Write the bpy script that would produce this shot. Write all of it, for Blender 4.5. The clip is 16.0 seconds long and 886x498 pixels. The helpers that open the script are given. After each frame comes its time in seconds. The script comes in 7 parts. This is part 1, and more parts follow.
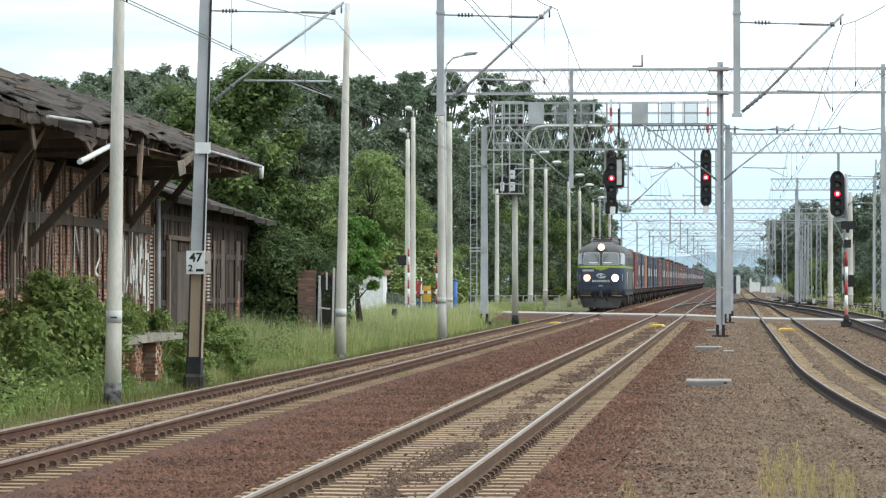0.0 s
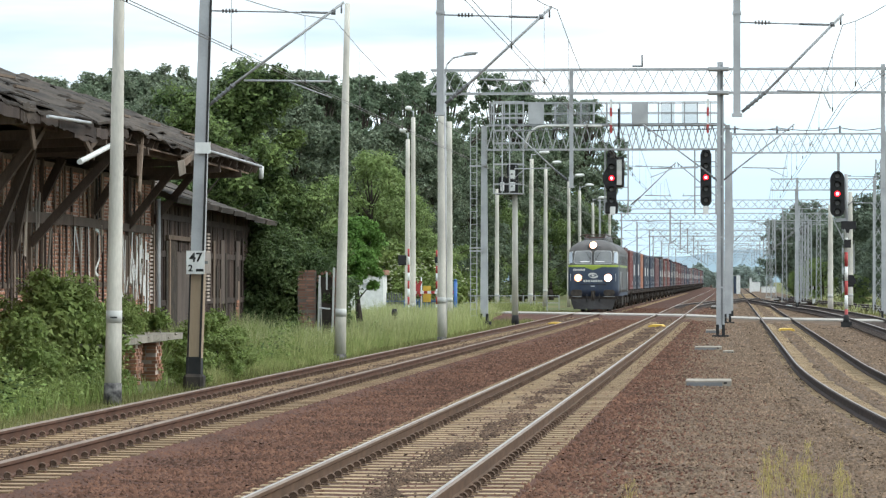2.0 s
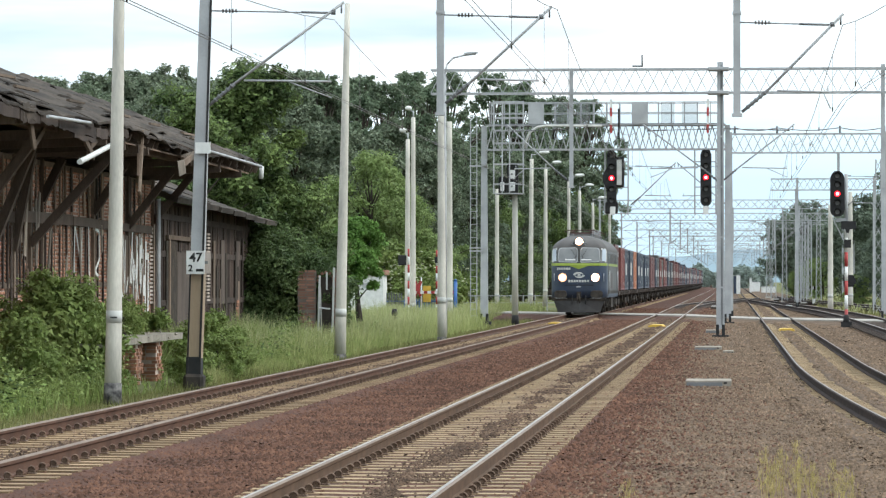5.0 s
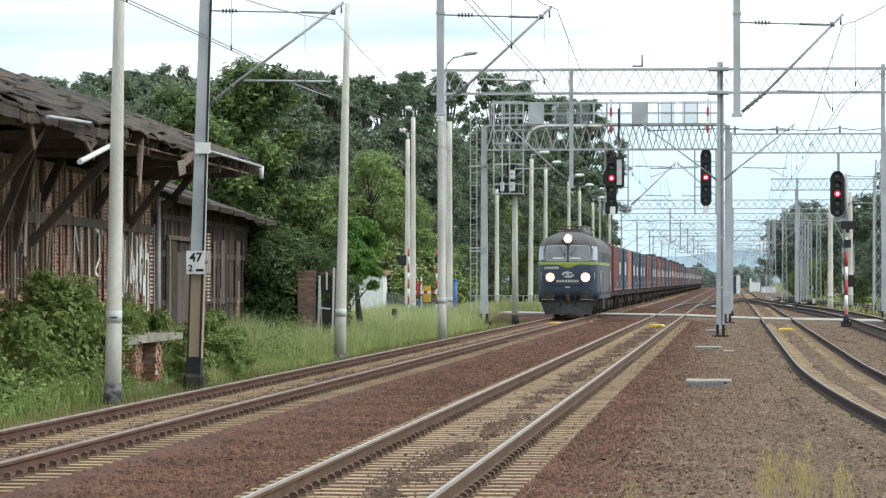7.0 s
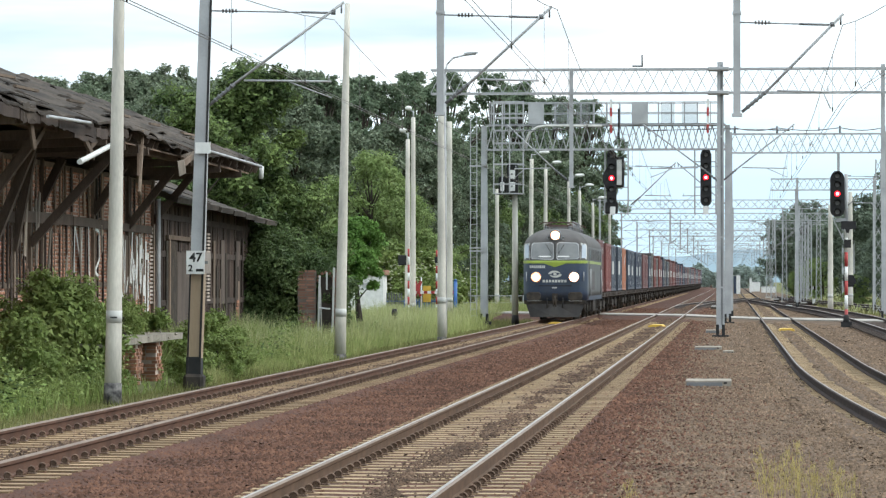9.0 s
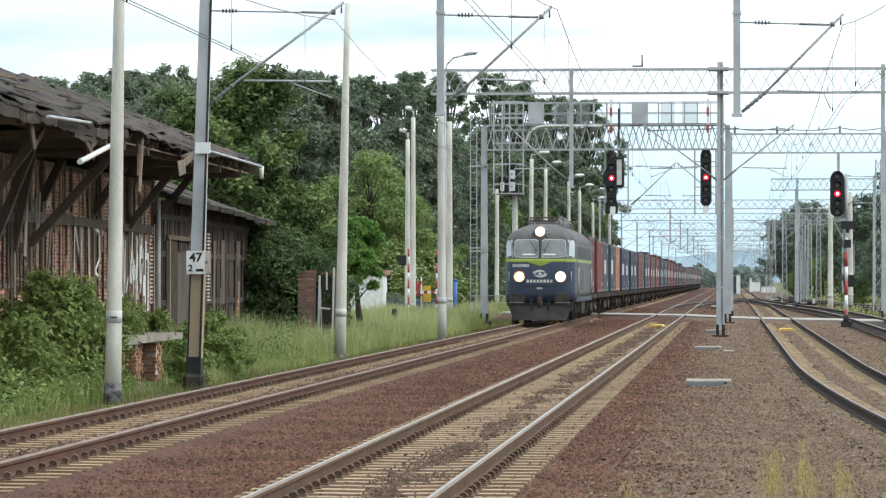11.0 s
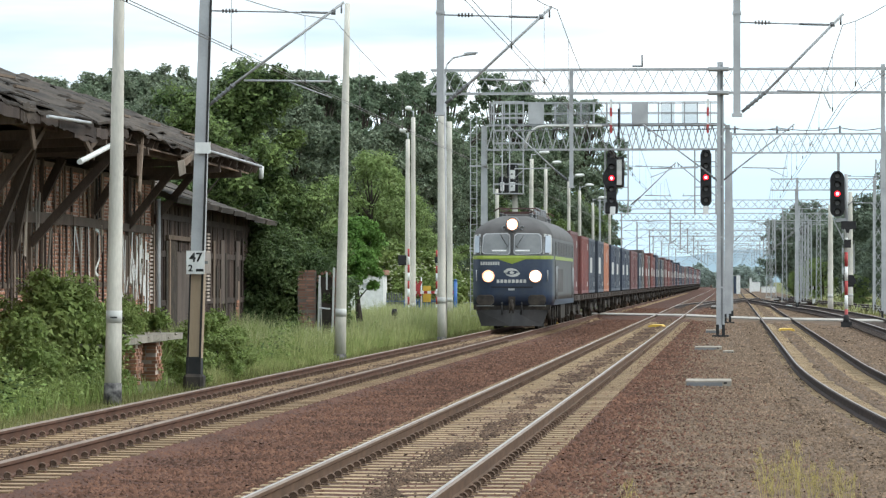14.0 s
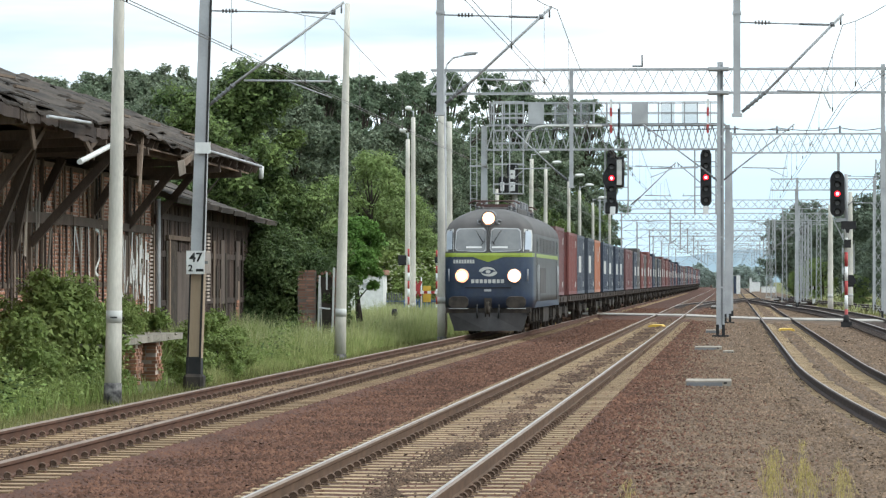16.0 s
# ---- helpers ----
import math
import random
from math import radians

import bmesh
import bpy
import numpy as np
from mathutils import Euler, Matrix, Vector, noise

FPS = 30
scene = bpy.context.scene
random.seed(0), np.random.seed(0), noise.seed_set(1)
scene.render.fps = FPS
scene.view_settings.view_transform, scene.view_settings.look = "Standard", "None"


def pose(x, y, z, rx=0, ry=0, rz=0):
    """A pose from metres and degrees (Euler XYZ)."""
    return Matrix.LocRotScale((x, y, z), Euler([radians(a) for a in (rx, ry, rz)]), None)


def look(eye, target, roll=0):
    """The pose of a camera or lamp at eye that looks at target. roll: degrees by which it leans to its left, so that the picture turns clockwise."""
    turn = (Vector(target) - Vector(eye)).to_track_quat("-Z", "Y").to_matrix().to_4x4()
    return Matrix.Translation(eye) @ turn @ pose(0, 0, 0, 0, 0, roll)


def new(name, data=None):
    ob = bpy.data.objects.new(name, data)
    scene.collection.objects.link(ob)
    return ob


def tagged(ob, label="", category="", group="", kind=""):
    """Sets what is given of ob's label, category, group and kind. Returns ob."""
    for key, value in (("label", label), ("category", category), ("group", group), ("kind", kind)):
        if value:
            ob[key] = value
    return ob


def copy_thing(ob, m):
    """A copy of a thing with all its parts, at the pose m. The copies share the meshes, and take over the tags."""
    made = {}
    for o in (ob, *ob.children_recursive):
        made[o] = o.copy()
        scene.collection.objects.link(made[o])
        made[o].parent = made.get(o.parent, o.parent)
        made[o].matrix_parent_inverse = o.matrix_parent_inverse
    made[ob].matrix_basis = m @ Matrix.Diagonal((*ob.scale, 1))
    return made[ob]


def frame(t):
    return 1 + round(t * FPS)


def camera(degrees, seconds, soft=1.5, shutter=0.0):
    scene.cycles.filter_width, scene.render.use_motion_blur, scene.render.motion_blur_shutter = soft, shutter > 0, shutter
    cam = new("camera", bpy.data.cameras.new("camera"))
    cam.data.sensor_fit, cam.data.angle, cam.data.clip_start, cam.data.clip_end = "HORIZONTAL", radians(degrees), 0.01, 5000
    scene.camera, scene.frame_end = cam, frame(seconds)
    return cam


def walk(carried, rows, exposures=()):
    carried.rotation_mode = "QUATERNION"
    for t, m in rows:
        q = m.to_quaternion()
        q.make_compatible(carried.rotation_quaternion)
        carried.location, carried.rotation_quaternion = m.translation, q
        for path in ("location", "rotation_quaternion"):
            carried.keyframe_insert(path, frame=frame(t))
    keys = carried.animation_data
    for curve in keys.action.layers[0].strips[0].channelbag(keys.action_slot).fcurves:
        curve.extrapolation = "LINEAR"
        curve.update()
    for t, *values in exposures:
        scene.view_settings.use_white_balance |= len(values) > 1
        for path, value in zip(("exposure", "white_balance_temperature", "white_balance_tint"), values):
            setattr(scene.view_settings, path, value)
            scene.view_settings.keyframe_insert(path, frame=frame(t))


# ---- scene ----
# the camera stands on a tripod between two tracks; +Y runs along the rails, z = 0 is the top of the rails
FOV = 13.96
EYE_Z = 1.77
cam = camera(FOV, 16.0, soft=1.3)
walk(cam, [(0.0, pose(0, 0, EYE_Z, 90.501, 0, 4.565)), (16.0, pose(0, 0, EYE_Z, 90.501, 0, 4.565))],
     exposures=[(0.0, 0.07), (16.0, 0.07)])

# ---- light: a bright, thinly clouded evening sky ----
SUN_EL, SUN_AZ = 40.0, 95.0      # degrees; azimuth from +Y towards +X
world = bpy.data.worlds.new("sky")
scene.world = world
world.use_nodes = True
wn, wl = world.node_tree.nodes, world.node_tree.links
sky = wn.new("ShaderNodeTexSky")
sky.sky_type, sky.sun_disc = "NISHITA", False
sky.sun_elevation, sky.sun_rotation = radians(SUN_EL), radians(SUN_AZ)
sky.dust_density, sky.ozone_density = 2.0, 1.5
coord = wn.new("ShaderNodeTexCoord")
cmap = wn.new("ShaderNodeMapping")
cmap.inputs["Scale"].default_value = (3.0, 3.0, 22.0)
cnoise = wn.new("ShaderNodeTexNoise")
cnoise.inputs["Scale"].default_value, cnoise.inputs["Detail"].default_value = 1.6, 5.0
cramp = wn.new("ShaderNodeValToRGB")
cramp.color_ramp.elements[0].position, cramp.color_ramp.elements[0].color = 0.36, (0.72, 0.72, 0.72, 1)
cramp.color_ramp.elements[1].position, cramp.color_ramp.elements[1].color = 0.62, (1, 1, 1, 1)
cmix = wn.new("ShaderNodeMixRGB")
ctint = wn.new("ShaderNodeValToRGB")      # thin blue gaps between white cloud
ctint.color_ramp.elements[0].position, ctint.color_ramp.elements[0].color = 0.34, (7.4, 9.6, 11.0, 1)
ctint.color_ramp.elements[1].position, ctint.color_ramp.elements[1].color = 0.52, (11.4, 12.1, 12.6, 1)
wl.new(coord.outputs["Generated"], cmap.inputs["Vector"])
wl.new(cmap.outputs["Vector"], cnoise.inputs["Vector"])
wl.new(cnoise.outputs["Fac"], cramp.inputs["Fac"])
wl.new(cnoise.outputs["Fac"], ctint.inputs["Fac"])
wl.new(ctint.outputs["Color"], cmix.inputs["Color2"])
wl.new(cramp.outputs["Color"], cmix.inputs["Fac"])
wl.new(sky.outputs["Color"], cmix.inputs["Color1"])
# an overcast sky is about twice as bright overhead as at the horizon
split = wn.new("ShaderNodeSeparateXYZ")
rise = wn.new("ShaderNodeMath")
rise.operation, rise.use_clamp = "MULTIPLY_ADD", False
rise.inputs[1].default_value, rise.inputs[2].default_value = 1.0, 1.0
bright = wn.new("ShaderNodeVectorMath")
bright.operation = "SCALE"
wl.new(coord.outputs["Generated"], split.inputs["Vector"])
wl.new(split.outputs["Z"], rise.inputs[0])
# a pale blue band lies above the horizon, below the cloud
band = wn.new("ShaderNodeMapRange")
band.inputs["From Min"].default_value, band.inputs["From Max"].default_value = 0.028, 0.052
low = wn.new("ShaderNodeMixRGB")
low.inputs["Color1"].default_value = (7.0, 9.3, 10.6, 1)
wl.new(split.outputs["Z"], band.inputs["Value"])
wl.new(band.outputs["Result"], low.inputs["Fac"])
# the cloud thins out towards +X
thin = wn.new("ShaderNodeMapRange")
thin.inputs["From Min"].default_value, thin.inputs["From Max"].default_value = -0.06, 0.06
thin.inputs["To Max"].default_value = 0.6
clear = wn.new("ShaderNodeMixRGB")
clear.inputs["Color2"].default_value = (9.0, 11.2, 12.3, 1)
wl.new(split.outputs["X"], thin.inputs["Value"])
wl.new(thin.outputs["Result"], clear.inputs["Fac"])
wl.new(cmix.outputs["Color"], clear.inputs["Color1"])
wl.new(clear.outputs["Color"], low.inputs["Color2"])
wl.new(low.outputs["Color"], bright.inputs[0])
wl.new(rise.outputs[0], bright.inputs["Scale"])
wl.new(bright.outputs["Vector"], wn["Background"].inputs["Color"])
wn["Background"].inputs["Strength"].default_value = 0.107

sun = new("sun", bpy.data.lights.new("sun", "SUN"))
sun.data.energy, sun.data.angle, sun.data.color = 1.85, radians(18), (1.0, 0.93, 0.85)
sun_dir = Vector((math.sin(radians(SUN_AZ)) * math.cos(radians(SUN_EL)),
                  math.cos(radians(SUN_AZ)) * math.cos(radians(SUN_EL)), math.sin(radians(SUN_EL))))
sun.matrix_world = look((0, 0, 60), Vector((0, 0, 60)) - sun_dir)


# ---- materials ----
def mat(name, c1, c2=None, scale=4.0, rough=0.7, metal=0.0, bump=0.0, fine=0.25, grain=60.0, island=0.0, obj=0.0,
        stretch=(1, 1, 1), where="Object"):
    """Two colours mixed by a coarse noise, darkened and lightened by a fine one; island and obj vary the value by piece."""
    m = bpy.data.materials.new(name)
    m.use_nodes = True
    n, l = m.node_tree.nodes, m.node_tree.links
    b = n["Principled BSDF"]
    c2 = c2 or tuple(v * 0.7 for v in c1)
    tc = n.new("ShaderNodeTexCoord")
    mp = n.new("ShaderNodeMapping")
    mp.inputs["Scale"].default_value = stretch
    l.new(tc.outputs[where], mp.inputs["Vector"])
    n1 = n.new("ShaderNodeTexNoise")
    n1.inputs["Scale"].default_value, n1.inputs["Detail"].default_value = scale, 6.0
    n2 = n.new("ShaderNodeTexNoise")
    n2.inputs["Scale"].default_value, n2.inputs["Detail"].default_value = grain, 4.0
    l.new(mp.outputs["Vector"], n1.inputs["Vector"])
    l.new(mp.outputs["Vector"], n2.inputs["Vector"])
    r1 = n.new("ShaderNodeValToRGB")
    r1.color_ramp.elements[0].position, r1.color_ramp.elements[0].color = 0.36, (*c1, 1)
    r1.color_ramp.elements[1].position, r1.color_ramp.elements[1].color = 0.64, (*c2, 1)
    l.new(n1.outputs["Fac"], r1.inputs["Fac"])
    hsv = n.new("ShaderNodeHueSaturation")
    l.new(r1.outputs["Color"], hsv.inputs["Color"])
    val = n.new("ShaderNodeMath")
    val.operation = "MULTIPLY_ADD"
    l.new(n2.outputs["Fac"], val.inputs[0])
    val.inputs[1].default_value, val.inputs[2].default_value = 2 * fine, 1 - fine
    out = val.outputs[0]
    for amount, node, socket in ((island, "ShaderNodeNewGeometry", "Random Per Island"), (obj, "ShaderNodeObjectInfo", "Random")):
        if amount:
            g = n.new(node)
            k = n.new("ShaderNodeMath")
            k.operation = "MULTIPLY_ADD"
            l.new(g.outputs[socket], k.inputs[0])
            k.inputs[1].default_value, k.inputs[2].default_value = 2 * amount, 1 - amount
            k2 = n.new("ShaderNodeMath")
            k2.operation = "MULTIPLY"
            l.new(out, k2.inputs[0])
            l.new(k.outputs[0], k2.inputs[1])
            out = k2.outputs[0]
    l.new(out, hsv.inputs["Value"])
    l.new(hsv.outputs["Color"], b.inputs["Base Color"])
    b.inputs["Roughness"].default_value, b.inputs["Metallic"].default_value = rough, metal
    b.inputs["Specular IOR Level"].default_value = 0.12 if rough >= 0.85 else 0.4
    if bump:
        bp = n.new("ShaderNodeBump")
        bp.inputs["Strength"].default_value, bp.inputs["Distance"].default_value = bump, 0.02
        l.new(n2.outputs["Fac"], bp.inputs["Height"])
        l.new(bp.outputs["Normal"], b.inputs["Normal"])
    return m


def leaf_mat(name, c1, c2, island=0.32):
    """Foliage: matt, a little light shining through."""
    m = mat(name, c1, c2, scale=0.8, rough=0.6, fine=0.25, grain=5, island=island)
    b = m.node_tree.nodes["Principled BSDF"]
    b.inputs["Specular IOR Level"].default_value = 0.14
    tr = m.node_tree.nodes.new("ShaderNodeBsdfTranslucent")
    mx = m.node_tree.nodes.new("ShaderNodeMixShader")
    mx.inputs["Fac"].default_value = 0.38
    l = m.node_tree.links
    hsv = [x for x in m.node_tree.nodes if x.type == "HUE_SAT"][0]
    l.new(hsv.outputs["Color"], tr.inputs["Color"])
    l.new(b.outputs["BSDF"], mx.inputs[1])
    l.new(tr.outputs["BSDF"], mx.inputs[2])
    l.new(mx.outputs["Shader"], m.node_tree.nodes["Material Output"].inputs["Surface"])
    return m


def glow(name, colour, strength):
    m = bpy.data.materials.new(name)
    m.use_nodes = True
    b = m.node_tree.nodes["Principled BSDF"]
    b.inputs["Base Color"].default_value = (*colour, 1)
    b.inputs["Emission Color"].default_value = (*colour, 1)
    b.inputs["Emission Strength"].default_value = strength
    return m


M_BALLAST = mat("rusty_ballast", (0.094, 0.046, 0.033), (0.066, 0.035, 0.026), 0.8, 0.95, bump=0.9, fine=0.55, grain=22)
M_STONE = mat("rusty_stones", (0.115, 0.059, 0.039), (0.073, 0.039, 0.027), 0.9, 0.95, fine=0.3, grain=30, island=0.5)
M_GRAVEL = mat("grey_gravel", (0.13, 0.089, 0.061), (0.09, 0.063, 0.045), 0.8, 0.95, bump=0.9, fine=0.5, grain=26)
M_GRAVEL_STONE = mat("grey_stones", (0.158, 0.11, 0.075), (0.11, 0.078, 0.055), 0.9, 0.95, fine=0.3, grain=30, island=0.42)
M_GROUND = mat("grassy_earth", (0.09, 0.11, 0.04), (0.14, 0.125, 0.06), 0.09, 0.95, bump=0.5, fine=0.4, grain=3)
M_SLEEPER = mat("dusty_concrete_sleepers", (0.32, 0.232, 0.14), (0.225, 0.163, 0.1), 3, 0.9, bump=0.2, fine=0.2, obj=0.16, island=0.1)
M_SLEEPER_BROWN = mat("rusty_concrete_sleepers", (0.29, 0.2, 0.118), (0.195, 0.135, 0.083), 3, 0.9, bump=0.2, fine=0.25, obj=0.2, island=0.1)
M_CLIP = mat("rusty_clips", (0.17, 0.11, 0.075), (0.11, 0.07, 0.05), 9, 0.8, metal=0.0, fine=0.3, obj=0.2)
M_RAIL_WEB = mat("rusty_rail_side", (0.118, 0.064, 0.044), (0.08, 0.045, 0.033), 2.5, 0.85, fine=0.25, grain=30)
M_RAIL_WEB_PALE = mat("dusty_rail_side", (0.125, 0.077, 0.051), (0.09, 0.057, 0.039), 2.5, 0.85, fine=0.25, grain=30)
M_RAIL_TOP = mat("worn_rail_head", (0.29, 0.25, 0.215), (0.2, 0.17, 0.145), 1.2, 0.36, metal=1.0, fine=0.08)
M_RAIL_WEB_DARK = mat("dark_rail_side", (0.05, 0.038, 0.034), (0.034, 0.027, 0.026), 2.5, 0.9, fine=0.25, grain=30)
M_RAIL_WORN = mat("little_used_rail_head", (0.2, 0.165, 0.14), (0.145, 0.115, 0.1), 2, 0.55, metal=0.3, fine=0.1)
M_RAIL_DULL = mat("dull_rail_head", (0.19, 0.142, 0.108), (0.14, 0.10, 0.078), 2, 0.8, metal=0.0, fine=0.1)
M_CONCRETE = mat("pale_concrete_post", (0.58, 0.55, 0.485), (0.4, 0.38, 0.34), 2.2, 0.85, bump=0.2, fine=0.2, grain=30, stretch=(1, 1, 0.25))
M_TAR = mat("flaking_tar", (0.025, 0.025, 0.028), (0.2, 0.19, 0.18), 7, 0.85, bump=0.3, fine=0.25, grain=30)
M_STEEL = mat("grey_painted_steel", (0.4, 0.405, 0.41), (0.315, 0.32, 0.325), 1.4, 0.7, metal=0.0, fine=0.12, grain=25)
M_STEEL_DARK = mat("weathered_steel", (0.20, 0.205, 0.21), (0.14, 0.14, 0.145), 2, 0.6, metal=0.4, fine=0.15)
M_UNDER_STEEL = mat("dark_glazed_insulator", (0.06, 0.05, 0.05), (0.09, 0.075, 0.07), 3, 0.35, fine=0.15)
M_WIRE = mat("copper_wire", (0.10, 0.095, 0.09), (0.14, 0.12, 0.11), 1, 0.5, metal=0.6)
M_BLACK = mat("black_paint", (0.013, 0.013, 0.014), (0.022, 0.021, 0.021), 5, 0.8, fine=0.2)
M_WHITE = mat("white_paint", (0.70, 0.70, 0.68), (0.58, 0.58, 0.56), 4, 0.6, fine=0.08)
M_CREAM = mat("cream_blossom", (0.52, 0.53, 0.36), (0.4, 0.42, 0.27), 4, 0.8, fine=0.15)
M_RED = mat("red_paint", (0.40, 0.045, 0.042), (0.31, 0.045, 0.042), 4, 0.55, fine=0.1)
M_BLUE = mat("blue_paint", (0.035, 0.13, 0.36), (0.035, 0.11, 0.3), 4, 0.5, fine=0.1)
M_YELLOW = mat("yellow_paint", (0.62, 0.40, 0.05), (0.52, 0.33, 0.05), 4, 0.55, fine=0.1)
M_BRICK = mat("dark_red_brick", (0.4, 0.2, 0.13), (0.27, 0.145, 0.1), 2.2, 0.9, bump=0.3, fine=0.3, obj=0.3, island=0.3)
M_BRICK_RED = mat("rust_red_brick", (0.3, 0.158, 0.115), (0.2, 0.112, 0.086), 2.2, 0.9, bump=0.3, fine=0.3, obj=0.3, island=0.3)
M_MORTAR_DARK = mat("sooty_mortar", (0.2, 0.165, 0.14), (0.13, 0.108, 0.094), 3, 0.95, fine=0.3)
M_MORTAR = mat("grey_mortar", (0.48, 0.41, 0.36), (0.36, 0.30, 0.26), 3, 0.95, fine=0.25)
M_TIMBER = mat("weathered_timber", (0.145, 0.108, 0.083), (0.2, 0.152, 0.118), 1.5, 0.9, bump=0.4, fine=0.35, grain=35, obj=0.42, island=0.3, stretch=(1, 1, 0.25))
M_PLANK = mat("brown_weathered_planks", (0.26, 0.185, 0.135), (0.17, 0.122, 0.092), 1.5, 0.9, bump=0.4, fine=0.35, grain=35, obj=0.4, stretch=(1, 1, 0.25))
M_TIMBER_DARK = mat("blackened_boards", (0.045, 0.035, 0.031), (0.07, 0.054, 0.046), 1.5, 0.9, bump=0.4, fine=0.35, grain=35, obj=0.45, stretch=(1, 1, 0.25))
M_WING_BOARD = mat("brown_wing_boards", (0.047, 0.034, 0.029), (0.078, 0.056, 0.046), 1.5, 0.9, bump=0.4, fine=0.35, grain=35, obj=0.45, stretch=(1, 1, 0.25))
M_FADED_BOARD = mat("greyed_door_boards", (0.125, 0.098, 0.083), (0.078, 0.062, 0.054), 1.8, 0.9, bump=0.4, fine=0.35, grain=30, stretch=(1, 1, 0.25))
# darker copy of the timber, with the canopy's shade in its colour
M_BEAM = mat("shade_darkened_beams", (0.072, 0.054, 0.044), (0.108, 0.081, 0.065), 1.5, 0.9, bump=0.4, fine=0.35, grain=35, obj=0.4, stretch=(1, 1, 0.25))
M_GREYWOOD = mat("silvered_wood", (0.29, 0.25, 0.21), (0.18, 0.153, 0.128), 2.5, 0.9, bump=0.3, fine=0.3, obj=0.35, stretch=(1, 1, 0.2))
M_ROOF = mat("mossy_roof_felt", (0.078, 0.063, 0.051), (0.033, 0.028, 0.025), 1.6, 0.95, bump=0.7, fine=0.6, grain=16, island=0.08, obj=0.1, stretch=(1, 0.22, 1))
# the wide spread of tone paints leaf highlights and shaded pockets
M_LEAF = leaf_mat("tree_leaves", (0.04, 0.068, 0.023), (0.155, 0.208, 0.07), 0.7)
# bushes standing in shade: the shade is put into this leaf colour
M_LEAF_SHADED = leaf_mat("shade_darkened_leaves", (0.05, 0.08, 0.03), (0.105, 0.143, 0.055), 0.5)
M_LEAF_LIGHT = leaf_mat("light_leaves", (0.166, 0.224, 0.066), (0.226, 0.275, 0.094))
# forest, airy and far leaves: distance haze is mixed into the colours
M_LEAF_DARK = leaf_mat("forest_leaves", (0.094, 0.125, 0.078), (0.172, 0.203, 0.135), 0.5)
M_LEAF_HAZE = leaf_mat("hazed_airy_leaves", (0.092, 0.133, 0.08), (0.168, 0.21, 0.135), 0.45)
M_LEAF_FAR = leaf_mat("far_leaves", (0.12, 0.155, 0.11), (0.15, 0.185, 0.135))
M_LEAF_YELLOW = leaf_mat("yellow_green_leaves", (0.165, 0.23, 0.078), (0.21, 0.27, 0.105), 0.28)
M_LEAF_FRESH = leaf_mat("fresh_leaves", (0.10, 0.20, 0.042), (0.145, 0.255, 0.065))
# air haze painted in: paler and bluer than the leaves themselves
M_LEAF_WOODS = leaf_mat("haze_tinted_wood_leaves", (0.235, 0.285, 0.255), (0.28, 0.325, 0.29), 0.2)
M_GRASS = leaf_mat("long_grass", (0.225, 0.272, 0.09), (0.355, 0.36, 0.162), island=0.3)
M_GRASS_ROUGH = leaf_mat("rough_grass", (0.125, 0.142, 0.05), (0.215, 0.203, 0.086), island=0.35)
M_GRASS_PALE = leaf_mat("seeding_grass_stems", (0.285, 0.325, 0.142), (0.405, 0.402, 0.215), island=0.25)
M_DRY = leaf_mat("dry_grass", (0.37, 0.315, 0.105), (0.46, 0.375, 0.15), island=0.3)
M_BARK = mat("bark", (0.07, 0.056, 0.045), (0.042, 0.036, 0.031), 3, 0.95, bump=0.5, fine=0.35)
# wooded hills; the blue is air haze painted into the colour
M_HILL = mat("haze_tinted_hills", (0.25, 0.32, 0.37), (0.21, 0.28, 0.32), 0.004, 1.0, fine=0.05, grain=0.05)
M_LOCO_BLUE = mat("navy_loco_paint", (0.02, 0.034, 0.067), (0.031, 0.042, 0.064), 1.6, 0.45, fine=0.25, grain=9)
M_LOCO_GREY = mat("grey_loco_paint", (0.082, 0.083, 0.083), (0.055, 0.054, 0.053), 1.3, 0.55, fine=0.28, grain=9)
M_LOCO_ROOF = mat("dusty_loco_roof", (0.09, 0.083, 0.08), (0.065, 0.06, 0.058), 1.6, 0.75, fine=0.25)
M_LIME = mat("lime_stripe", (0.25, 0.32, 0.04), (0.2, 0.255, 0.035), 2, 0.4, fine=0.08)
M_UNDER = mat("grimy_underframe", (0.03, 0.027, 0.025), (0.062, 0.052, 0.043), 4, 0.85, fine=0.3)
M_PLOUGH = mat("dusty_plough", (0.045, 0.042, 0.042), (0.03, 0.028, 0.028), 2.5, 0.8, fine=0.3, grain=20)
M_WAGON = mat("dusty_wagon_frame", (0.075, 0.058, 0.048), (0.044, 0.036, 0.032), 2, 0.85, fine=0.3)
M_PANTO = mat("red_oxide_pantograph", (0.085, 0.04, 0.034), (0.06, 0.032, 0.028), 4, 0.6, fine=0.15)
M_LAMP = glow("headlight", (1.0, 0.84, 0.66), 30.0)
# orange glow on the reflectors imitates the halo round the lamps
M_LAMP_RIM = glow("headlight_halo", (1.0, 0.42, 0.22), 1.9)
M_LAMP_SOFT = glow("top_headlight", (1.0, 0.80, 0.60), 30.0)
M_SIGNAL_RED = glow("red_signal_light", (1.0, 0.012, 0.025), 3.0)
M_SIGNAL_CORE = glow("red_signal_core", (1.0, 0.22, 0.25), 7.0)
M_TAN = mat("tan_weathered_paint", (0.36, 0.262, 0.168), (0.27, 0.196, 0.13), 1.5, 0.6, fine=0.15, grain=25, stretch=(1, 1, 0.2))
M_DECK = mat("dusty_pale_concrete", (0.36, 0.335, 0.30), (0.27, 0.25, 0.225), 0.8, 0.95, fine=0.12, grain=5)
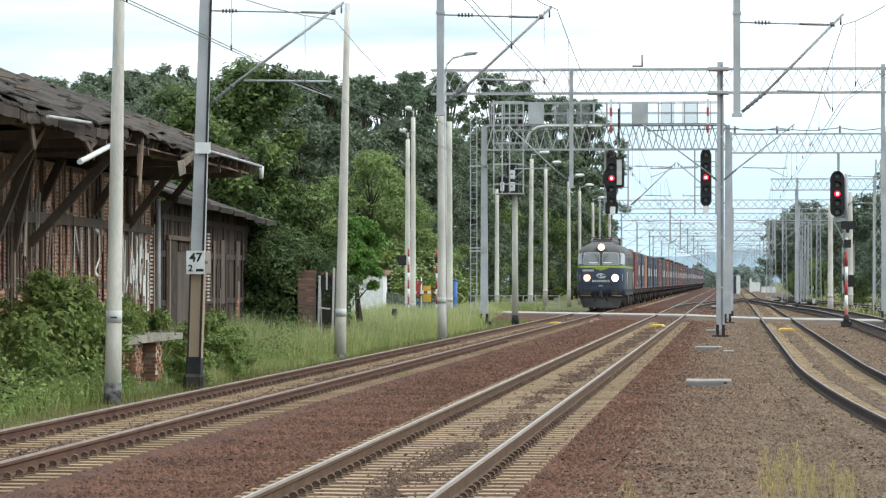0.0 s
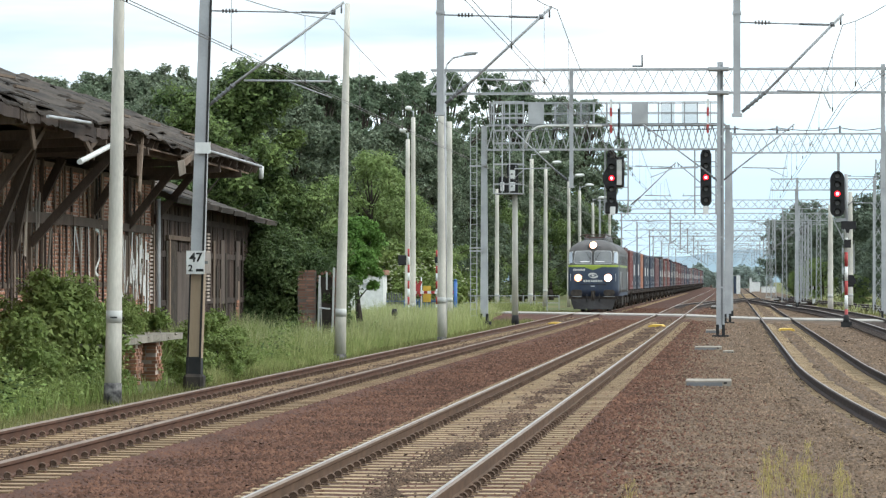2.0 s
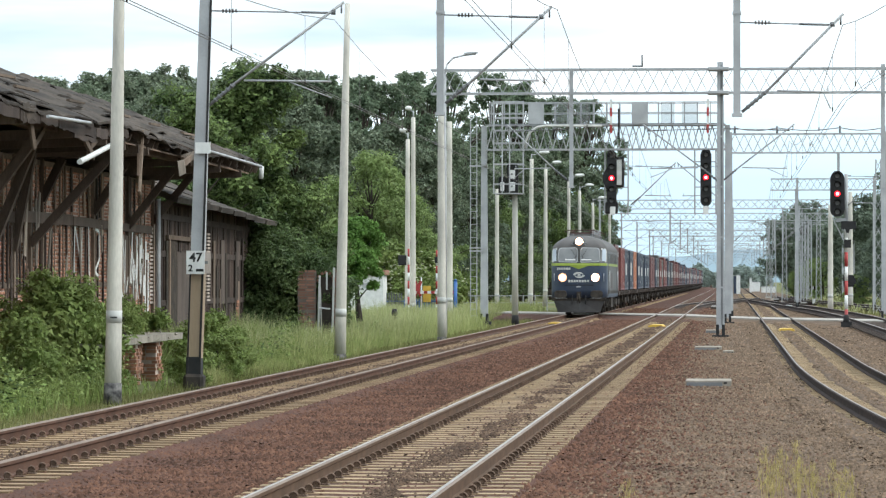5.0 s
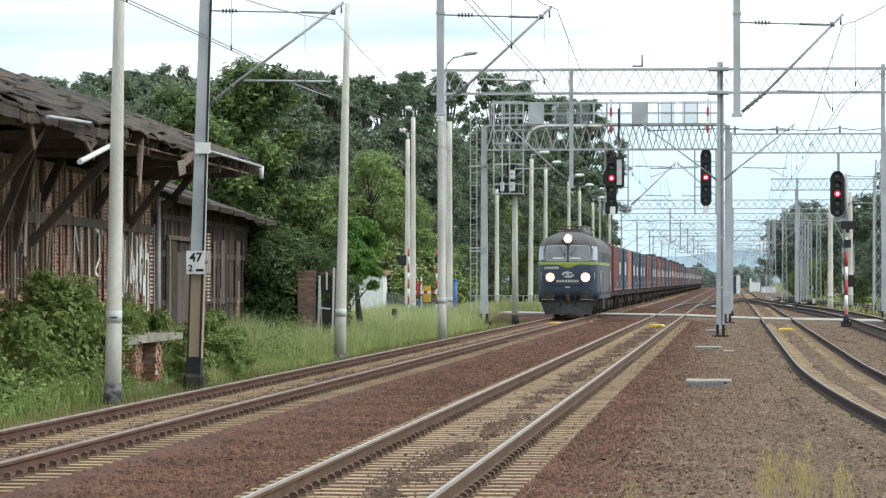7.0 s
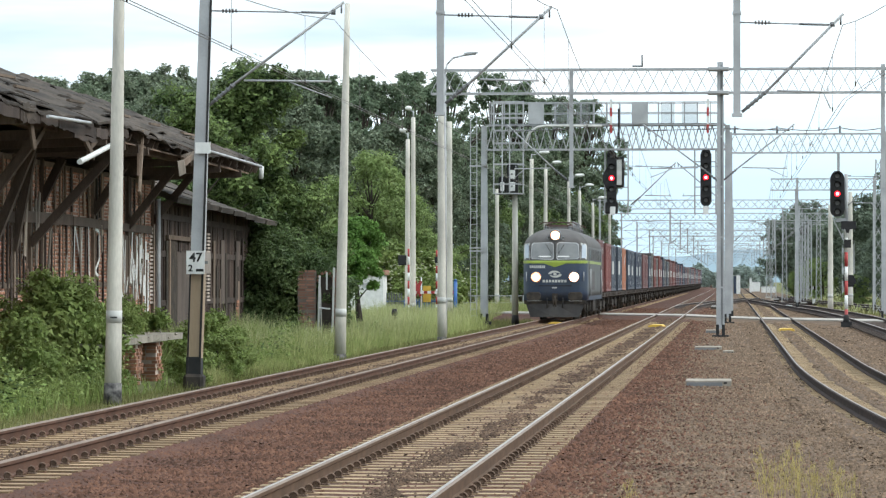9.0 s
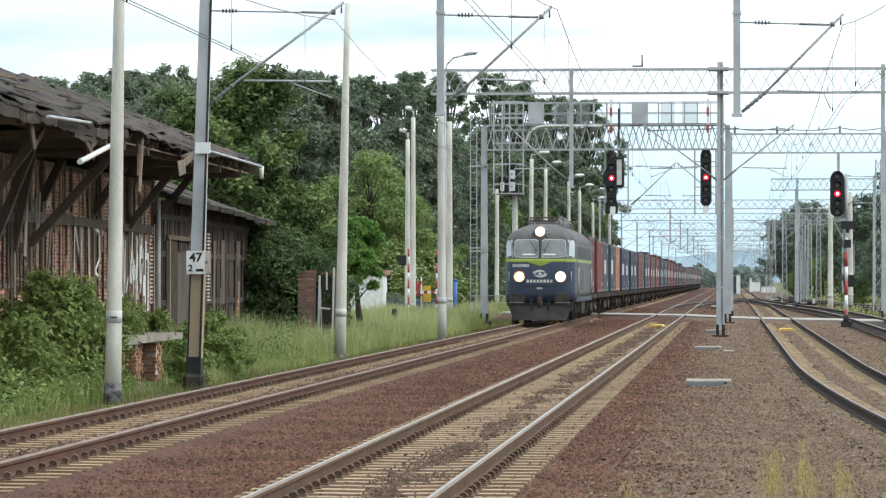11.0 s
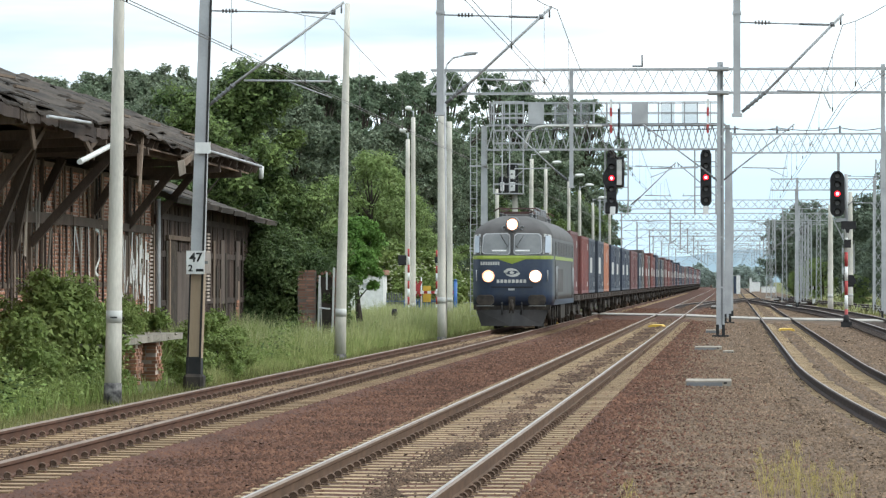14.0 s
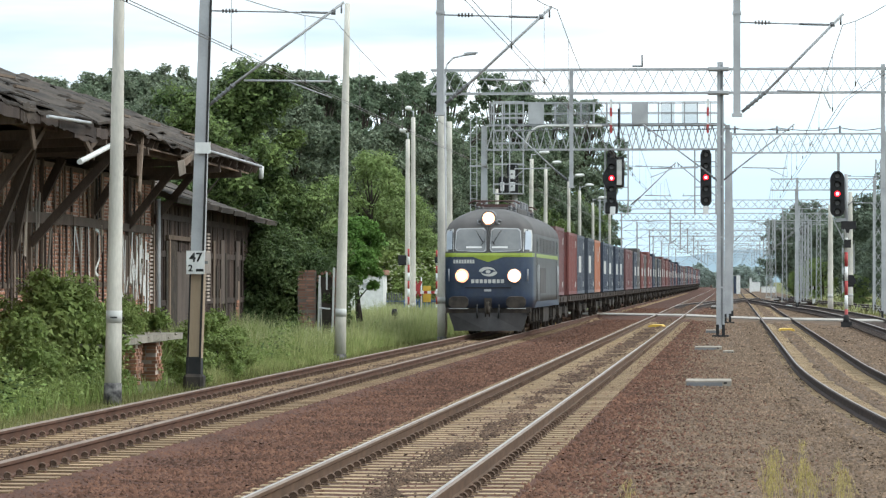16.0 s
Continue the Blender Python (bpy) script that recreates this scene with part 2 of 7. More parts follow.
M_LID = mat("worn_grey_concrete", (0.31, 0.28, 0.235), (0.2, 0.176, 0.145), 2.5, 0.9, bump=0.2, fine=0.25, grain=20)
M_FADED = mat("faded_white_paint", (0.5, 0.5, 0.47), (0.4, 0.4, 0.38), 3, 0.7, fine=0.15)
M_MESH = mat("pale_see_through_panel", (0.27, 0.285, 0.285), (0.22, 0.235, 0.235), 1.5, 0.6, fine=0.1)
mesh_nodes = M_MESH.node_tree.nodes
see = mesh_nodes.new("ShaderNodeBsdfTransparent")
see_mix = mesh_nodes.new("ShaderNodeMixShader")
see_mix.inputs["Fac"].default_value = 0.78
M_MESH.node_tree.links.new(mesh_nodes["Principled BSDF"].outputs["BSDF"], see_mix.inputs[1])
M_MESH.node_tree.links.new(see.outputs["BSDF"], see_mix.inputs[2])
M_MESH.node_tree.links.new(see_mix.outputs["Shader"], mesh_nodes["Material Output"].inputs["Surface"])
# sky light in the panes is painted as a pale base colour
M_GLASS_SKY = mat("glass_with_painted_sky", (0.42, 0.47, 0.53), (0.34, 0.38, 0.44), 1.1, 0.06, fine=0.08, grain=8)
M_GLASS = mat("dusty_sky_toned_glass", (0.20, 0.205, 0.205), (0.14, 0.147, 0.15), 1.1, 0.08, fine=0.1, grain=8)


# ---- builders ----
def box(bm, x0, x1, y0, y1, z0, z1, mi=0):
    v = [bm.verts.new(p) for p in ((x0, y0, z0), (x1, y0, z0), (x1, y1, z0), (x0, y1, z0),
                                   (x0, y0, z1), (x1, y0, z1), (x1, y1, z1), (x0, y1, z1))]
    for f in ((0, 3, 2, 1), (4, 5, 6, 7), (0, 1, 5, 4), (1, 2, 6, 5), (2, 3, 7, 6), (3, 0, 4, 7)):
        bm.faces.new([v[i] for i in f]).material_index = mi
    return v


def bar(bm, p, q, w, h=None, mi=0):
    """A square bar from p to q."""
    h = h or w
    p, q = Vector(p), Vector(q)
    d = (q - p).normalized()
    s = d.cross(Vector((0, 0, 1)))
    s = s.normalized() if s.length > 0.09 else (Vector((1, 0, 0)) - d * d.x).normalized()
    u = s.cross(d).normalized()
    ring = [[bm.verts.new(e + s * (a * w / 2) + u * (b * h / 2)) for a, b in ((-1, -1), (1, -1), (1, 1), (-1, 1))] for e in (p, q)]
    for i in range(4):
        j = (i + 1) % 4
        bm.faces.new((ring[0][i], ring[0][j], ring[1][j], ring[1][i])).material_index = mi
    bm.faces.new(ring[0][::-1]).material_index = mi
    bm.faces.new(ring[1]).material_index = mi


def tube(bm, p, q, r, r2=None, n=8, mi=0, caps=True):
    """A round bar from p to q, tapering from r to r2."""
    p, q = Vector(p), Vector(q)
    r2 = r if r2 is None else r2
    d = (q - p).normalized()
    s = d.cross(Vector((0, 0, 1)))
    s = s.normalized() if s.length > 1e-3 else Vector((1, 0, 0))
    u = s.cross(d).normalized()
    a = [bm.verts.new(p + (s * math.cos(t) + u * math.sin(t)) * r) for t in [2 * math.pi * i / n for i in range(n)]]
    b = [bm.verts.new(q + (s * math.cos(t) + u * math.sin(t)) * r2) for t in [2 * math.pi * i / n for i in range(n)]]
    for i in range(n):
        f = bm.faces.new((a[i], a[(i + 1) % n], b[(i + 1) % n], b[i]))
        f.material_index, f.smooth = mi, True
    if caps:
        bm.faces.new(a[::-1]).material_index = mi
        bm.faces.new(b).material_index = mi


def pipe(bm, pts, radii, n=8, mi=0):
    """A round bar through several points, in one piece."""
    rings = []
    for i, (p, r) in enumerate(zip(pts, radii)):
        d = (Vector(pts[min(i + 1, len(pts) - 1)]) - Vector(pts[max(i - 1, 0)])).normalized()
        s = d.cross(Vector((0, 0, 1)))
        s = s.normalized() if s.length > 0.05 else Vector((1, 0, 0))
        u = s.cross(d).normalized()
        rings.append([bm.verts.new(Vector(p) + (s * math.cos(t) + u * math.sin(t)) * r) for t in [2 * math.pi * k / n for k in range(n)]])
    for a, b in zip(rings, rings[1:]):
        for k in range(n):
            f = bm.faces.new((a[k], a[(k + 1) % n], b[(k + 1) % n], b[k]))
            f.smooth, f.material_index = True, mi
    bm.faces.new(rings[0][::-1]).material_index = mi
    bm.faces.new(rings[-1]).material_index = mi


def prism(bm, outline, axis, lo, hi, mi=0):
    """An outline of (a, b) pairs pushed along axis x, y or z from lo to hi."""
    put = {"x": lambda a, b, c: (c, a, b), "y": lambda a, b, c: (a, c, b), "z": lambda a, b, c: (a, b, c)}[axis]
    u = [bm.verts.new(put(a, b, lo)) for a, b in outline]
    v = [bm.verts.new(put(a, b, hi)) for a, b in outline]
    k = len(outline)
    for i in range(k):
        bm.faces.new((u[i], u[(i + 1) % k], v[(i + 1) % k], v[i])).material_index = mi
    bm.faces.new(u[::-1]).material_index = mi
    bm.faces.new(v).material_index = mi


def mesh_of(bm, name, mats, bevel=0.0):
    if bevel:
        bmesh.ops.bevel(bm, geom=bm.edges[:], offset=bevel, segments=1, affect="EDGES")
    bmesh.ops.recalc_face_normals(bm, faces=bm.faces[:])
    me = bpy.data.meshes.new(name)
    bm.to_mesh(me)
    bm.free()
    for m in (mats if isinstance(mats, (list, tuple)) else [mats]):
        me.materials.append(m)
    return me


def part(name, bm, material, parent, label="", bevel=0.0):
    ob = new(name, mesh_of(bm, name, material, bevel))
    ob.parent = parent
    return tagged(ob, label)


def share(name, me, parent, m):
    ob = new(name, me)
    ob.parent = parent
    ob.matrix_basis = m
    return ob


def thing(name, label, category, group="", kind="", at=None):
    ob = new(name)
    ob.empty_display_size = 0.3
    if at is not None:
        ob.matrix_basis = at
    return tagged(ob, label, category, group, kind)


def solid(name, bm, material, label, category, group="", kind="", at=None, bevel=0.0):
    ob = new(name, mesh_of(bm, name, material, bevel))
    if at is not None:
        ob.matrix_basis = at
    return tagged(ob, label, category, group, kind)


def scatter(name, verts, faces, places, material, turns=None, sizes=None, jitter=0.0, rng=None):
    """Many small copies of one shape joined to one mesh. turns: an array of 3 x 3 matrices; sizes: n or n x 3."""
    verts, faces, places = np.asarray(verts, float), np.asarray(faces, int), np.asarray(places, float)
    n, k = len(places), len(verts)
    v = np.repeat(verts[None], n, 0)
    if jitter:
        v = v * (1 + rng.uniform(-jitter, jitter, v.shape))
    if sizes is not None:
        s = np.asarray(sizes, float)
        v = v * (s[:, None, None] if s.ndim == 1 else s[:, None, :])
    if turns is not None:
        v = np.einsum("nij,nkj->nki", turns, v)
    v = v + places[:, None]
    f = (faces[None] + (np.arange(n) * k)[:, None, None]).reshape(-1)
    w = faces.shape[1]
    me = bpy.data.meshes.new(name)
    me.vertices.add(n * k)
    me.vertices.foreach_set("co", v.reshape(-1))
    count = n * len(faces)
    me.loops.add(count * w)
    me.loops.foreach_set("vertex_index", f)
    me.polygons.add(count)
    me.polygons.foreach_set("loop_start", np.arange(0, count * w, w))
    me.materials.append(material)
    me.update(calc_edges=True)
    me.validate()
    return me


def random_turns(rng, n, tilt=math.pi):
    """Random turns about z, then a lean of up to tilt."""
    a, b, c = rng.uniform(0, 2 * math.pi, n), rng.uniform(-tilt, tilt, n), rng.uniform(0, 2 * math.pi, n)
    ca, sa, cb, sb, cc, sc = np.cos(a), np.sin(a), np.cos(b), np.sin(b), np.cos(c), np.sin(c)
    o, z = np.ones(n), np.zeros(n)
    rz = np.array([[ca, -sa, z], [sa, ca, z], [z, z, o]]).transpose(2, 0, 1)
    rx = np.array([[o, z, z], [z, cb, -sb], [z, sb, cb]]).transpose(2, 0, 1)
    r2 = np.array([[cc, -sc, z], [sc, cc, z], [z, z, o]]).transpose(2, 0, 1)
    return rz @ rx @ r2


def words(text, size, material, parent, m, name="lettering", bold=0.0):
    """Flat lettering with the built-in font, made a mesh; it faces +z of m."""
    cu = bpy.data.curves.new(name, "FONT")
    cu.body, cu.size, cu.align_x, cu.align_y, cu.offset, cu.extrude = text, size, "CENTER", "CENTER", bold, 0.002
    tmp = bpy.data.objects.new(name, cu)
    me = bpy.data.meshes.new_from_object(tmp)
    bpy.data.objects.remove(tmp)
    me.materials.clear()
    me.materials.append(material)
    ob = new(name, me)
    ob.parent = parent
    ob.matrix_basis = m
    return ob


# ---- ground ----
TRACK_LEFT, TRACK_MID, TRACK_RIGHT = -7.89, -3.22, 2.2


def right_x(y):
    """The right-hand track bends away towards the camera; it lies 0.1 m lower than the others."""
    return TRACK_RIGHT + np.maximum(0.0, 86.0 - y) ** 2 / 2100.0


rng = np.random.default_rng(5)
bm = bmesh.new()
xs = [-2500, -400, -120, -60, -34, -24, -18, -15, -13, -12, -10.3, -9.4, 9, 12, 20, 60, 300, 2500]
ys = [-60, 0, 20, 40, 60, 80, 100, 130, 160, 200, 260, 340, 500, 900, 1800, 4500]
grid = [[bm.verts.new((x, y, -0.42 + (0.14 * noise.noise((x * 0.21, y * 0.11, 0)) if -60 < x < -12.5 and y < 400 else 0.0))) for y in ys] for x in xs]
for i in range(len(xs) - 1):
    for j in range(len(ys) - 1):
        bm.faces.new((grid[i][j], grid[i + 1][j], grid[i + 1][j + 1], grid[i][j + 1]))
solid("ground", bm, M_GROUND, "grassy earth stretching away beside the railway", "ground", kind="structure")

bm = bmesh.new()
outline = [(-10.4, -0.5), (-9.4, -0.25), (-9.12, -0.188), (-6.64, -0.188), (-6.3, -0.245), (-5.5, -0.26), (-4.6, -0.24), (-4.5, -0.215), (-4.44, -0.18), (-2.0, -0.18), (-1.94, -0.215), (-1.8, -0.24), (-1.2, -0.245), (-1.2, -0.5)]
prism(bm, outline, "y", -40, 1500)
solid("ballast_bed", bm, M_BALLAST, "rust-brown stone ballast under two tracks", "ballast", kind="structure")
bm = bmesh.new()
prism(bm, [(-1.2, -0.5), (-1.2, -0.245), (0.2, -0.25), (0.9, -0.305), (3.6, -0.31), (7.5, -0.33), (9.5, -0.5)], "y", -40, 1500)
solid("gravel_bed", bm, M_GRAVEL, "grey-brown trodden gravel between the tracks", "gravel", kind="structure")

# loose stones on both beds where they lie nearest
ico = [(1, 0, 0), (-1, 0, 0), (0, 1, 0), (0, -1, 0), (0, 0, 1), (0, 0, -1)]
icof = [(0, 2, 4), (2, 1, 4), (1, 3, 4), (3, 0, 4), (2, 0, 5), (1, 2, 5), (3, 1, 5), (0, 3, 5)]


chip = [(0.3, 0.15, 0.5), (1, 0.1, -0.5), (0.1, 1, -0.45), (-1, 0.2, -0.5), (-0.1, -1, -0.45)]
chipf = [(0, 1, 2), (0, 2, 3), (0, 3, 4), (0, 4, 1)]


def stones(name, label, material, x0, x1, y0, y1, count, size):
    u = rng.uniform(0, 1, count)
    y = y0 * (y1 / y0) ** u if y0 > 0 else y0 + (y1 - y0) * u
    x = np.maximum(rng.uniform(x0, x1, count) + rng.normal(0, 0.55, count), -9.7)
    on = np.minimum(abs(x + 7.89), abs(x + 3.22)) < 1.3
    end = on & (np.maximum(0, np.minimum(abs(x + 7.89), abs(x + 3.22))) > 1.05)
    ok = ~on | (rng.uniform(0, 1, count) < np.where(end, np.where(x < -6, 0.9, 0.28), np.where(x < -6, 0.22, 0.04)))
    d = abs(x - right_x(y))
    ok &= ~((d > 0.34) & (d < 0.76)) | (rng.uniform(0, 1, count) < 0.1)
    x, y, count = x[ok], y[ok], int(ok.sum())
    z = np.interp(x, [-9.4, -9.12, -6.64, -6.3, -5.5, -4.6, -4.48, -4.4, -2.04, -1.96, -1.8, 0.2, 0.9, 3.6, 7.5], [-0.25, -0.208, -0.208, -0.25, -0.262, -0.238, -0.2, -0.19, -0.19, -0.2, -0.238, -0.25, -0.305, -0.31, -0.33])
    p = np.stack([x, y, z + rng.uniform(-0.004, 0.016, count)], 1)
    s = rng.uniform(0.5, 1.0, (count, 3)) * size * rng.uniform(0.6, 1.25, (count, 1)) * (np.maximum(y, 45)[:, None] / 45) ** 0.55
    me = scatter(name, chip, chipf, p, material, random_turns(rng, count, 0.5), s, 0.4, rng)
    return tagged(new(name, me), label, "gravel", kind="stuff")


stones("ballast_stones", "loose rust-brown ballast stones", M_STONE, -9.3, -1.35, 27, 110, 140000, 0.041)
stones("gravel_stones", "loose grey-brown gravel stones", M_GRAVEL_STONE, -0.9, 6.6, 27, 110, 95000, 0.032)
stones("ballast_stones", "rust-brown stones strewn over the gravel", M_STONE, -1.2, 0.6, 27, 90, 4500, 0.032)
stones("ballast_stones", "loose rust-brown ballast stones", M_STONE, -9.3, -1.1, 110, 260, 36000, 0.042)
stones("gravel_stones", "loose grey-brown gravel stones", M_GRAVEL_STONE, -1.3, 8.0, 110, 260, 28000, 0.036)

stones("ballast_stones", "loose rust-brown ballast stones", M_STONE, -9.3, -0.95, -8, 27, 42000, 0.05)
stones("gravel_stones", "loose grey-brown gravel stones", M_GRAVEL_STONE, -1.2, 6.6, -8, 27, 46000, 0.042)

# stones lying over the middle of the sleepers
def bed_stones(cx, half, count, z, material, size=0.036, patchy=0.0):
    y = 27 * (330 / 27) ** rng.uniform(0, 1, count)
    wave = 0.65 + 0.35 * np.sin(y * 0.9) * np.sin(y * 0.37 + 1)
    off = rng.normal(0, half * 0.5, count) * wave
    if patchy:      # lying in heaps, thinning out between them
        heap = np.array([noise.noise((a * 2.2, b * 0.42, 6.0)) for a, b in zip(off, y)])
        off, y = off[heap > patchy - 0.3], y[heap > patchy - 0.3]
        count = len(y)
    x = cx(y) + off
    p = np.stack([x, y, np.full(count, z) + rng.uniform(-0.012, 0.018, count)], 1)
    s = rng.uniform(0.5, 1.0, (count, 3)) * size * rng.uniform(0.6, 1.3, (count, 1)) * (np.maximum(y, 55)[:, None] / 55) ** 0.8
    tagged(new("ballast_stones", scatter("ballast_stones", chip, chipf, p, material, random_turns(rng, count, 0.5), s, 0.4, rng)), "dark ballast stones lying between the rails", "gravel", kind="stuff")


M_DARK_STONE = mat("oily_stones", (0.118, 0.077, 0.053), (0.072, 0.048, 0.035), 0.9, 0.95, fine=0.3, grain=30, island=0.5)
bed_stones(lambda y: TRACK_MID + 0.1, 0.42, 24000, -0.175, M_DARK_STONE, 0.03, 0.2)
bed_stones(lambda y: TRACK_MID, 0.6, 3000, -0.18, M_DARK_STONE, 0.026)
bed_stones(lambda y: TRACK_LEFT + 0.1, 0.42, 13000, -0.175, M_DARK_STONE, 0.036, 0.12)
bed_stones(lambda y: TRACK_LEFT, 0.9, 5000, -0.178, M_DARK_STONE, 0.024)
bed_stones(right_x, 0.3, 9000, -0.262, M_GRAVEL_STONE)
bed_stones(lambda y: right_x(y) - 1.25, 0.5, 12000, -0.262, M_GRAVEL_STONE)
bed_stones(lambda y: right_x(y) + 1.3, 0.5, 9000, -0.262, M_GRAVEL_STONE)
# gravel washed over the sleeper ends of the right-hand track
for side, a0, a1 in (("outer", -1.45, -0.9), ("inner", -0.32, 0.32), ("far", 0.95, 1.45)):
    bm = bmesh.new()
    rows = []
    for j in range(190):
        y = 22 + 1.2 * j
        e = 0.12 * noise.noise((y * 0.7, a0 * 9, 0)) + 0.05 * noise.noise((y * 2.3, a0 * 9, 3))
        c = right_x(y)
        rows.append([bm.verts.new(q) for q in ((c + a0 + e, y, -0.33), (c + a0 + 0.1 + e, y, -0.258), (c + a1 - 0.1 + e * 0.7, y, -0.258), (c + a1 + e * 0.7, y, -0.33))])
    for p, q in zip(rows, rows[1:]):
        for i in range(3):
            bm.faces.new((p[i], p[i + 1], q[i + 1], q[i]))
    solid("gravel_drift", bm, M_GRAVEL, "grey-brown gravel washed over the sleepers", "gravel", kind="structure")

# ---- tracks ----
RAIL = [(-0.036, -0.014), (-0.02, 0.0), (0.014, 0.0), (0.036, -0.014), (0.035, -0.045), (0.010, -0.062), (0.009, -0.135),
        (0.070, -0.155), (0.070, -0.170), (-0.070, -0.170), (-0.070, -0.155), (-0.009, -0.135), (-0.010, -0.062), (-0.035, -0.045)]


def rail(parent, cx, offset, top, web, drop=0.0):
    bm = bmesh.new()
    y, rows = -30.0, []
    while y < 1500:
        rows.append([bm.verts.new((cx(y) + offset + a, y, b - drop)) for a, b in RAIL])
        y += 3.0 if y < 90 else 30.0 if y < 500 else 200.0
    k = len(RAIL)
    for p, q in zip(rows, rows[1:]):
        for i in range(k):
            f = bm.faces.new((p[i], p[(i + 1) % k], q[(i + 1) % k], q[i]))
            f.material_index = 1 if i == 1 else 2 if i in (0, 2) else 0
    bm.faces.new(rows[0]), bm.faces.new(rows[-1])
    part("rail", bm, [web, top, web if drop else M_RAIL_DULL], parent)


bm = bmesh.new()
prism(bm, [(-1.25, -0.02), (-1.25, 0.0), (-0.4, 0.0), (-0.25, -0.004), (0.25, -0.004), (0.4, 0.0), (1.25, 0.0), (1.25, -0.02), (1.22, -0.19), (-1.22, -0.19)], "y", -0.115, 0.115)
SLEEPER = mesh_of(bm, "sleeper", M_SLEEPER)
SLEEPER_BROWN = SLEEPER.copy()
SLEEPER_BROWN.materials[0] = M_SLEEPER_BROWN
bm = bmesh.new()
ring = [(0.034 * math.cos(math.radians(a)), 0.01 * math.sin(math.radians(a * 0.5)), 0.036 + 0.036 * math.sin(math.radians(a))) for a in range(0, 361, 45)]
pipe(bm, ring, [0.011] * 9, n=4)
box(bm, -0.05, 0.05, -0.06, 0.06, 0.0, 0.012)
tube(bm, (0, 0.012, 0.036), (0, 0.03, 0.036), 0.03, n=8)
CLIP = mesh_of(bm, "rail_clip", M_CLIP)


def track(label, cx, top, drop=0.0, web=M_RAIL_WEB):
    t = thing("railway_track", label, "railway track", "tracks", "structure")
    for o in (-0.7535, 0.7535):
        rail(t, cx, o, top, web, drop)
    far, farclips = [], []
    for i in range(-50, 900):
        y = 24.0 + 0.6 * i
        a = math.atan((cx(y + 1) - cx(y - 1)) / 2)
        if i < 245:
            s = share("sleeper", SLEEPER_BROWN if top == M_RAIL_DULL and not drop else SLEEPER, t, Matrix.Translation((cx(y) + random.uniform(-0.007, 0.007), y, -0.172 - drop + random.uniform(-0.002, 0.002))) @ Matrix.Rotation(-a, 4, "Z"))
            for o in (-0.86, -0.645, 0.645, 0.86):
                if drop:      # its fastenings are buried in gravel
                    continue
                if -10 <= i < 150:
                    share("rail_clip", CLIP, s, pose(o, 0, 0.002))
                else:
                    farclips.append((cx(y) + o, y, -0.16))
        else:
            far.append((cx(y), y, -0.204 - drop))
    cube = [(-1.25, -0.13, -0.05), (1.25, -0.13, -0.05), (1.25, 0.13, -0.05), (-1.25, 0.13, -0.05), (-1.25, -0.13, 0.018), (1.25, -0.13, 0.018), (1.25, 0.13, 0.018), (-1.25, 0.13, 0.018)]
    quads = [(0, 3, 2, 1), (4, 5, 6, 7), (0, 1, 5, 4), (1, 2, 6, 5), (2, 3, 7, 6), (3, 0, 4, 7)]
    o = new("far_sleepers", scatter("far_sleepers", cube, quads, far, M_SLEEPER))
    o.parent = tagged(o, kind="stuff") and t
    if farclips:
        o = new("far_rail_clips", scatter("far_rail_clips", np.array(cube) * (0.05, 0.5, 0.7), quads, farclips, M_CLIP))
        o.parent = tagged(o, kind="stuff") and t
    return t


track("railway track with brown dull rails on pale concrete sleepers", lambda y: TRACK_LEFT, M_RAIL_DULL)
track("railway track with polished rails on pale concrete sleepers", lambda y: TRACK_MID, M_RAIL_TOP, 0.0, M_RAIL_WEB_PALE)
track("railway track bending aside, dull rails half sunk in gravel", right_x, M_RAIL_WORN, 0.1, M_RAIL_WEB_DARK)


def siding(label, cx, y0, y1):
    """A track seen only far off: rails on dark sleepers joined to one part."""
    t = thing("railway_track", label, "railway track", "tracks", "structure")
    for o in (-0.7535, 0.7535):
        bm = bmesh.new()
        n = 40
        rows = [[bm.verts.new((cx(y) + o + a, y, b)) for a, b in RAIL] for y in [y0 + (y1 - y0) * i / n for i in range(n + 1)]]
        for p, q in zip(rows, rows[1:]):
            for i in range(len(RAIL)):
                f = bm.faces.new((p[i], p[(i + 1) % len(RAIL)], q[(i + 1) % len(RAIL)], q[i]))
                f.material_index = 1 if i in (0, 1, 2) else 0
        bm.faces.new(rows[0]), bm.faces.new(rows[-1])
        part("rail", bm, [M_RAIL_WEB_DARK, M_RAIL_WORN], t)
    cube = [(-1.25, -0.13, -0.05), (1.25, -0.13, -0.05), (1.25, 0.13, -0.05), (-1.25, 0.13, -0.05), (-1.25, -0.13, 0.012), (1.25, -0.13, 0.012), (1.25, 0.13, 0.012), (-1.25, 0.13, 0.012)]
    quads = [(0, 3, 2, 1), (4, 5, 6, 7), (0, 1, 5, 4), (1, 2, 6, 5), (2, 3, 7, 6), (3, 0, 4, 7)]
    o = new("far_sleepers", scatter("far_sleepers", cube, quads, [(cx(y0 + 0.62 * i), y0 + 0.62 * i, -0.186) for i in range(int((y1 - y0) / 0.62))], M_TIMBER_DARK))
    o.parent = tagged(o, kind="stuff") and t


def ease(f):
    f = min(1.0, max(0.0, f))
    return f * f * (3 - 2 * f)


siding("siding joining from the right, dark rusty rails", lambda y: 6.35 - 4.15 * ease((y - 175) / 190), 100, 364)
siding("crossover between the tracks, dark rusty rails", lambda y: TRACK_MID + 5.42 * ease((y - 250) / 150), 251, 399)
siding("siding far to the right, dark rusty rails", lambda y: 11.0 - 5.0 * ease((y - 190) / 200), 150, 420)

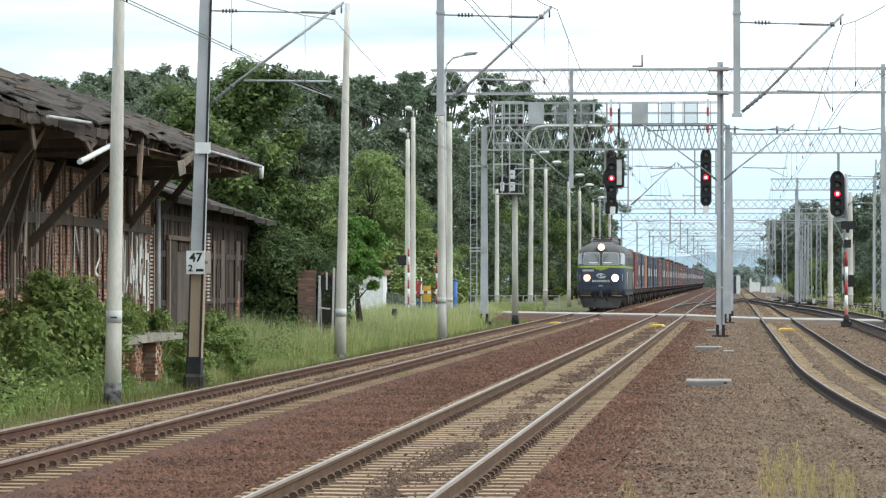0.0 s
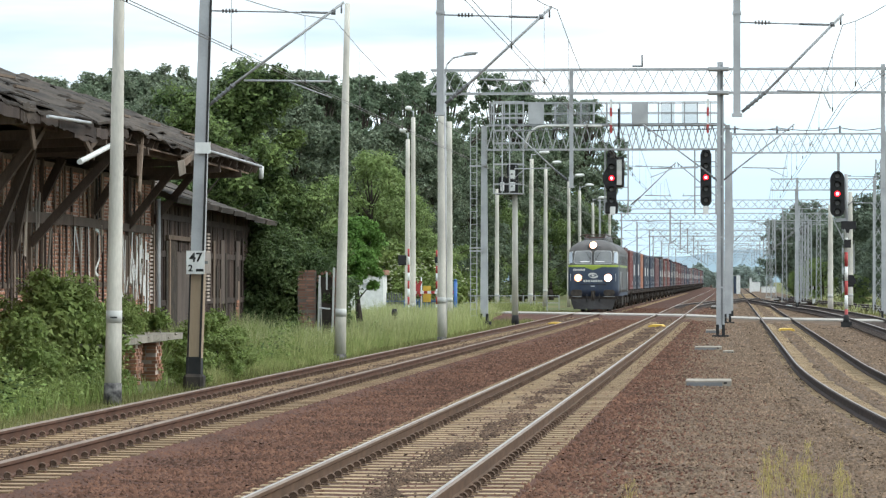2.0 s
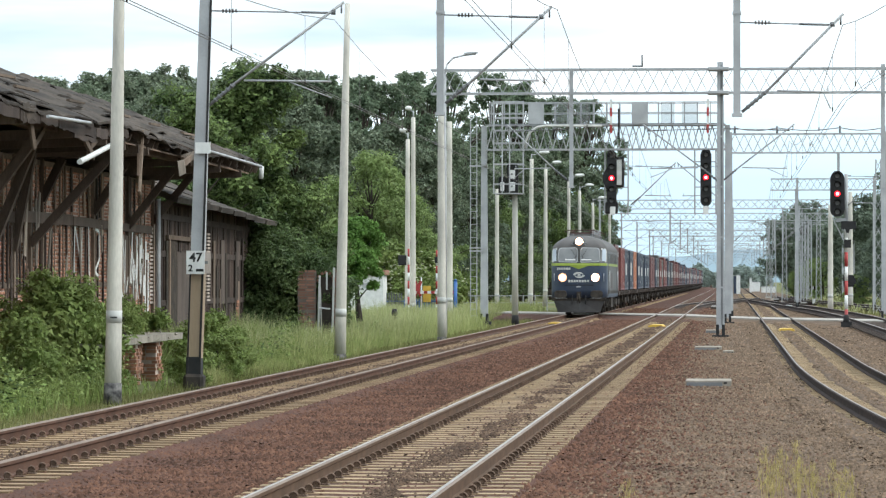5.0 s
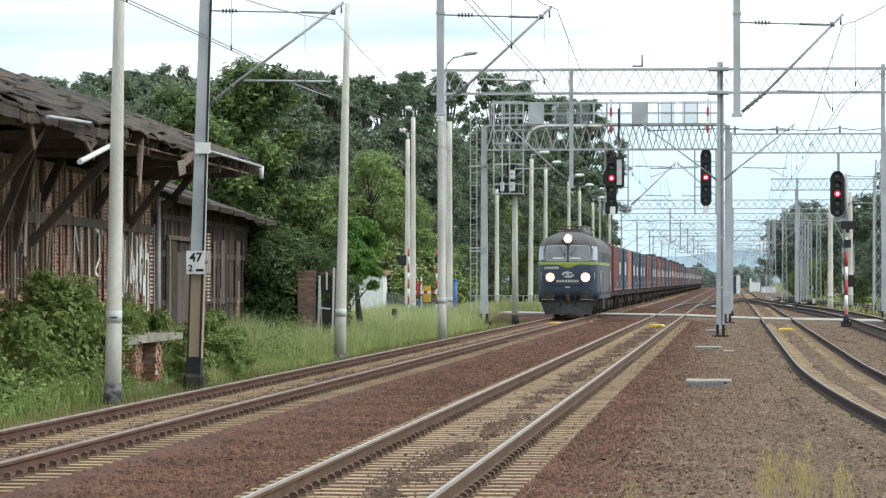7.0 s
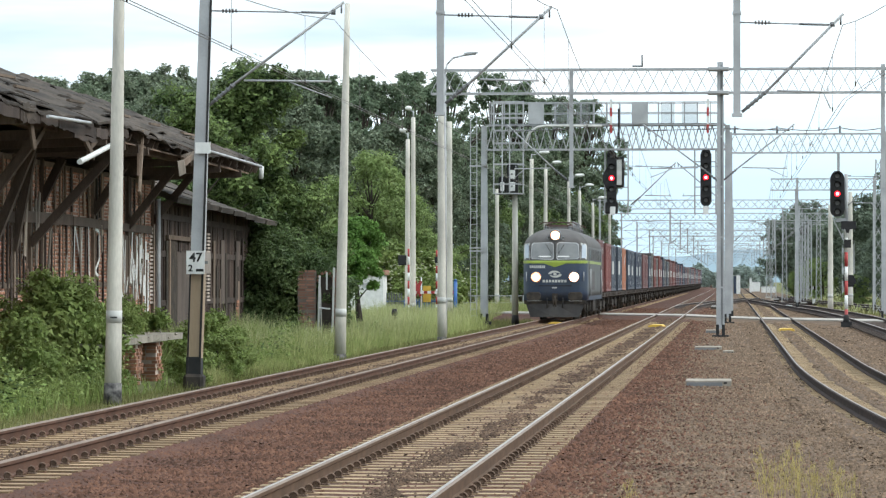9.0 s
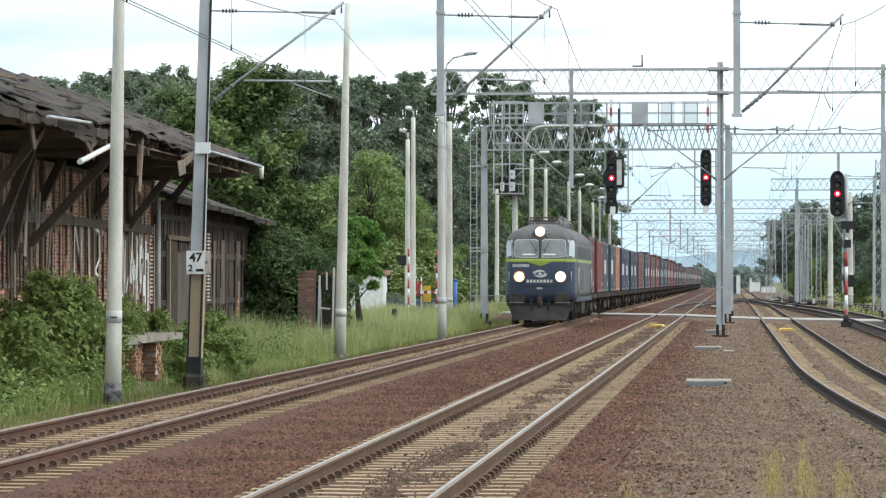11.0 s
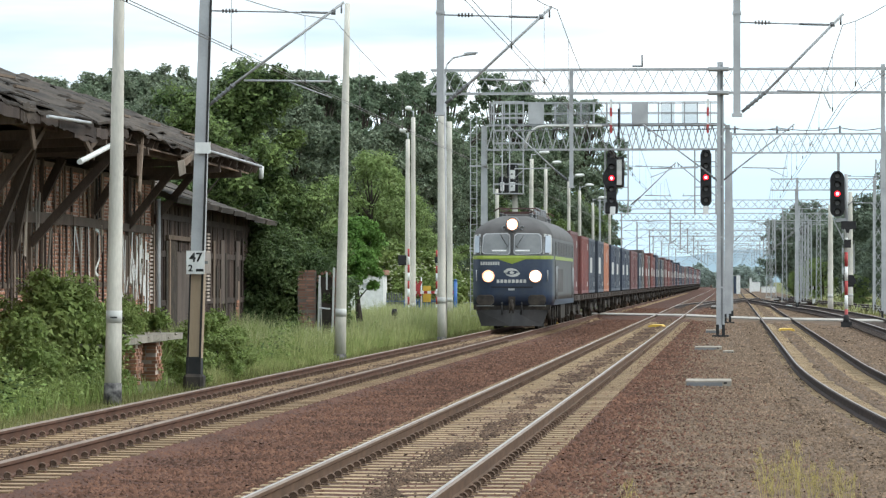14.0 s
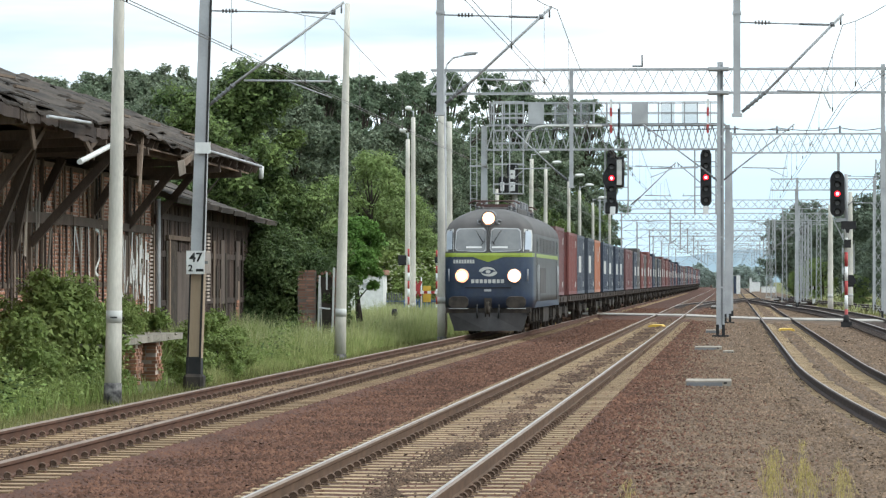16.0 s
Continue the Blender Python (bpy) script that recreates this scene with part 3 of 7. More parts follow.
def point_machine(x, y, turn):
    """A low cast box beside the switch with a hinged lid and the rod to the blades."""
    t = thing("point_machine", "dark cast point machine with a pale lid beside the switch", "point machine", "point machines", at=pose(x, y, -0.3, 0, 0, turn))
    bm = bmesh.new()
    box(bm, -0.28, 0.28, -0.4, 0.4, 0.0, 0.24)
    body = part("body", bm, M_UNDER, t, bevel=0.03)
    bm = bmesh.new()
    prism(bm, [(-0.26, 0.244), (0.26, 0.244), (0.2, 0.33), (-0.2, 0.33)], "y", -0.36, 0.36)
    part("lid", bm, M_FADED, body, "pale hinged lid")
    bm = bmesh.new()
    bar(bm, (-0.28, 0.1, 0.1), (-1.1, 0.1, 0.1), 0.05)
    part("drive_rod", bm, M_RAIL_WEB_DARK, t)


cover = thing("point_rodding", "dark timber cover over the point rodding across the switch", "point rodding", at=pose(5.2, 309, -0.3))
bm = bmesh.new()
box(bm, -1.5, 1.6, -0.18, 0.18, 0.0, 0.26)
part("cover", bm, M_TIMBER_DARK, cover, bevel=0.02)
bm = bmesh.new()
box(bm, 1.62, 1.86, -0.15, 0.15, 0.0, 0.52)
part("end_post", bm, M_FADED, cover, "pale end post", bevel=0.02)
for x, y, turn in ((5.8, 295, 0), (4.1, 262, 0), (-1.2, 254, 180), (4.3, 352, 0)):
    point_machine(x, y, turn)

# ---- overhead line ----
def lattice(bm, x0, x1, y, z0, z1, deep, step=0.9, r=0.024):
    """A boxed truss beam along x."""
    n = max(2, round((x1 - x0) / step))
    for yy in (y - deep / 2, y + deep / 2):
        for z in (z0, z1):
            bar(bm, (x0, yy, z), (x1, yy, z), 0.065)
        for i in range(n):
            a, b = x0 + (x1 - x0) * i / n, x0 + (x1 - x0) * (i + 1) / n
            m = (a + b) / 2
            za, zb = (z0, z1) if yy < y else (z1, z0)
            bar(bm, (a, yy, za), (m, yy, zb), r)
            bar(bm, (m, yy, zb), (b, yy, za), r)
    for i in range(0, n + 1, 2):
        a = x0 + (x1 - x0) * i / n
        for z in (z0, z1):
            bar(bm, (a, y - deep / 2, z), (a, y + deep / 2, z), r)


def cantilever(parent, x, y, side, reach=2.33, z_low=5.35, z_top=7.25, arm=0.47):
    """The hinged arm on a mast: strut, top tie with insulators, registration arm."""
    bm = bmesh.new()
    xe = x + side * reach
    x0 = x + side * 0.1
    tube(bm, (x0, y, z_low), (x0 + side * 0.5, y, z_low + 0.42), 0.035, n=6)
    for i in range(5):
        f = 0.1 + i * 0.08
        tube(bm, (x0 + side * f, y, z_low + f * 0.84), (x0 + side * (f + 0.03), y, z_low + (f + 0.03) * 0.84), 0.048, n=8)
    part("strut_insulator", bm, M_STEEL_DARK, parent)
    bm = bmesh.new()
    tube(bm, (x0 + side * 0.5, y, z_low + 0.42), (xe + side * 0.15, y, z_top + 0.12), 0.03, n=6)
    part("strut", bm, M_STEEL, parent)
    bm = bmesh.new()
    tube(bm, (x, y, z_top - 0.035), (xe - side * 0.1, y, z_top - 0.095), 0.014, n=5)
    tube(bm, (xe - side * 0.7, y, z_top - 0.077), (xe - side * 0.12, y, z_top - 0.095), 0.024, n=5)
    tie = part("top_tie", bm, M_STEEL_DARK, parent)
    bm = bmesh.new()
    for i in range(5):
        tube(bm, (x0 + side * (0.25 + i * 0.065), y, z_top - 0.041), (x0 + side * (0.28 + i * 0.065), y, z_top - 0.041), 0.036 if i in (0, 4) else 0.045, n=8)
    part("insulator", bm, M_UNDER_STEEL, tie, "dark ribbed insulator")
    bm = bmesh.new()
    tube(bm, (xe - side * 0.06, y, z_top - 0.13), (xe - side * 0.06, y, z_top - 0.04), 0.045, n=8)
    part("strut_clamp", bm, M_STEEL_DARK, parent)
    bm = bmesh.new()
    tube(bm, (xe + side * 0.1, y, z_top - 0.1), (xe + side * 0.1, y, z_top + 0.08), 0.018, n=8)
    part("wire_clamp", bm, M_STEEL_DARK, parent)
    bm = bmesh.new()
    zr = z_low + arm
    xr = x0 + side * 0.68
    tube(bm, (xr, y, zr), (xe - side * 0.1, y, zr - 0.03), 0.022, n=5)
    tube(bm, (xr + side * 0.9, y, zr - 0.03), (xe - side * 0.1, y, zr - 0.35), 0.013, n=5)
    tube(bm, (xe - side * 0.15, y, zr - 0.03), (xe - side * 0.15, y, zr + 0.1), 0.013, n=5)
    part("registration_arm", bm, M_STEEL, parent)


def drop_post(parent, x, y, top, bottom=5.0):
    bm = bmesh.new()
    prism(bm, [(x - 0.07, y - 0.08), (x + 0.07, y - 0.08), (x + 0.07, y + 0.08), (x - 0.07, y + 0.08)], "z", bottom, top)
    box(bm, x - 0.1, x + 0.1, y - 0.11, y + 0.11, bottom, bottom + 0.06)
    box(bm, x - 0.085, x + 0.085, y - 0.095, y + 0.095, bottom + 2.0, bottom + 2.05)
    part("drop_post", bm, M_STEEL, parent)


def mast(parent, x, y, top, w=0.36, foot=True, name="mast", lean=0.0):
    bm = bmesh.new()
    a, b = w / 2, w / 2 * 0.72
    v = [[bm.verts.new((x + s * k + lean * (z > 1), y + t * k, z)) for s, t in ((-1, -1), (1, -1), (1, 1), (-1, 1))] for k, z in ((a, 0.05), (b, top))]
    for i in range(4):
        bm.faces.new((v[0][i], v[0][(i + 1) % 4], v[1][(i + 1) % 4], v[1][i]))
    bm.faces.new(v[1]), bm.faces.new(v[0][::-1])
    m = part(name, bm, M_STEEL, parent)
    if foot:
        bm = bmesh.new()
        box(bm, x - a - 0.012, x - a + 0.1, y - a - 0.012, y + a + 0.012, -0.25, 0.2)
        box(bm, x + a - 0.1, x + a + 0.012, y - a - 0.012, y + a + 0.012, -0.25, 0.2)
        box(bm, x - a - 0.15, x + a + 0.15, y - a - 0.15, y + a + 0.15, -0.5, -0.18)
        part("foot", bm, M_BLACK, parent, "black-painted foot")
    if w == 0.30:      # two channels laced by plates; a dark strip paints the shade between them
        bm = bmesh.new()
        bar(bm, (x + a * 0.35, y - a - 0.002, 0.2), (x + b * 0.35 + lean, y - b - 0.002, top - 0.1), a * 0.45, 0.012)
        part("gap_shade", bm, M_STEEL_DARK, parent, "dark strip for the shade between the channels")
        for k in range(4):
            z = 1.5 + k * (top - 2.4) / 4
            bm = bmesh.new()
            e = a + (b - a) * z / top
            box(bm, x - e * 0.9, x + e * 0.9, y - e - 0.02, y - e - 0.006, z, z + 0.06)
            part("lacing_plate", bm, M_STEEL, parent)


# the nearest portal: its beam passes above the view
p1 = thing("catenary_portal", "grey steel catenary portal with drop posts across the tracks", "catenary portal", "catenary portals")
mast(p1, -10.6, 71.0, 9.2, 0.28, foot=False, lean=0.28)
bm = bmesh.new()
bar(bm, (-10.594, 70.98, 0.2), (-10.52, 70.98, 2.2), 0.285, 0.285)
part("mast_casing", bm, M_TAN, p1, "tan weathered lower mast")
bm = bmesh.new()
bar(bm, (-10.72, 70.83, -0.1), (-10.655, 70.835, 2.1), 0.03, 0.02)
part("mast_edge", bm, M_BLACK, p1, "tarred mast edge")
bm = bmesh.new()
box(bm, -10.75, -10.45, 70.83, 71.13, -0.12, 0.27)
part("mast_foot", bm, M_BLACK, p1, "black-painted mast foot", bevel=0.01)
bm = bmesh.new()
box(bm, -10.8, -10.4, 70.76, 71.2, -0.5, -0.07)
part("mast_socket", bm, M_UNDER, p1, "dark mast socket", bevel=0.06)
bm = bmesh.new()
bar(bm, (-10.47, 70.83, 0.22), (-10.255, 70.868, 7.5), 0.04, 0.03)
part("cable_slot", bm, M_BLACK, p1, "black cable duct on the mast")
mast(p1, 7.6, 71.0, 9.2, 0.34)
bm = bmesh.new()
lattice(bm, -11.0, 7.9, 71.0, 8.5, 9.3, 0.5)
part("beam", bm, M_STEEL, p1)
drop_post(p1, -5.72, 71.0, 8.5, 5.02)
drop_post(p1, 0.1, 71.0, 8.5, 4.98)
for x, reach, z_low, z_top, arm_up in ((-10.4, 2.62, 5.25, 7.15, 0.48), (-5.72, 2.05, 5.26, 7.04, 0.47), (0.1, 1.92, 5.07, 6.86, 0.41)):
    cantilever(p1, x, 71.0, 1, reach, z_low, z_top, arm_up)

# the second portal, over the same tracks
p2 = thing("catenary_portal", "grey steel lattice catenary portal with three masts", "catenary portal", "catenary portals")
for x in (-0.41, 10.6):
    mast(p2, x, 130.0, 9.6, 0.30)
drop_post(p2, 5.38, 130.0, 9.5, 5.1)
bm = bmesh.new()
lattice(bm, -10.8, -0.42, 130.0, 8.5, 9.35, 0.6)
part("beam", bm, M_STEEL, p2)
bm = bmesh.new()
lattice(bm, -0.42, 10.8, 130.0, 8.5, 9.35, 0.6)
part("beam", bm, M_STEEL, p2)
drop_post(p2, -5.75, 130.0, 9.4, 5.1)
cantilever(p2, -5.75, 130.0, -1, 2.15)
cantilever(p2, -0.42, 130.0, -1, 2.6)
cantilever(p2, -0.42, 130.0, 1, 2.5)

for z in (8.5, 9.35):
    bm = bmesh.new()
    box(bm, -0.85, -0.1, 129.55, 130.45, z - 0.06, z + 0.06)
    part("gusset", bm, M_STEEL, p2, bevel=0.02)
bm = bmesh.new()
box(bm, -3.55, -3.18, 129.68, 129.74, 9.42, 9.48)
tube(bm, (-3.2, 129.7, 9.45), (-3.2, 129.7, 9.85), 0.03, n=6)
part("horn_gap", bm, M_STEEL_DARK, p2)

# further portals down the line
for k, (y, x0, x1) in enumerate(((189, -0.1, 7.9), (262, 3.0, 10.2), (330, -12, 11), (395, -12, 12), (460, -12, 14), (530, -12, 14),
                                 (600, -13, 15), (670, -13, 15), (750, -13, 16), (840, -13, 16))):
    p = thing("catenary_portal", "distant grey lattice catenary portal over the tracks", "catenary portal", "catenary portals")
    z0, z1 = (8.42, 9.4) if y == 189 else (8.3, 9.1)
    mast(p, x0 + (1.7 if y == 262 else 0.0), y, z1 + 0.1, 0.33 if y == 189 else 0.22)
    mast(p, x1, y, z1 + 0.1, 0.33 if y == 189 else 0.22)
    bm = bmesh.new()
    lattice(bm, x0 - 0.2, x1 + 0.2, y, z0, z1, 0.6, 0.9 if y < 300 else 1.5, 0.035 if y < 300 else 0.05)
    part("beam", bm, M_STEEL, p)
    if y == 189:
        for xa, xb in ((0.15, 2.35), (2.35, 5.6), (5.6, 7.9)):
            bm = bmesh.new()
            pipe(bm, [(xa + (xb - xa) * i / 8, y, 9.72 - 0.14 * math.sin(math.pi * i / 8)) for i in range(9)], [0.025] * 9, n=5)
            part("feeder_cable", bm, M_STEEL_DARK, p)
        for xa in (0.15, 2.35, 5.6, 7.9):
            bm = bmesh.new()
            tube(bm, (xa, y, 9.4), (xa, y, 9.82), 0.055, n=8)
            part("insulator", bm, M_STEEL_DARK, p)
    xs_ = [x for x in (-5.6, 0.1, 5.52 if y == 189 else 4.6) if x0 + 1 < x < x1 - 1]
    for x in xs_:
        drop_post(p, x, y, 8.4, 5.1)
        cantilever(p, x, y, 1 if x > -5 else -1, 2.1)
        if y > 300:
            cantilever(p, x, y, -1 if x > -5 else 1, 2.1, 5.2, 7.0)
    if y > 300:
        cantilever(p, x0, y, 1, 3.4, 5.2, 7.3)


def wire_run(name, label, cx, y0, y1, supports, z_contact=5.38, z_mess=7.1, every=6.0):
    """A contact wire, the sagging messenger above it and the droppers between them."""
    w = thing(name, label, "overhead wire", "overhead wires")
    bm = bmesh.new()
    ys_ = [y0] + [s for s in supports if y0 < s < y1] + [y1]
    pipe(bm, [(cx(a), a, z_contact) for a in ys_], [0.0065] * len(ys_), n=4)
    part("contact_wire", bm, M_WIRE, w)
    bm = bmesh.new()
    pipe(bm, [(cx(a) + 0.09, a, z_contact) for a in ys_], [0.0065] * len(ys_), n=4)
    part("contact_wire", bm, M_WIRE, w)
    bm, allpts = bmesh.new(), []
    for a, b in zip(ys_, ys_[1:]):
        n = 12
        pts = [(cx(a + (b - a) * i / n), a + (b - a) * i / n, z_mess - 0.9 * (1 - (2 * i / n - 1) ** 2)) for i in range(n + 1)]
        allpts += pts if not allpts else pts[1:]
        for p in pts[1:-1:2]:
            dm = bmesh.new()
            pipe(dm, [p, (p[0], p[1], z_contact + 0.1), (p[0], p[1], z_contact + 0.09), (p[0], p[1], z_contact)], [0.004, 0.004, 0.014, 0.014], n=4)
            part("dropper", dm, M_WIRE, w)
    pipe(bm, allpts, [0.0075] * len(allpts), n=4)
    part("messenger_wire", bm, M_WIRE, w)


PORTALS = [71, 130, 189, 262, 330, 395, 460, 530, 600, 670, 750, 840]
wire_run("overhead_wire", "thin overhead contact wire with droppers above the track", lambda y: TRACK_LEFT + 0.07, 12, 840, PORTALS, 5.38, 6.92)
wire_run("overhead_wire", "thin overhead contact wire with droppers above the track", lambda y: TRACK_MID - 0.2, 12, 840, PORTALS)
wire_run("overhead_wire", "thin overhead contact wire with droppers above the track", lambda y: right_x(y) - 0.15, 12, 840, PORTALS, 5.3, 6.76)

# ---- line-side posts ----
def concrete_post(x, y, top, r0=0.16, r1=0.1, lean=0.0, band=None, dark=0.0, base=-0.45, label="tapered pale concrete post beside the track", lamp=None):
    p = thing("concrete_post", label, "post", "line-side posts", at=pose(x, y, base))
    h = top - base
    bm = bmesh.new()
    n = 8
    pipe(bm, [(lean * i / n, 0, h * i / n) for i in range(n + 1)], [r0 + (r1 - r0) * i / n for i in range(n + 1)], n=16)
    part("shaft", bm, M_CONCRETE, p)
    if band is not None:
        bm = bmesh.new()
        f = (band - base) / h
        tube(bm, (lean * f, 0, band - base), (lean * (f + 0.22 / h), 0, band - base + 0.22), r0 + (r1 - r0) * f + 0.003, n=16)
        painted = part("painted_band", bm, M_FADED, p, "white painted band")
        if y < 70:
            bm = bmesh.new()
            r = r0 + (r1 - r0) * f + 0.004
            for i in range(4):
                a, b = (math.radians(-105 + 12 * j) for j in (i, i + 1))
                bar(bm, (lean * f + r * math.cos(a), r * math.sin(a), band - base + 0.1), (lean * f + r * math.cos(b), r * math.sin(b), band - base + 0.1), 0.004, 0.03)
            part("stroke", bm, M_BLACK, painted, "short black stroke")
    if dark:
        bm = bmesh.new()
        tube(bm, (0, 0, 0), (lean * dark / h, 0, dark), r0 + 0.012, r0 + 0.004, n=16)
        part("tarred_foot", bm, M_TAR, p, "flaking tarred foot")
    if lamp:
        bm = bmesh.new()
        tube(bm, (lean, 0, h - 0.05), (lean, 0, h + 0.35), 0.04, n=8)
        for i in range(4):
            a, b = i * 0.35, (i + 1) * 0.35
            tube(bm, (lean + lamp * math.sin(a) * 0.5, 0, h + 0.3 + 0.35 * (1 - math.cos(a))), (lean + lamp * math.sin(b) * 0.5, 0, h + 0.3 + 0.35 * (1 - math.cos(b))), 0.03, n=6)
        part("arm", bm, M_STEEL, p)
        bm = bmesh.new()
        bmesh.ops.create_uvsphere(bm, u_segments=12, v_segments=8, radius=1, matrix=Matrix.Translation((lean + lamp * 0.55, 0, h + 0.5)) @ Matrix.Diagonal((0.38 * abs(lamp) if lamp < 1 else 0.4, 0.14, 0.13, 1)))
        part("luminaire", bm, M_WHITE, p, "white lamp head")
    return p


concrete_post(-10.93, 63.4, 9.0, 0.155, 0.08, 0.15, 1.02, 0.42, base=-0.46)
concrete_post(-10.75, 99.0, 9.4, 0.165, 0.075, 0.21, 0.78, 0.2)
concrete_post(-10.38, 129.6, 8.5, 0.17, 0.105, -0.05, 0.95, 0.2, label="tapered pale concrete post carrying a portal beam")
concrete_post(-14.2, 182.0, 9.8, 0.17, 0.12, 0.0, 0.7)
concrete_post(-17.68, 197.0, 9.5, 0.16, 0.11, 0.02, 0.4, lamp=-0.5)
concrete_post(-17.56, 199.0, 10.8, 0.17, 0.11, 0.03, 0.3, lamp=-0.5)
concrete_post(-17.2, 265.0, 8.5, 0.17, 0.13, 0.02, 0.6)
concrete_post(-14.9, 268.0, 10.8, 0.2, 0.14, 0.1, 0.6, lamp=1.7)
concrete_post(-15.6, 303.0, 11.2, 0.2, 0.14, 0.05, 0.8, lamp=1.7)
concrete_post(-13.3, 296.0, 9.9, 0.16, 0.12, 0.0, 0.9, lamp=1.6)
concrete_post(-13.5, 322.0, 9.8, 0.16, 0.12, 0.0, 0.9, lamp=1.6)
concrete_post(-13.2, 345.0, 9.2, 0.16, 0.12, 0.0, 0.9, lamp=1.6)
concrete_post(-12.8, 380.0, 9.4, 0.17, 0.12, 0.0, 0.9)
concrete_post(6.75, 250.0, 7.0, 0.2, 0.15, 0.0, 0.6, label="pale concrete post standing in the grass")
concrete_post(8.7, 268.0, 8.3, 0.2, 0.15, 0.0, 0.6, label="pale concrete post standing in the grass")

bm = bmesh.new()
box(bm, -10.56, -10.26, 70.80, 70.83, 4.28, 4.5)
part("marker_plate", bm, M_WHITE, p1, "white marker plate")

# a lamp on a long arm, its post hidden behind the portal
lamp_post = thing("street_lamp", "grey street lamp with a long curved arm", "street lamp", at=pose(-10.55, 133.0, -0.2))
bm = bmesh.new()
tube(bm, (0, 0, 0), (0, 0, 9.6), 0.09, 0.05, n=10)
pts = [(0, 9.6), (0.08, 9.95), (0.3, 10.18), (0.7, 10.28), (1.15, 10.33)]
for (a, b), (c, d) in zip(pts, pts[1:]):
    tube(bm, (a, 0, b), (c, 0, d), 0.035, n=6)
part("pole", bm, M_STEEL, lamp_post)
bm = bmesh.new()
prism(bm, [(0.72, 10.29), (1.2, 10.35), (1.22, 10.39), (0.9, 10.39), (0.72, 10.36)], "y", -0.12, 0.12)
part("luminaire", bm, M_STEEL, lamp_post)

# kilometre sign on the nearest portal mast
sign = thing("kilometre_sign", "white kilometre sign with black numbers on a mast", "sign", at=pose(-10.5, 70.72, 2.13))
bm = bmesh.new()
box(bm, -0.22, 0.14, -0.01, 0.01, -0.23, 0.23)
part("plate", bm, M_WHITE, sign)
bm = bmesh.new()
box(bm, 0.145, 0.25, 0.04, 0.06, -0.22, 0.2)
part("side_plate", bm, M_MORTAR, sign, "weathered side plate")
words("47", 0.25, M_BLACK, sign, Matrix.Translation((-0.035, -0.013, 0.09)) @ pose(0, 0, 0, 90, 0, 0), "number", 0.006)
words("2", 0.18, M_BLACK, sign, Matrix.Translation((-0.14, -0.013, -0.12)) @ pose(0, 0, 0, 90, 0, 0), "number", 0.005)
bm = bmesh.new()
box(bm, -0.03, 0.12, -0.014, -0.0105, -0.18, -0.13)
part("small_print", bm, M_BLACK, sign)
bm = bmesh.new()
box(bm, -0.24, 0.2, 0.011, 0.03, -0.03, 0.03)
part("bracket", bm, M_STEEL_DARK, sign)

# ---- signal gantry ----
GY = 172.0
g = thing("signal_gantry", "grey steel signal gantry with a railed walkway over the tracks", "signal gantry")
mast(g, -11.76, GY, 9.15, 0.36, name="column")
mast(g, -0.2, GY, 9.15, 0.31, name="column")
bm = bmesh.new()
lattice(bm, -11.6, -0.3, GY, 8.0, 9.15, 1.1, 0.62, 0.045)
part("beam", bm, M_STEEL, g)
bm = bmesh.new()
box(bm, -11.5, -0.35, GY - 0.55, GY + 0.55, 9.17, 9.22)
part("walkway_deck", bm, M_STEEL_DARK, g)
for yy in (GY - 0.6, GY + 0.6):
    for z in (9.72, 10.22):
        bm = bmesh.new()
        bar(bm, (-11.45, yy, z), (-0.4, yy, z), 0.04)
        part("handrail", bm, M_STEEL, g)
    for i in range(19):
        bm = bmesh.new()
        x = -11.45 + i * (11.05 / 18)
        bar(bm, (x, yy, 9.1), (x, yy, 10.24), 0.042)
        part("railing_post", bm, M_STEEL, g)
for x0, x1, m in ((-9.6, -8.88, M_STEEL), (-8.48, -7.7, M_MESH), (-7.36, -6.68, M_MESH), (-4.7, -3.95, M_STEEL), (-3.35, -2.7, M_MESH), (-2.35, -1.6, M_MESH)):
    bm = bmesh.new()
    box(bm, x0, x1, GY - 0.66, GY - 0.63, 9.2, 10.2)
    part("guard_panel", bm, m, g, "guard panel on the railing")
# a pale cable duct bends up from the cage and runs along the beam; a dark rod stands by the signal
bm = bmesh.new()
duct = [(-9.76, 8.05), (-9.74, 8.4), (-9.55, 8.8), (-9.22, 9.03), (-8.8, 9.11), (-6.14, 9.09)]
pipe(bm, [(x, GY - 0.72, z) for x, z in duct], [0.06] * len(duct), n=8)
part("cable_duct", bm, M_FADED, g, "pale bent cable duct")
bm = bmesh.new()
bar(bm, (-5.33, GY - 0.7, 8.45), (-5.33, GY - 0.7, 9.9), 0.09)
part("rod", bm, M_BLACK, g, "black upright rod")
# the cage that hangs round the route indicator
for z in (5.9, 6.35, 7.3, 8.3, 8.9, 9.5, 10.25):
    for yy in (GY - 0.85, GY + 0.3):
        bm = bmesh.new()
        bar(bm, (-11.25, yy, z), (-9.85, yy, z), 0.05)
        part("cage_rail", bm, M_STEEL, g)
for x in (-11.25, -10.85, -10.5, -9.85):
    bm = bmesh.new()
    bar(bm, (x, GY - 0.85, 5.9), (x, GY - 0.85, 10.3), 0.06)
    part("cage_post", bm, M_STEEL, g)
bm = bmesh.new()
box(bm, -11.15, -9.95, GY - 0.8, GY + 0.25, 5.86, 5.9)
part("cage_floor", bm, M_STEEL_DARK, g)
bm = bmesh.new()
tube(bm, (-10.32, GY + 0.5, 0.1), (-10.3, GY + 0.1, 5.9), 0.16, 0.12, n=12)
part("cage_support", bm, M_CONCRETE, g, "pale support post")
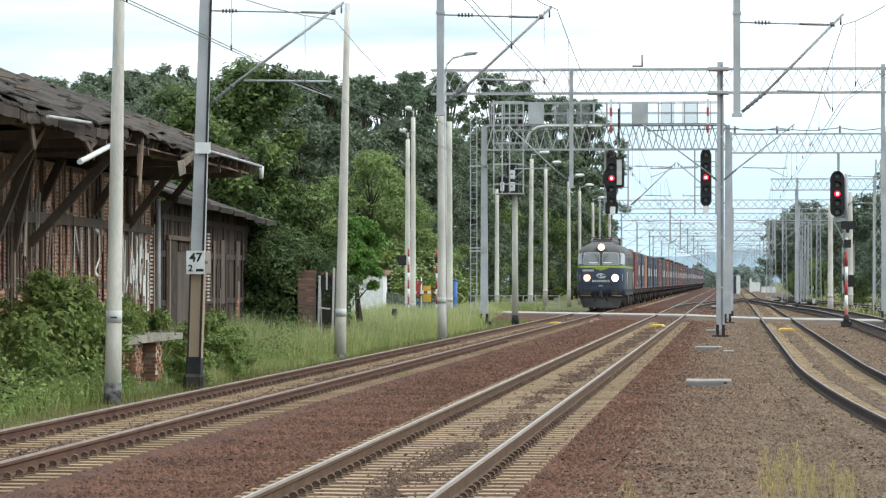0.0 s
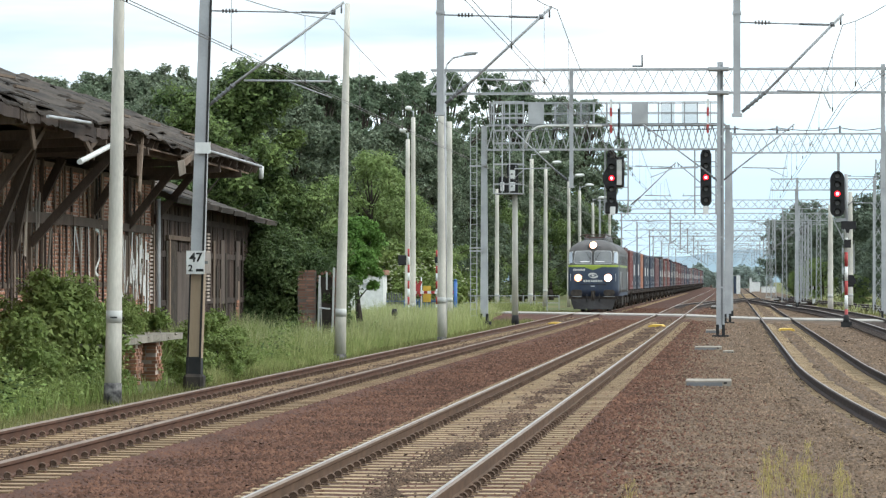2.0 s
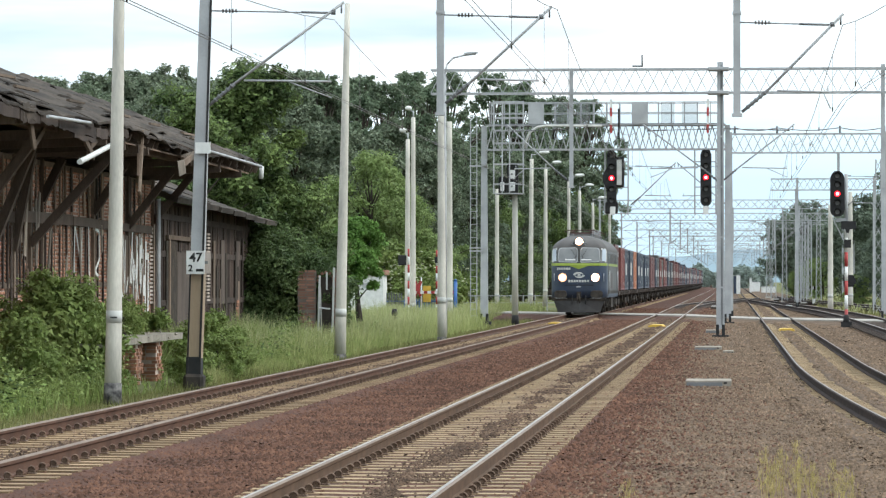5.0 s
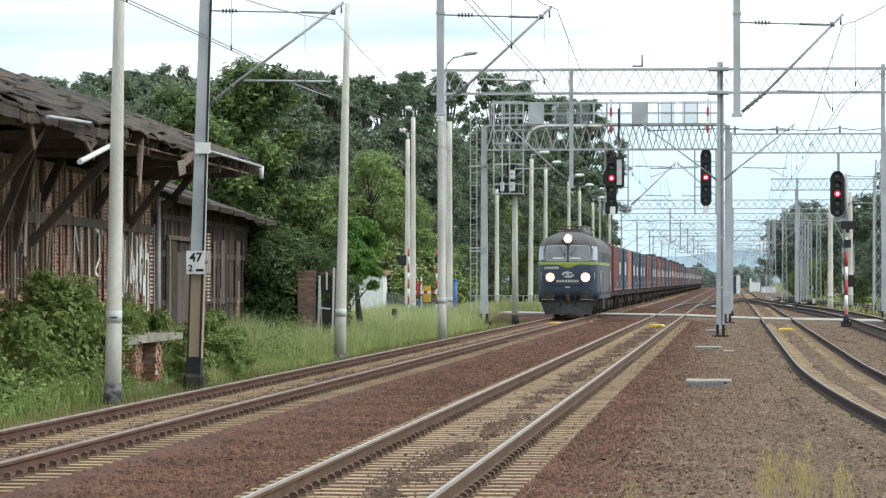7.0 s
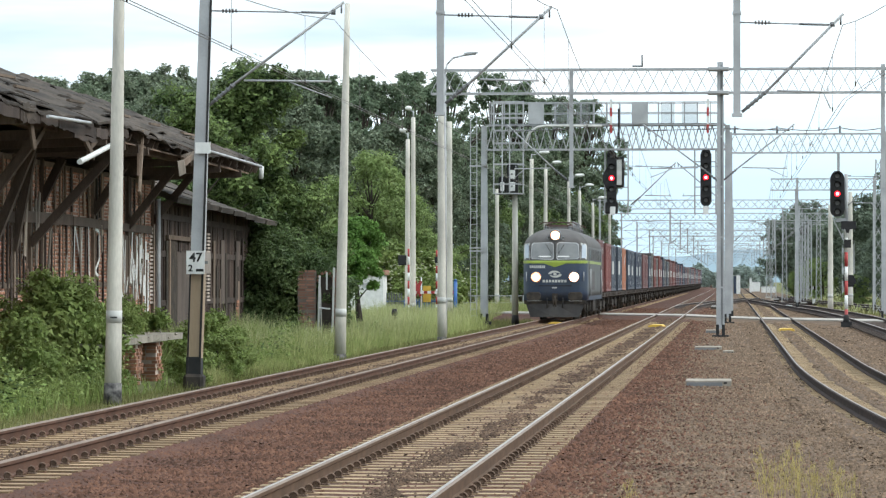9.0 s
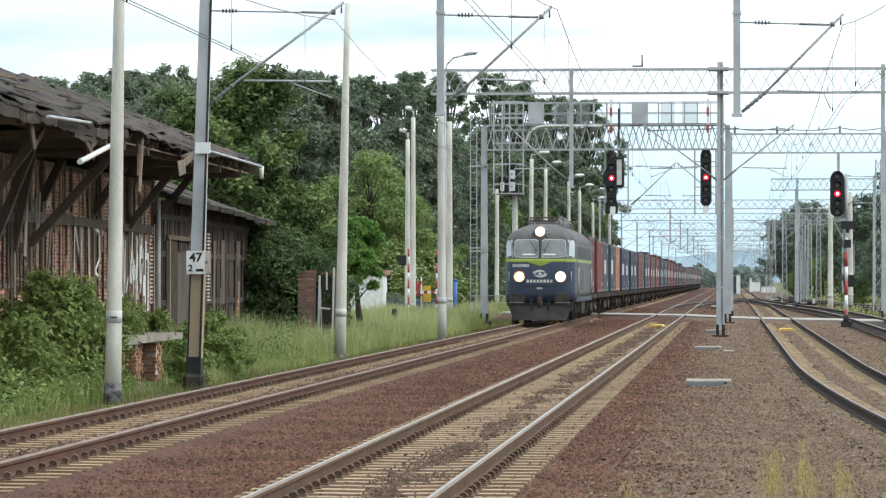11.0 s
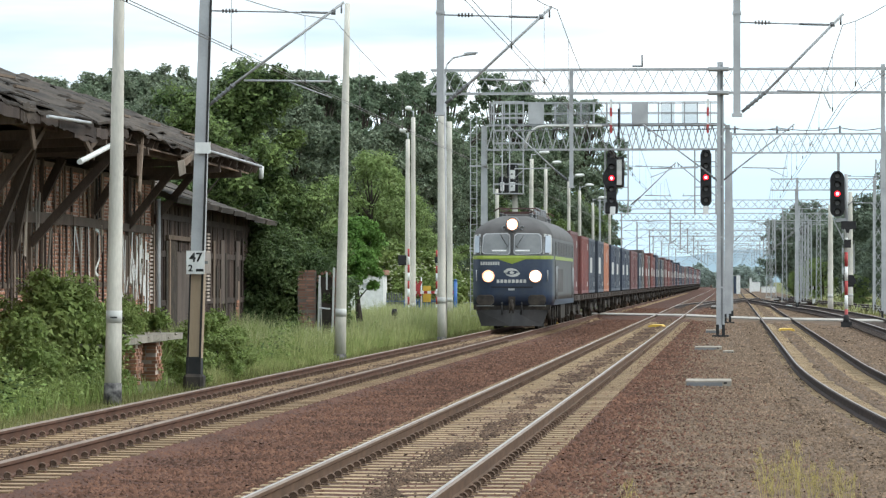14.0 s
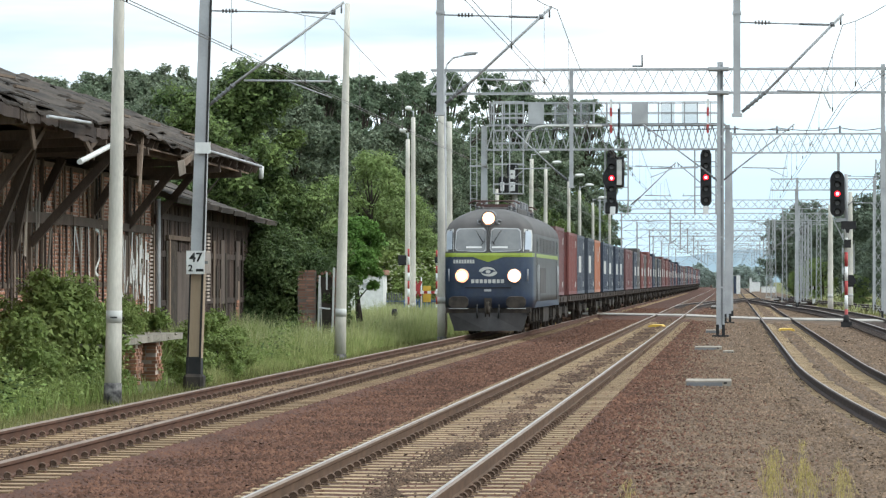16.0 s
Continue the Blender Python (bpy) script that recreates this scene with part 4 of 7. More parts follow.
bm = bmesh.new()
tube(bm, (-10.32, GY + 0.5, -0.45), (-10.32, GY + 0.5, 0.3), 0.2, 0.15, n=12)
part("support_foot", bm, M_BLACK, g, "black support foot")
bm = bmesh.new()
tube(bm, (-10.308, GY + 0.26, 4.2), (-10.308, GY + 0.25, 4.42), 0.14, n=12)
part("support_band", bm, M_WHITE, g, "white band")
cantilever(g, -0.14, GY, -1, 2.3)
cantilever(g, -4.9, GY, 1, 2.1)
# ladder at the column
for x in (-12.4, -12.1):
    bm = bmesh.new()
    bar(bm, (x, GY - 0.2, -0.4), (x, GY - 0.2, 9.6), 0.04)
    part("ladder_rail", bm, M_STEEL, g)
for i in range(30):
    bm = bmesh.new()
    bar(bm, (-12.4, GY - 0.2, 0.1 + i * 0.31), (-12.1, GY - 0.2, 0.1 + i * 0.31), 0.025)
    part("ladder_rung", bm, M_STEEL, g)
for z in (3.15, 3.3, 7.2):
    bm = bmesh.new()
    box(bm, -12.45, -11.6, GY - 0.24, GY + 0.22, z, z + 0.06)
    part("column_collar", bm, M_STEEL, g)
for x in (-5.7, -1.13):
    for k in range(4):
        bm = bmesh.new()
        box(bm, x - 0.06, x + 0.06, GY - 0.74, GY - 0.7, 8.75 + k * 0.4, 9.15 + k * 0.4)
        part("warning_stripe", bm, M_RED if k % 2 == 0 else M_WHITE, g, "red stripe" if k % 2 == 0 else "white stripe")
for x in (-6.0, -4.9, -1.75, -0.75):
    bm = bmesh.new()
    bar(bm, (x, GY - 0.3, 4.9), (x, GY - 0.3, 8.0), 0.07)
    part("signal_hanger", bm, M_STEEL, g)
for x0 in (-6.0, -1.75):
    for z in (4.95, 6.2, 7.4):
        bm = bmesh.new()
        bar(bm, (x0, GY - 0.3, z), (x0 + (1.1 if x0 < -5 else 1.0), GY - 0.3, z), 0.05)
        part("signal_hanger", bm, M_STEEL, g)

ri = thing("route_indicator", "two grey route indicator boxes in a hanging cage", "route indicator", at=pose(-10.55, GY - 0.3, 5.95))
for x0, x1, z0, z1 in ((-0.1, 0.42, 0.0, 1.42), (-0.5, -0.13, 0.0, 0.78)):
    r, xm = (x1 - x0) / 2, (x0 + x1) / 2
    arch = [(x0, z0), (x1, z0)] + [(xm + r * math.cos(a), z1 - r * 0.7 + r * 0.7 * math.sin(a)) for a in [math.pi * k / 8 for k in range(9)]]
    bm = bmesh.new()
    prism(bm, arch, "y", -0.2, 0.2)
    b = part("housing", bm, M_BLACK, ri, "black housing with a rounded top")
    for k in range(2 if z1 > 1 else 1):
        bm = bmesh.new()
        box(bm, xm - r * 0.5, xm + r * 0.5, -0.23, -0.204, z0 + 0.08 + k * 0.58, z0 + 0.5 + k * 0.58)
        part("face", bm, M_WHITE, b, "pale face plate")
        bm = bmesh.new()
        tube(bm, (xm - r * 0.1, -0.24, z0 + 0.3 + k * 0.58), (xm - r * 0.1, -0.232, z0 + 0.3 + k * 0.58), 0.05, n=10)
        part("lens", bm, M_STEEL_DARK, b, "dark lens")


def signal_head(parent, x, y, z0, z1, w, lit, lamps=5):
    """A black backboard with hooded lamps; one glows red."""
    bm = bmesh.new()
    r = w / 2
    outline = [(x - r, z0 + r * 0.8), (x - r * 0.8, z0 + r * 0.3), (x - r * 0.4, z0), (x + r * 0.4, z0), (x + r * 0.8, z0 + r * 0.3), (x + r, z0 + r * 0.8),
               (x + r, z1 - r), (x + r * 0.75, z1 - r * 0.35), (x + r * 0.35, z1), (x - r * 0.35, z1), (x - r * 0.75, z1 - r * 0.35), (x - r, z1 - r)]
    prism(bm, outline, "y", y - 0.02, y + 0.22)
    part("backboard", bm, M_BLACK, parent)
    for i in range(lamps):
        z = z0 + (z1 - z0) * (i + 0.5) / lamps
        bm = bmesh.new()
        k = 10
        for j in range(k):
            a, b = math.radians(-20 + 220 * j / k), math.radians(-20 + 220 * (j + 1) / k)
            q = [(x + 0.15 * math.cos(t), yy, z + 0.15 * math.sin(t)) for t in (a, b) for yy in (y - 0.02, y - 0.3)]
            bm.faces.new([bm.verts.new(c) for c in (q[0], q[1], q[3], q[2])])
        part("hood", bm, M_BLACK, parent)
        bm = bmesh.new()
        on = i == lit
        tube(bm, (x, y - 0.02, z), (x, y - 0.045, z), 0.125 if on else 0.1, n=14)
        part("lens", bm, M_SIGNAL_RED if on else M_STEEL_DARK, parent, "lit red lens" if on else "dark lens")
        if on:
            bm = bmesh.new()
            tube(bm, (x, y - 0.046, z), (x, y - 0.06, z), 0.07, n=12)
            part("bulb", bm, M_SIGNAL_CORE, parent, "bright centre of the red light")


s1 = thing("railway_signal", "black railway signal showing red under a gantry", "railway signal", "railway signals")
signal_head(s1, -5.68, GY - 0.55, 5.3, 7.95, 0.46, 2)
bm = bmesh.new()
box(bm, -5.46, -5.08, GY - 0.5, GY - 0.3, 6.2, 7.65)
part("side_housing", bm, M_BLACK, s1, bevel=0.05)
bm = bmesh.new()
box(bm, -5.43, -5.2, GY - 0.62, GY - 0.505, 6.3, 7.5)
part("cabinet", bm, M_FADED, s1, "pale side cabinet")
bm = bmesh.new()
box(bm, -5.98, -5.38, GY - 0.52, GY - 0.3, 4.95, 5.5)
part("lower_board", bm, M_BLACK, s1, bevel=0.05)
bm = bmesh.new()
prism(bm, [(-6.1, 6.5), (-5.98, 6.2), (-5.9, 6.1), (-5.9, 7.1), (-5.98, 7.0), (-6.1, 6.8)], "y", GY - 0.6, GY - 0.45)
part("side_board", bm, M_BLACK, s1)
bm = bmesh.new()
box(bm, -5.75, -5.5, GY - 0.6, GY - 0.45, 4.9, 5.28)
part("number_plate", bm, M_WHITE, s1)
s2 = thing("railway_signal", "black railway signal showing red under a gantry", "railway signal", "railway signals")
signal_head(s2, -1.22, GY - 0.55, 5.3, 8.0, 0.52, 2)
bm = bmesh.new()
box(bm, -1.36, -1.1, GY - 0.6, GY - 0.45, 4.9, 5.28)
part("number_plate", bm, M_WHITE, s2)

SY = 158.0
s3 = thing("railway_signal", "black railway signal showing red on a red and white mast", "railway signal", "railway signals")
signal_head(s3, 4.56, SY - 0.3, 4.55, 6.52, 0.62, 2, 5)
for k in range(7):
    bm = bmesh.new()
    z = -0.1 + k * 0.62
    tube(bm, (4.95, SY, z), (4.95, SY, z + 0.62), 0.072, n=12)
    part("mast_band", bm, (M_RED if k % 2 == 0 else M_WHITE) if k < 6 else M_WHITE, s3, "red band" if k % 2 == 0 else "white band")
bm = bmesh.new()
tube(bm, (4.95, SY, 4.2), (4.95, SY, 6.4), 0.08, n=10)
part("mast_top", bm, M_STEEL, s3)
bm = bmesh.new()
box(bm, 4.72, 5.18, SY - 0.23, SY + 0.23, -0.25, -0.02)
v = tube(bm, (4.95, SY, -0.05), (4.95, SY, 0.3), 0.15, 0.1, n=10)
part("mast_base", bm, M_BLACK, s3)
bm = bmesh.new()
prism(bm, [(4.72, 4.35), (5.36, 4.35), (5.36, 4.0), (5.1, 4.0), (5.05, 3.84), (4.95, 3.84), (4.9, 4.0), (4.72, 4.0)], "y", SY - 0.4, SY - 0.15)
part("lower_lamp_box", bm, M_BLACK, s3)
bm = bmesh.new()
box(bm, 4.85, 5.15, SY - 0.35, SY - 0.12, 3.2, 3.55)
part("telephone_box", bm, M_BLACK, s3)
bm = bmesh.new()
prism(bm, [(4.83, 1.5), (5.25, 1.5), (5.38, 1.75), (5.25, 2.02), (4.83, 2.02)], "y", SY + 0.1, SY + 0.13)
part("diamond_plate", bm, M_BLACK, s3)
bm = bmesh.new()
bar(bm, (4.35, SY - 0.1, 4.5), (4.95, SY - 0.1, 3.3), 0.05)
bar(bm, (4.6, SY - 0.05, 5.6), (4.95, SY - 0.05, 5.6), 0.06)
bar(bm, (4.5, SY - 0.05, 4.4), (4.95, SY - 0.05, 4.4), 0.16)
part("head_bracket", bm, M_STEEL, s3)


# ---- lattice masts on the right ----
def lattice_mast(x, y, h, w0=0.7, w1=0.25):
    t = thing("lattice_mast", "grey steel lattice mast standing beside the tracks", "lattice mast", "lattice masts")
    corners = [[(x + sx * w / 2, y + sy * w / 2, z) for sx, sy in ((-1, -1), (1, -1), (1, 1), (-1, 1))] for w, z in ((w0, -0.4), (w1, h))]
    bm = bmesh.new()
    for a, b in zip(*corners):
        bar(bm, a, b, 0.07)
    n = 12
    for i in range(n):
        f, f2 = i / n, (i + 1) / n
        for k in range(4):
            a = Vector(corners[0][k]).lerp(corners[1][k], f)
            b = Vector(corners[0][(k + 1) % 4]).lerp(corners[1][(k + 1) % 4], f2)
            bar(bm, a, b, 0.035)
    part("tower", bm, M_STEEL, t)
    bm = bmesh.new()
    box(bm, x - w0 / 2 - 0.1, x + w0 / 2 + 0.1, y - w0 / 2 - 0.1, y + w0 / 2 + 0.1, -0.5, -0.2)
    part("footing", bm, M_CONCRETE, t)


for x, y, h in ((9.3, 232, 9.5), (5.6, 310, 8.2), (6.2, 330, 8.2), (6.9, 350, 8.2), (7.6, 372, 8.4), (8.4, 395, 8.6), (9.0, 420, 8.8),
                (4.6, 400, 8.6), (4.4, 440, 8.8), (5.2, 360, 8.3), (8.2, 345, 8.3), (12.5, 300, 8.5), (13.2, 330, 8.5)):
    lattice_mast(x, y, h, 0.62 if y < 250 else 0.5, 0.3)

# ---- level crossing ----
road = thing("crossing_deck", "pale concrete level crossing deck across the tracks", "level crossing", kind="structure")
edges = [-30, -9.8, -8.72, -8.58, -7.2, -7.06, -4.05, -3.91, -2.54, -2.4, 1.38, 1.52, 2.88, 3.02, 5.5, 30]
for i in range(0, len(edges) - 1):
    x0, x1 = edges[i] + 0.004, edges[i + 1] - 0.004
    if x1 - x0 < 0.3:
        continue
    bm = bmesh.new()
    f0, f1 = 185.5 - 2.17 * x0 * 0.75, 185.5 - 2.17 * x1 * 0.75
    h0, h1 = (-0.012 - 0.1 * ease((x + 2.4) / 3.7) for x in (x0, x1))
    v = [bm.verts.new(p) for p in ((x0, f0 - 4, h0), (x1, f1 - 4, h1), (x1, f1 + 4.5, h1), (x0, f0 + 4.5, h0))]
    lo = [bm.verts.new((*q.co.xy, q.co.z - 0.06)) for q in v]
    bm.faces.new(v), bm.faces.new(lo[::-1])
    for k in range(4):
        bm.faces.new((v[k], lo[k], lo[(k + 1) % 4], v[(k + 1) % 4]))
    part("slab", bm, M_DECK, road)
    bm = bmesh.new()
    v = [bm.verts.new(p) for p in ((x0, f0 - 3.98, h0 - 0.062), (x1, f1 - 3.98, h1 - 0.062), (x1, f1 + 4.3, h1 - 0.062), (x0, f0 + 4.3, h0 - 0.062))]
    lo = [bm.verts.new((q.co.x, q.co.y + (-11 if k < 2 else 8), -0.42)) for k, q in enumerate(v)]
    bm.faces.new(v), bm.faces.new(lo[::-1])
    for k in range(4):
        bm.faces.new((v[k], lo[k], lo[(k + 1) % 4], v[(k + 1) % 4]))
    part("slab_base", bm, M_BALLAST if x1 < -1 else M_GRAVEL, road, "ballast ramped up to the deck")

for x, y, turn in ((-7.85, 161, 2), (-3.16, 153, -3), (2.22, 148, 1)):
    bm = bmesh.new()
    prism(bm, [(-0.3, -0.2), (0.3, -0.2), (0.3, -0.12), (0.2, -0.08), (-0.2, -0.08), (-0.3, -0.12)], "y", -0.9, 0.9)
    solid("track_magnet", bm, M_YELLOW, "yellow track magnet lying between the rails", "track magnet", "track magnets", at=pose(x, y, -0.09 if x > 0 else 0, 0, 0, turn))

# cable trough lids lying in the gravel
for x0, x1, y0, y1, z in ((-0.88, -0.01, 69.0, 70.4, -0.13), (-1.08, -0.3, 105, 106.3, -0.14), (-0.25, 0.05, 101.2, 102.2, -0.19), (-1.0, -0.45, 139, 140.5, -0.12)):
    bm = bmesh.new()
    box(bm, x0, x1, y0, y1, -0.26, z)
    lid = thing("trough_lid", "worn concrete cable trough lid lying in gravel", "trough lid", "trough lids")
    part("slab", bm, M_LID, lid, bevel=0.012)
    # dark plates on the front paint its shade and that of the slot
    bm = bmesh.new()
    box(bm, x0 + 0.02, x1 - 0.2 * (x1 - x0), y0 - 0.006, y0 + 0.02, -0.25, z - 0.035)
    part("front_shade", bm, M_STEEL_DARK, lid, "dark plate for the shaded front")
    bm = bmesh.new()
    box(bm, x1 - 0.17 * (x1 - x0), x1 - 0.1 * (x1 - x0), y0 - 0.008, y0 + 0.02, z - 0.06, z - 0.03)
    part("lifting_slot", bm, M_BLACK, lid, "dark plate for the shade in a lifting slot")

bm = bmesh.new()
tube(bm, (-14.0, 150, -0.45), (-14.0, 150, 0.35), 0.11, n=10)
tube(bm, (-14.0, 150, 0.35), (-14.0, 150, 0.6), 0.15, 0.1, n=10)
solid("marker_post", bm, M_BLACK, "short black marker post in long grass", "post")

# ---- crossing keeper's corner ----
hut = thing("hut", "small white hut with a rusty flat roof", "hut", at=pose(-20.75, 202, -0.42))
bm = bmesh.new()
box(bm, -1.2, 1.35, -1.0, 1.2, 0, 2.5)
part("wall", bm, M_WHITE, hut)
bm = bmesh.new()
box(bm, -1.3, 1.48, -1.15, 1.3, 2.5, 2.78)
part("roof", bm, M_BRICK_RED, hut, "rusty brown roof edge")
bm = bmesh.new()
box(bm, 0.15, 0.6, -1.02, -1.004, 1.75, 2.05)
part("vent", bm, M_STEEL, hut)
for x, z1, y in ((-17.44, 3.5, 195), (-16.3, 3.45, 200)):
    b = thing("barrier_pole", "red and white striped pole beside the level crossing", "barrier pole", "barrier poles")
    n = 9
    for k in range(n):
        bm = bmesh.new()
        z = -0.4 + (z1 + 0.4) * k / n
        tube(bm, (x, y, z), (x, y, z + (z1 + 0.4) / n), 0.055 if x < -17 else 0.068, n=10)
        part("band", bm, (M_RED, M_WHITE)[k % 2], b, ("red band", "white band")[k % 2])
    bm = bmesh.new()
    box(bm, x - 0.55 if x < -17 else x - 0.12, x - 0.1 if x < -17 else x + 0.15, y - 0.25, y - 0.1, 2.6 if x < -17 else 2.75, 3.15 if x < -17 else 3.1)
    part("warning_light", bm, M_BLACK, b, bevel=0.04)
f = thing("fence", "low blue metal fence beside the level crossing", "fence")
for i in range(26):
    bm = bmesh.new()
    x = -19.2 + i * 0.14
    bar(bm, (x, 201, -0.45), (x, 201, 0.75 if i > 6 else 1.1), 0.05)
    part("picket", bm, M_BLUE if i > 6 else M_STEEL_DARK, f)
for z in (0.1, 0.62):
    bm = bmesh.new()
    bar(bm, (-19.25, 201.05, z), (-15.6, 201.05, z), 0.05)
    part("fence_rail", bm, M_BLUE, f)
bm = bmesh.new()
tube(bm, (-15.2, 199, -0.5), (-15.2, 199, 1.75), 0.1, n=14)
tube(bm, (-15.2, 199, 1.75), (-15.2, 199, 1.85), 0.12, 0.05, n=14)
solid("blue_column", bm, M_BLUE, "stout blue metal column near the crossing", "column")
ys_sign = thing("warning_sign", "yellow warning board on a post by the crossing", "sign", at=pose(-16.9, 200.5, -0.42))
bm = bmesh.new()
box(bm, -0.22, 0.22, -0.015, 0.015, 1.0, 1.9)
part("board", bm, M_YELLOW, ys_sign)
bm = bmesh.new()
tube(bm, (0, 0.04, 0), (0, 0.04, 1.9), 0.03, n=8)
part("pole", bm, M_STEEL, ys_sign)
arm = thing("level_crossing_barrier", "lowered red and white barrier arm at the crossing", "barrier")
for k in range(12):
    bm = bmesh.new()
    x = -17.6 + k * 0.2
    box(bm, x, x + 0.196, 199.6, 199.66, 1.05, 1.2)
    part("band", bm, (M_WHITE, M_RED)[k % 2], arm)
bm = bmesh.new()
box(bm, -17.75, -17.5, 199.45, 199.8, -0.45, 1.25)
part("drive_box", bm, M_WHITE, arm)
cross = thing("crossing_sign", "red and white crossing sign on a white post", "sign", at=pose(-17.35, 200.2, -0.42))
bm = bmesh.new()
tube(bm, (0.16, 0, 0), (0.16, 0, 2.4), 0.035, n=8)
part("pole", bm, M_WHITE, cross)
for a in (1, -1):
    bm = bmesh.new()
    bar(bm, (-0.2, -0.05 - 0.02 * a, 1.75 + a * 0.42), (0.14, -0.05 - 0.02 * a, 1.75 - a * 0.42), 0.02, 0.17)
    part("board", bm, M_RED, cross)

rail_fence = thing("railing", "low grey metal railing in the grass", "railing")
for i in range(9):
    bm = bmesh.new()
    bar(bm, (-19 + i * 0.85, 256, -0.45), (-19 + i * 0.85, 256, 0.75), 0.06)
    part("railing_post", bm, M_STEEL, rail_fence)
for z in (0.2, 0.7):
    bm = bmesh.new()
    bar(bm, (-19, 256, z), (-12.2, 256, z), 0.05)
    part("railing_bar", bm, M_STEEL, rail_fence)

# small white huts and a dome light far down the right side
for x, y, w, h, blue in ((0.98, 560, 0.6, 3.0, False), (0.5, 566, 0.5, 2.9, True), (4.6, 700, 1.6, 1.9, False), (6.4, 640, 2.5, 1.1, False), (3.3, 640, 0.4, 2.6, False)):
    c = thing("relay_cabinet", ("dark blue" if blue else "white") + " relay cabinet standing in the grass", "relay cabinet", "relay cabinets", at=pose(x, y, -0.42))
    bm = bmesh.new()
    box(bm, -w / 2, w / 2, -0.4, 0.4, 0, h)
    part("body", bm, M_LOCO_BLUE if blue else M_WHITE, c, bevel=0.02)
    bm = bmesh.new()
    box(bm, -w / 2 - 0.05, w / 2 + 0.05, -0.46, 0.46, h + 0.002, h + 0.08)
    part("lid", bm, M_STEEL, c)

# ---- the old goods shed ----
SHED = pose(-14.67, 71.8, -0.42, 0, 0, 0.85)
shed = thing("goods_shed", "derelict timber-framed brick goods shed with a sagging canopy roof", "shed", at=SHED)
B0, B1, WALL_H = -14.0, 21.2, 4.75     # along the wall; a points to the track, b along it
bm = bmesh.new()
box(bm, -7.5, 0.004, B0, B1, 0, WALL_H)
part("core_wall", bm, M_MORTAR, shed, "mortared inner wall")


def timber(name, p, q, w, h=None, parent=None, m=None):
    bm = bmesh.new()
    bar(bm, p, q, w, h)
    return part(name, bm, m or M_TIMBER, parent or shed)


# frame of dark studs and rails
studs = []
b = B0 + 0.1
while b < B1:
    studs.append(b)
    b += 1.12
for i, b in enumerate(studs):
    timber("stud", (-0.06, b, 0), (-0.06 + random.uniform(-0.01, 0.01), b + random.uniform(-0.06, 0.06), WALL_H), 0.17, 0.1 if i % 4 else 0.2)
for z in (0.95, 2.1, 3.5, 4.7):
    for b0, b1 in zip(studs[::6], studs[6::6] + [B1]):
        timber("wall_rail", (-0.045, b0, z + random.uniform(-0.02, 0.02)), (-0.045, b1, z + random.uniform(-0.02, 0.02)), 0.17, 0.11)
for i, b in enumerate(studs):
    if i % 5 == 2:
        timber("brace", (-0.03, b, 0.1), (-0.03, b + 1.1, 2.1), 0.16)
# loose boards still nailed to the wall
for i in range(20):
    b = random.uniform(B0, 8.0) if i % 3 else random.uniform(14, B1)
    z = random.uniform(0.6, 3.0)
    timber("board", (0.055, b, z), (0.06, b + random.uniform(-0.08, 0.08), min(4.7, z + random.uniform(0.8, 2.2))), 0.03, random.uniform(0.1, 0.22))
for i in range(13):
    b = random.uniform(-1, 8.2) if i % 4 else random.uniform(8, 15)
    z = random.uniform(2.0, 3.2)
    timber("pale_lath", (0.09, b, z), (0.1, b + random.uniform(-0.35, 0.35), min(4.6, z + random.uniform(0.5, 1.5))), 0.03, random.uniform(0.08, 0.2), None, M_GREYWOOD)
# bands of faded white paint on the boards
strokes = [(8.5, 2.35, 8.6, 3.45), (8.6, 3.45, 9.5, 2.5), (9.5, 2.5, 9.6, 3.4), (10.6, 2.1, 10.5, 3.5), (11.2, 3.4, 12.0, 3.35), (12.0, 3.35, 12.1, 2.7), (12.1, 2.7, 11.4, 2.4), (11.4, 2.4, 11.9, 2.3)]
for k in range(17):
    b, z = 15.4 + 0.26 * k + random.uniform(-0.1, 0.1), random.uniform(1.7, 2.2)
    strokes.append((b - 0.9, z, b - 0.9 + random.uniform(-0.5, 0.5), z + random.uniform(0.5, 1.3)))
for b0, z0, b1, z1 in strokes:
    bm = bmesh.new()
    bar(bm, (0.075, b0, z0), (0.075, b1, z1), 0.012, random.uniform(0.05, 0.11))
    part("paint_stroke", bm, M_WHITE, shed, "faded white painted stroke")
for k, (b, z0, z1, w) in enumerate(((17.7, 1.7, 2.9, 0.14), (18.2, 2.0, 3.3, 0.14), (18.8, 2.1, 3.1, 0.12), (19.4, 1.8, 3.0, 0.16), (19.0, 2.0, 3.5, 0.12), (19.7, 1.3, 3.2, 0.18), (20.1, 1.0, 2.9, 0.12))):
    bm = bmesh.new()
    n = 8
    w *= 2.0
    zs_ = [z0 + (z1 - z0) * j / n for j in range(n + 1)]
    left_edge = [(b - w * random.uniform(0.25, 0.6), z) for z in zs_]
    right_edge = [(b + w * random.uniform(0.15, 0.6), z) for z in zs_]
    prism(bm, left_edge + right_edge[::-1], "x", 0.03, 0.046)
    part("paint_mark", bm, M_WHITE, shed, "flaking white paint mark")
# thin dark laths left on the brickwork
b = -3.0
while b < 15.0:
    timber("wall_lath", (0.05, b, random.uniform(0.9, 2.1)), (0.05, b + random.uniform(-0.08, 0.08), random.uniform(3.2, 3.6)), 0.03, random.uniform(0.07, 0.14), None, M_TIMBER_DARK)
    b += random.uniform(0.35, 1.0)
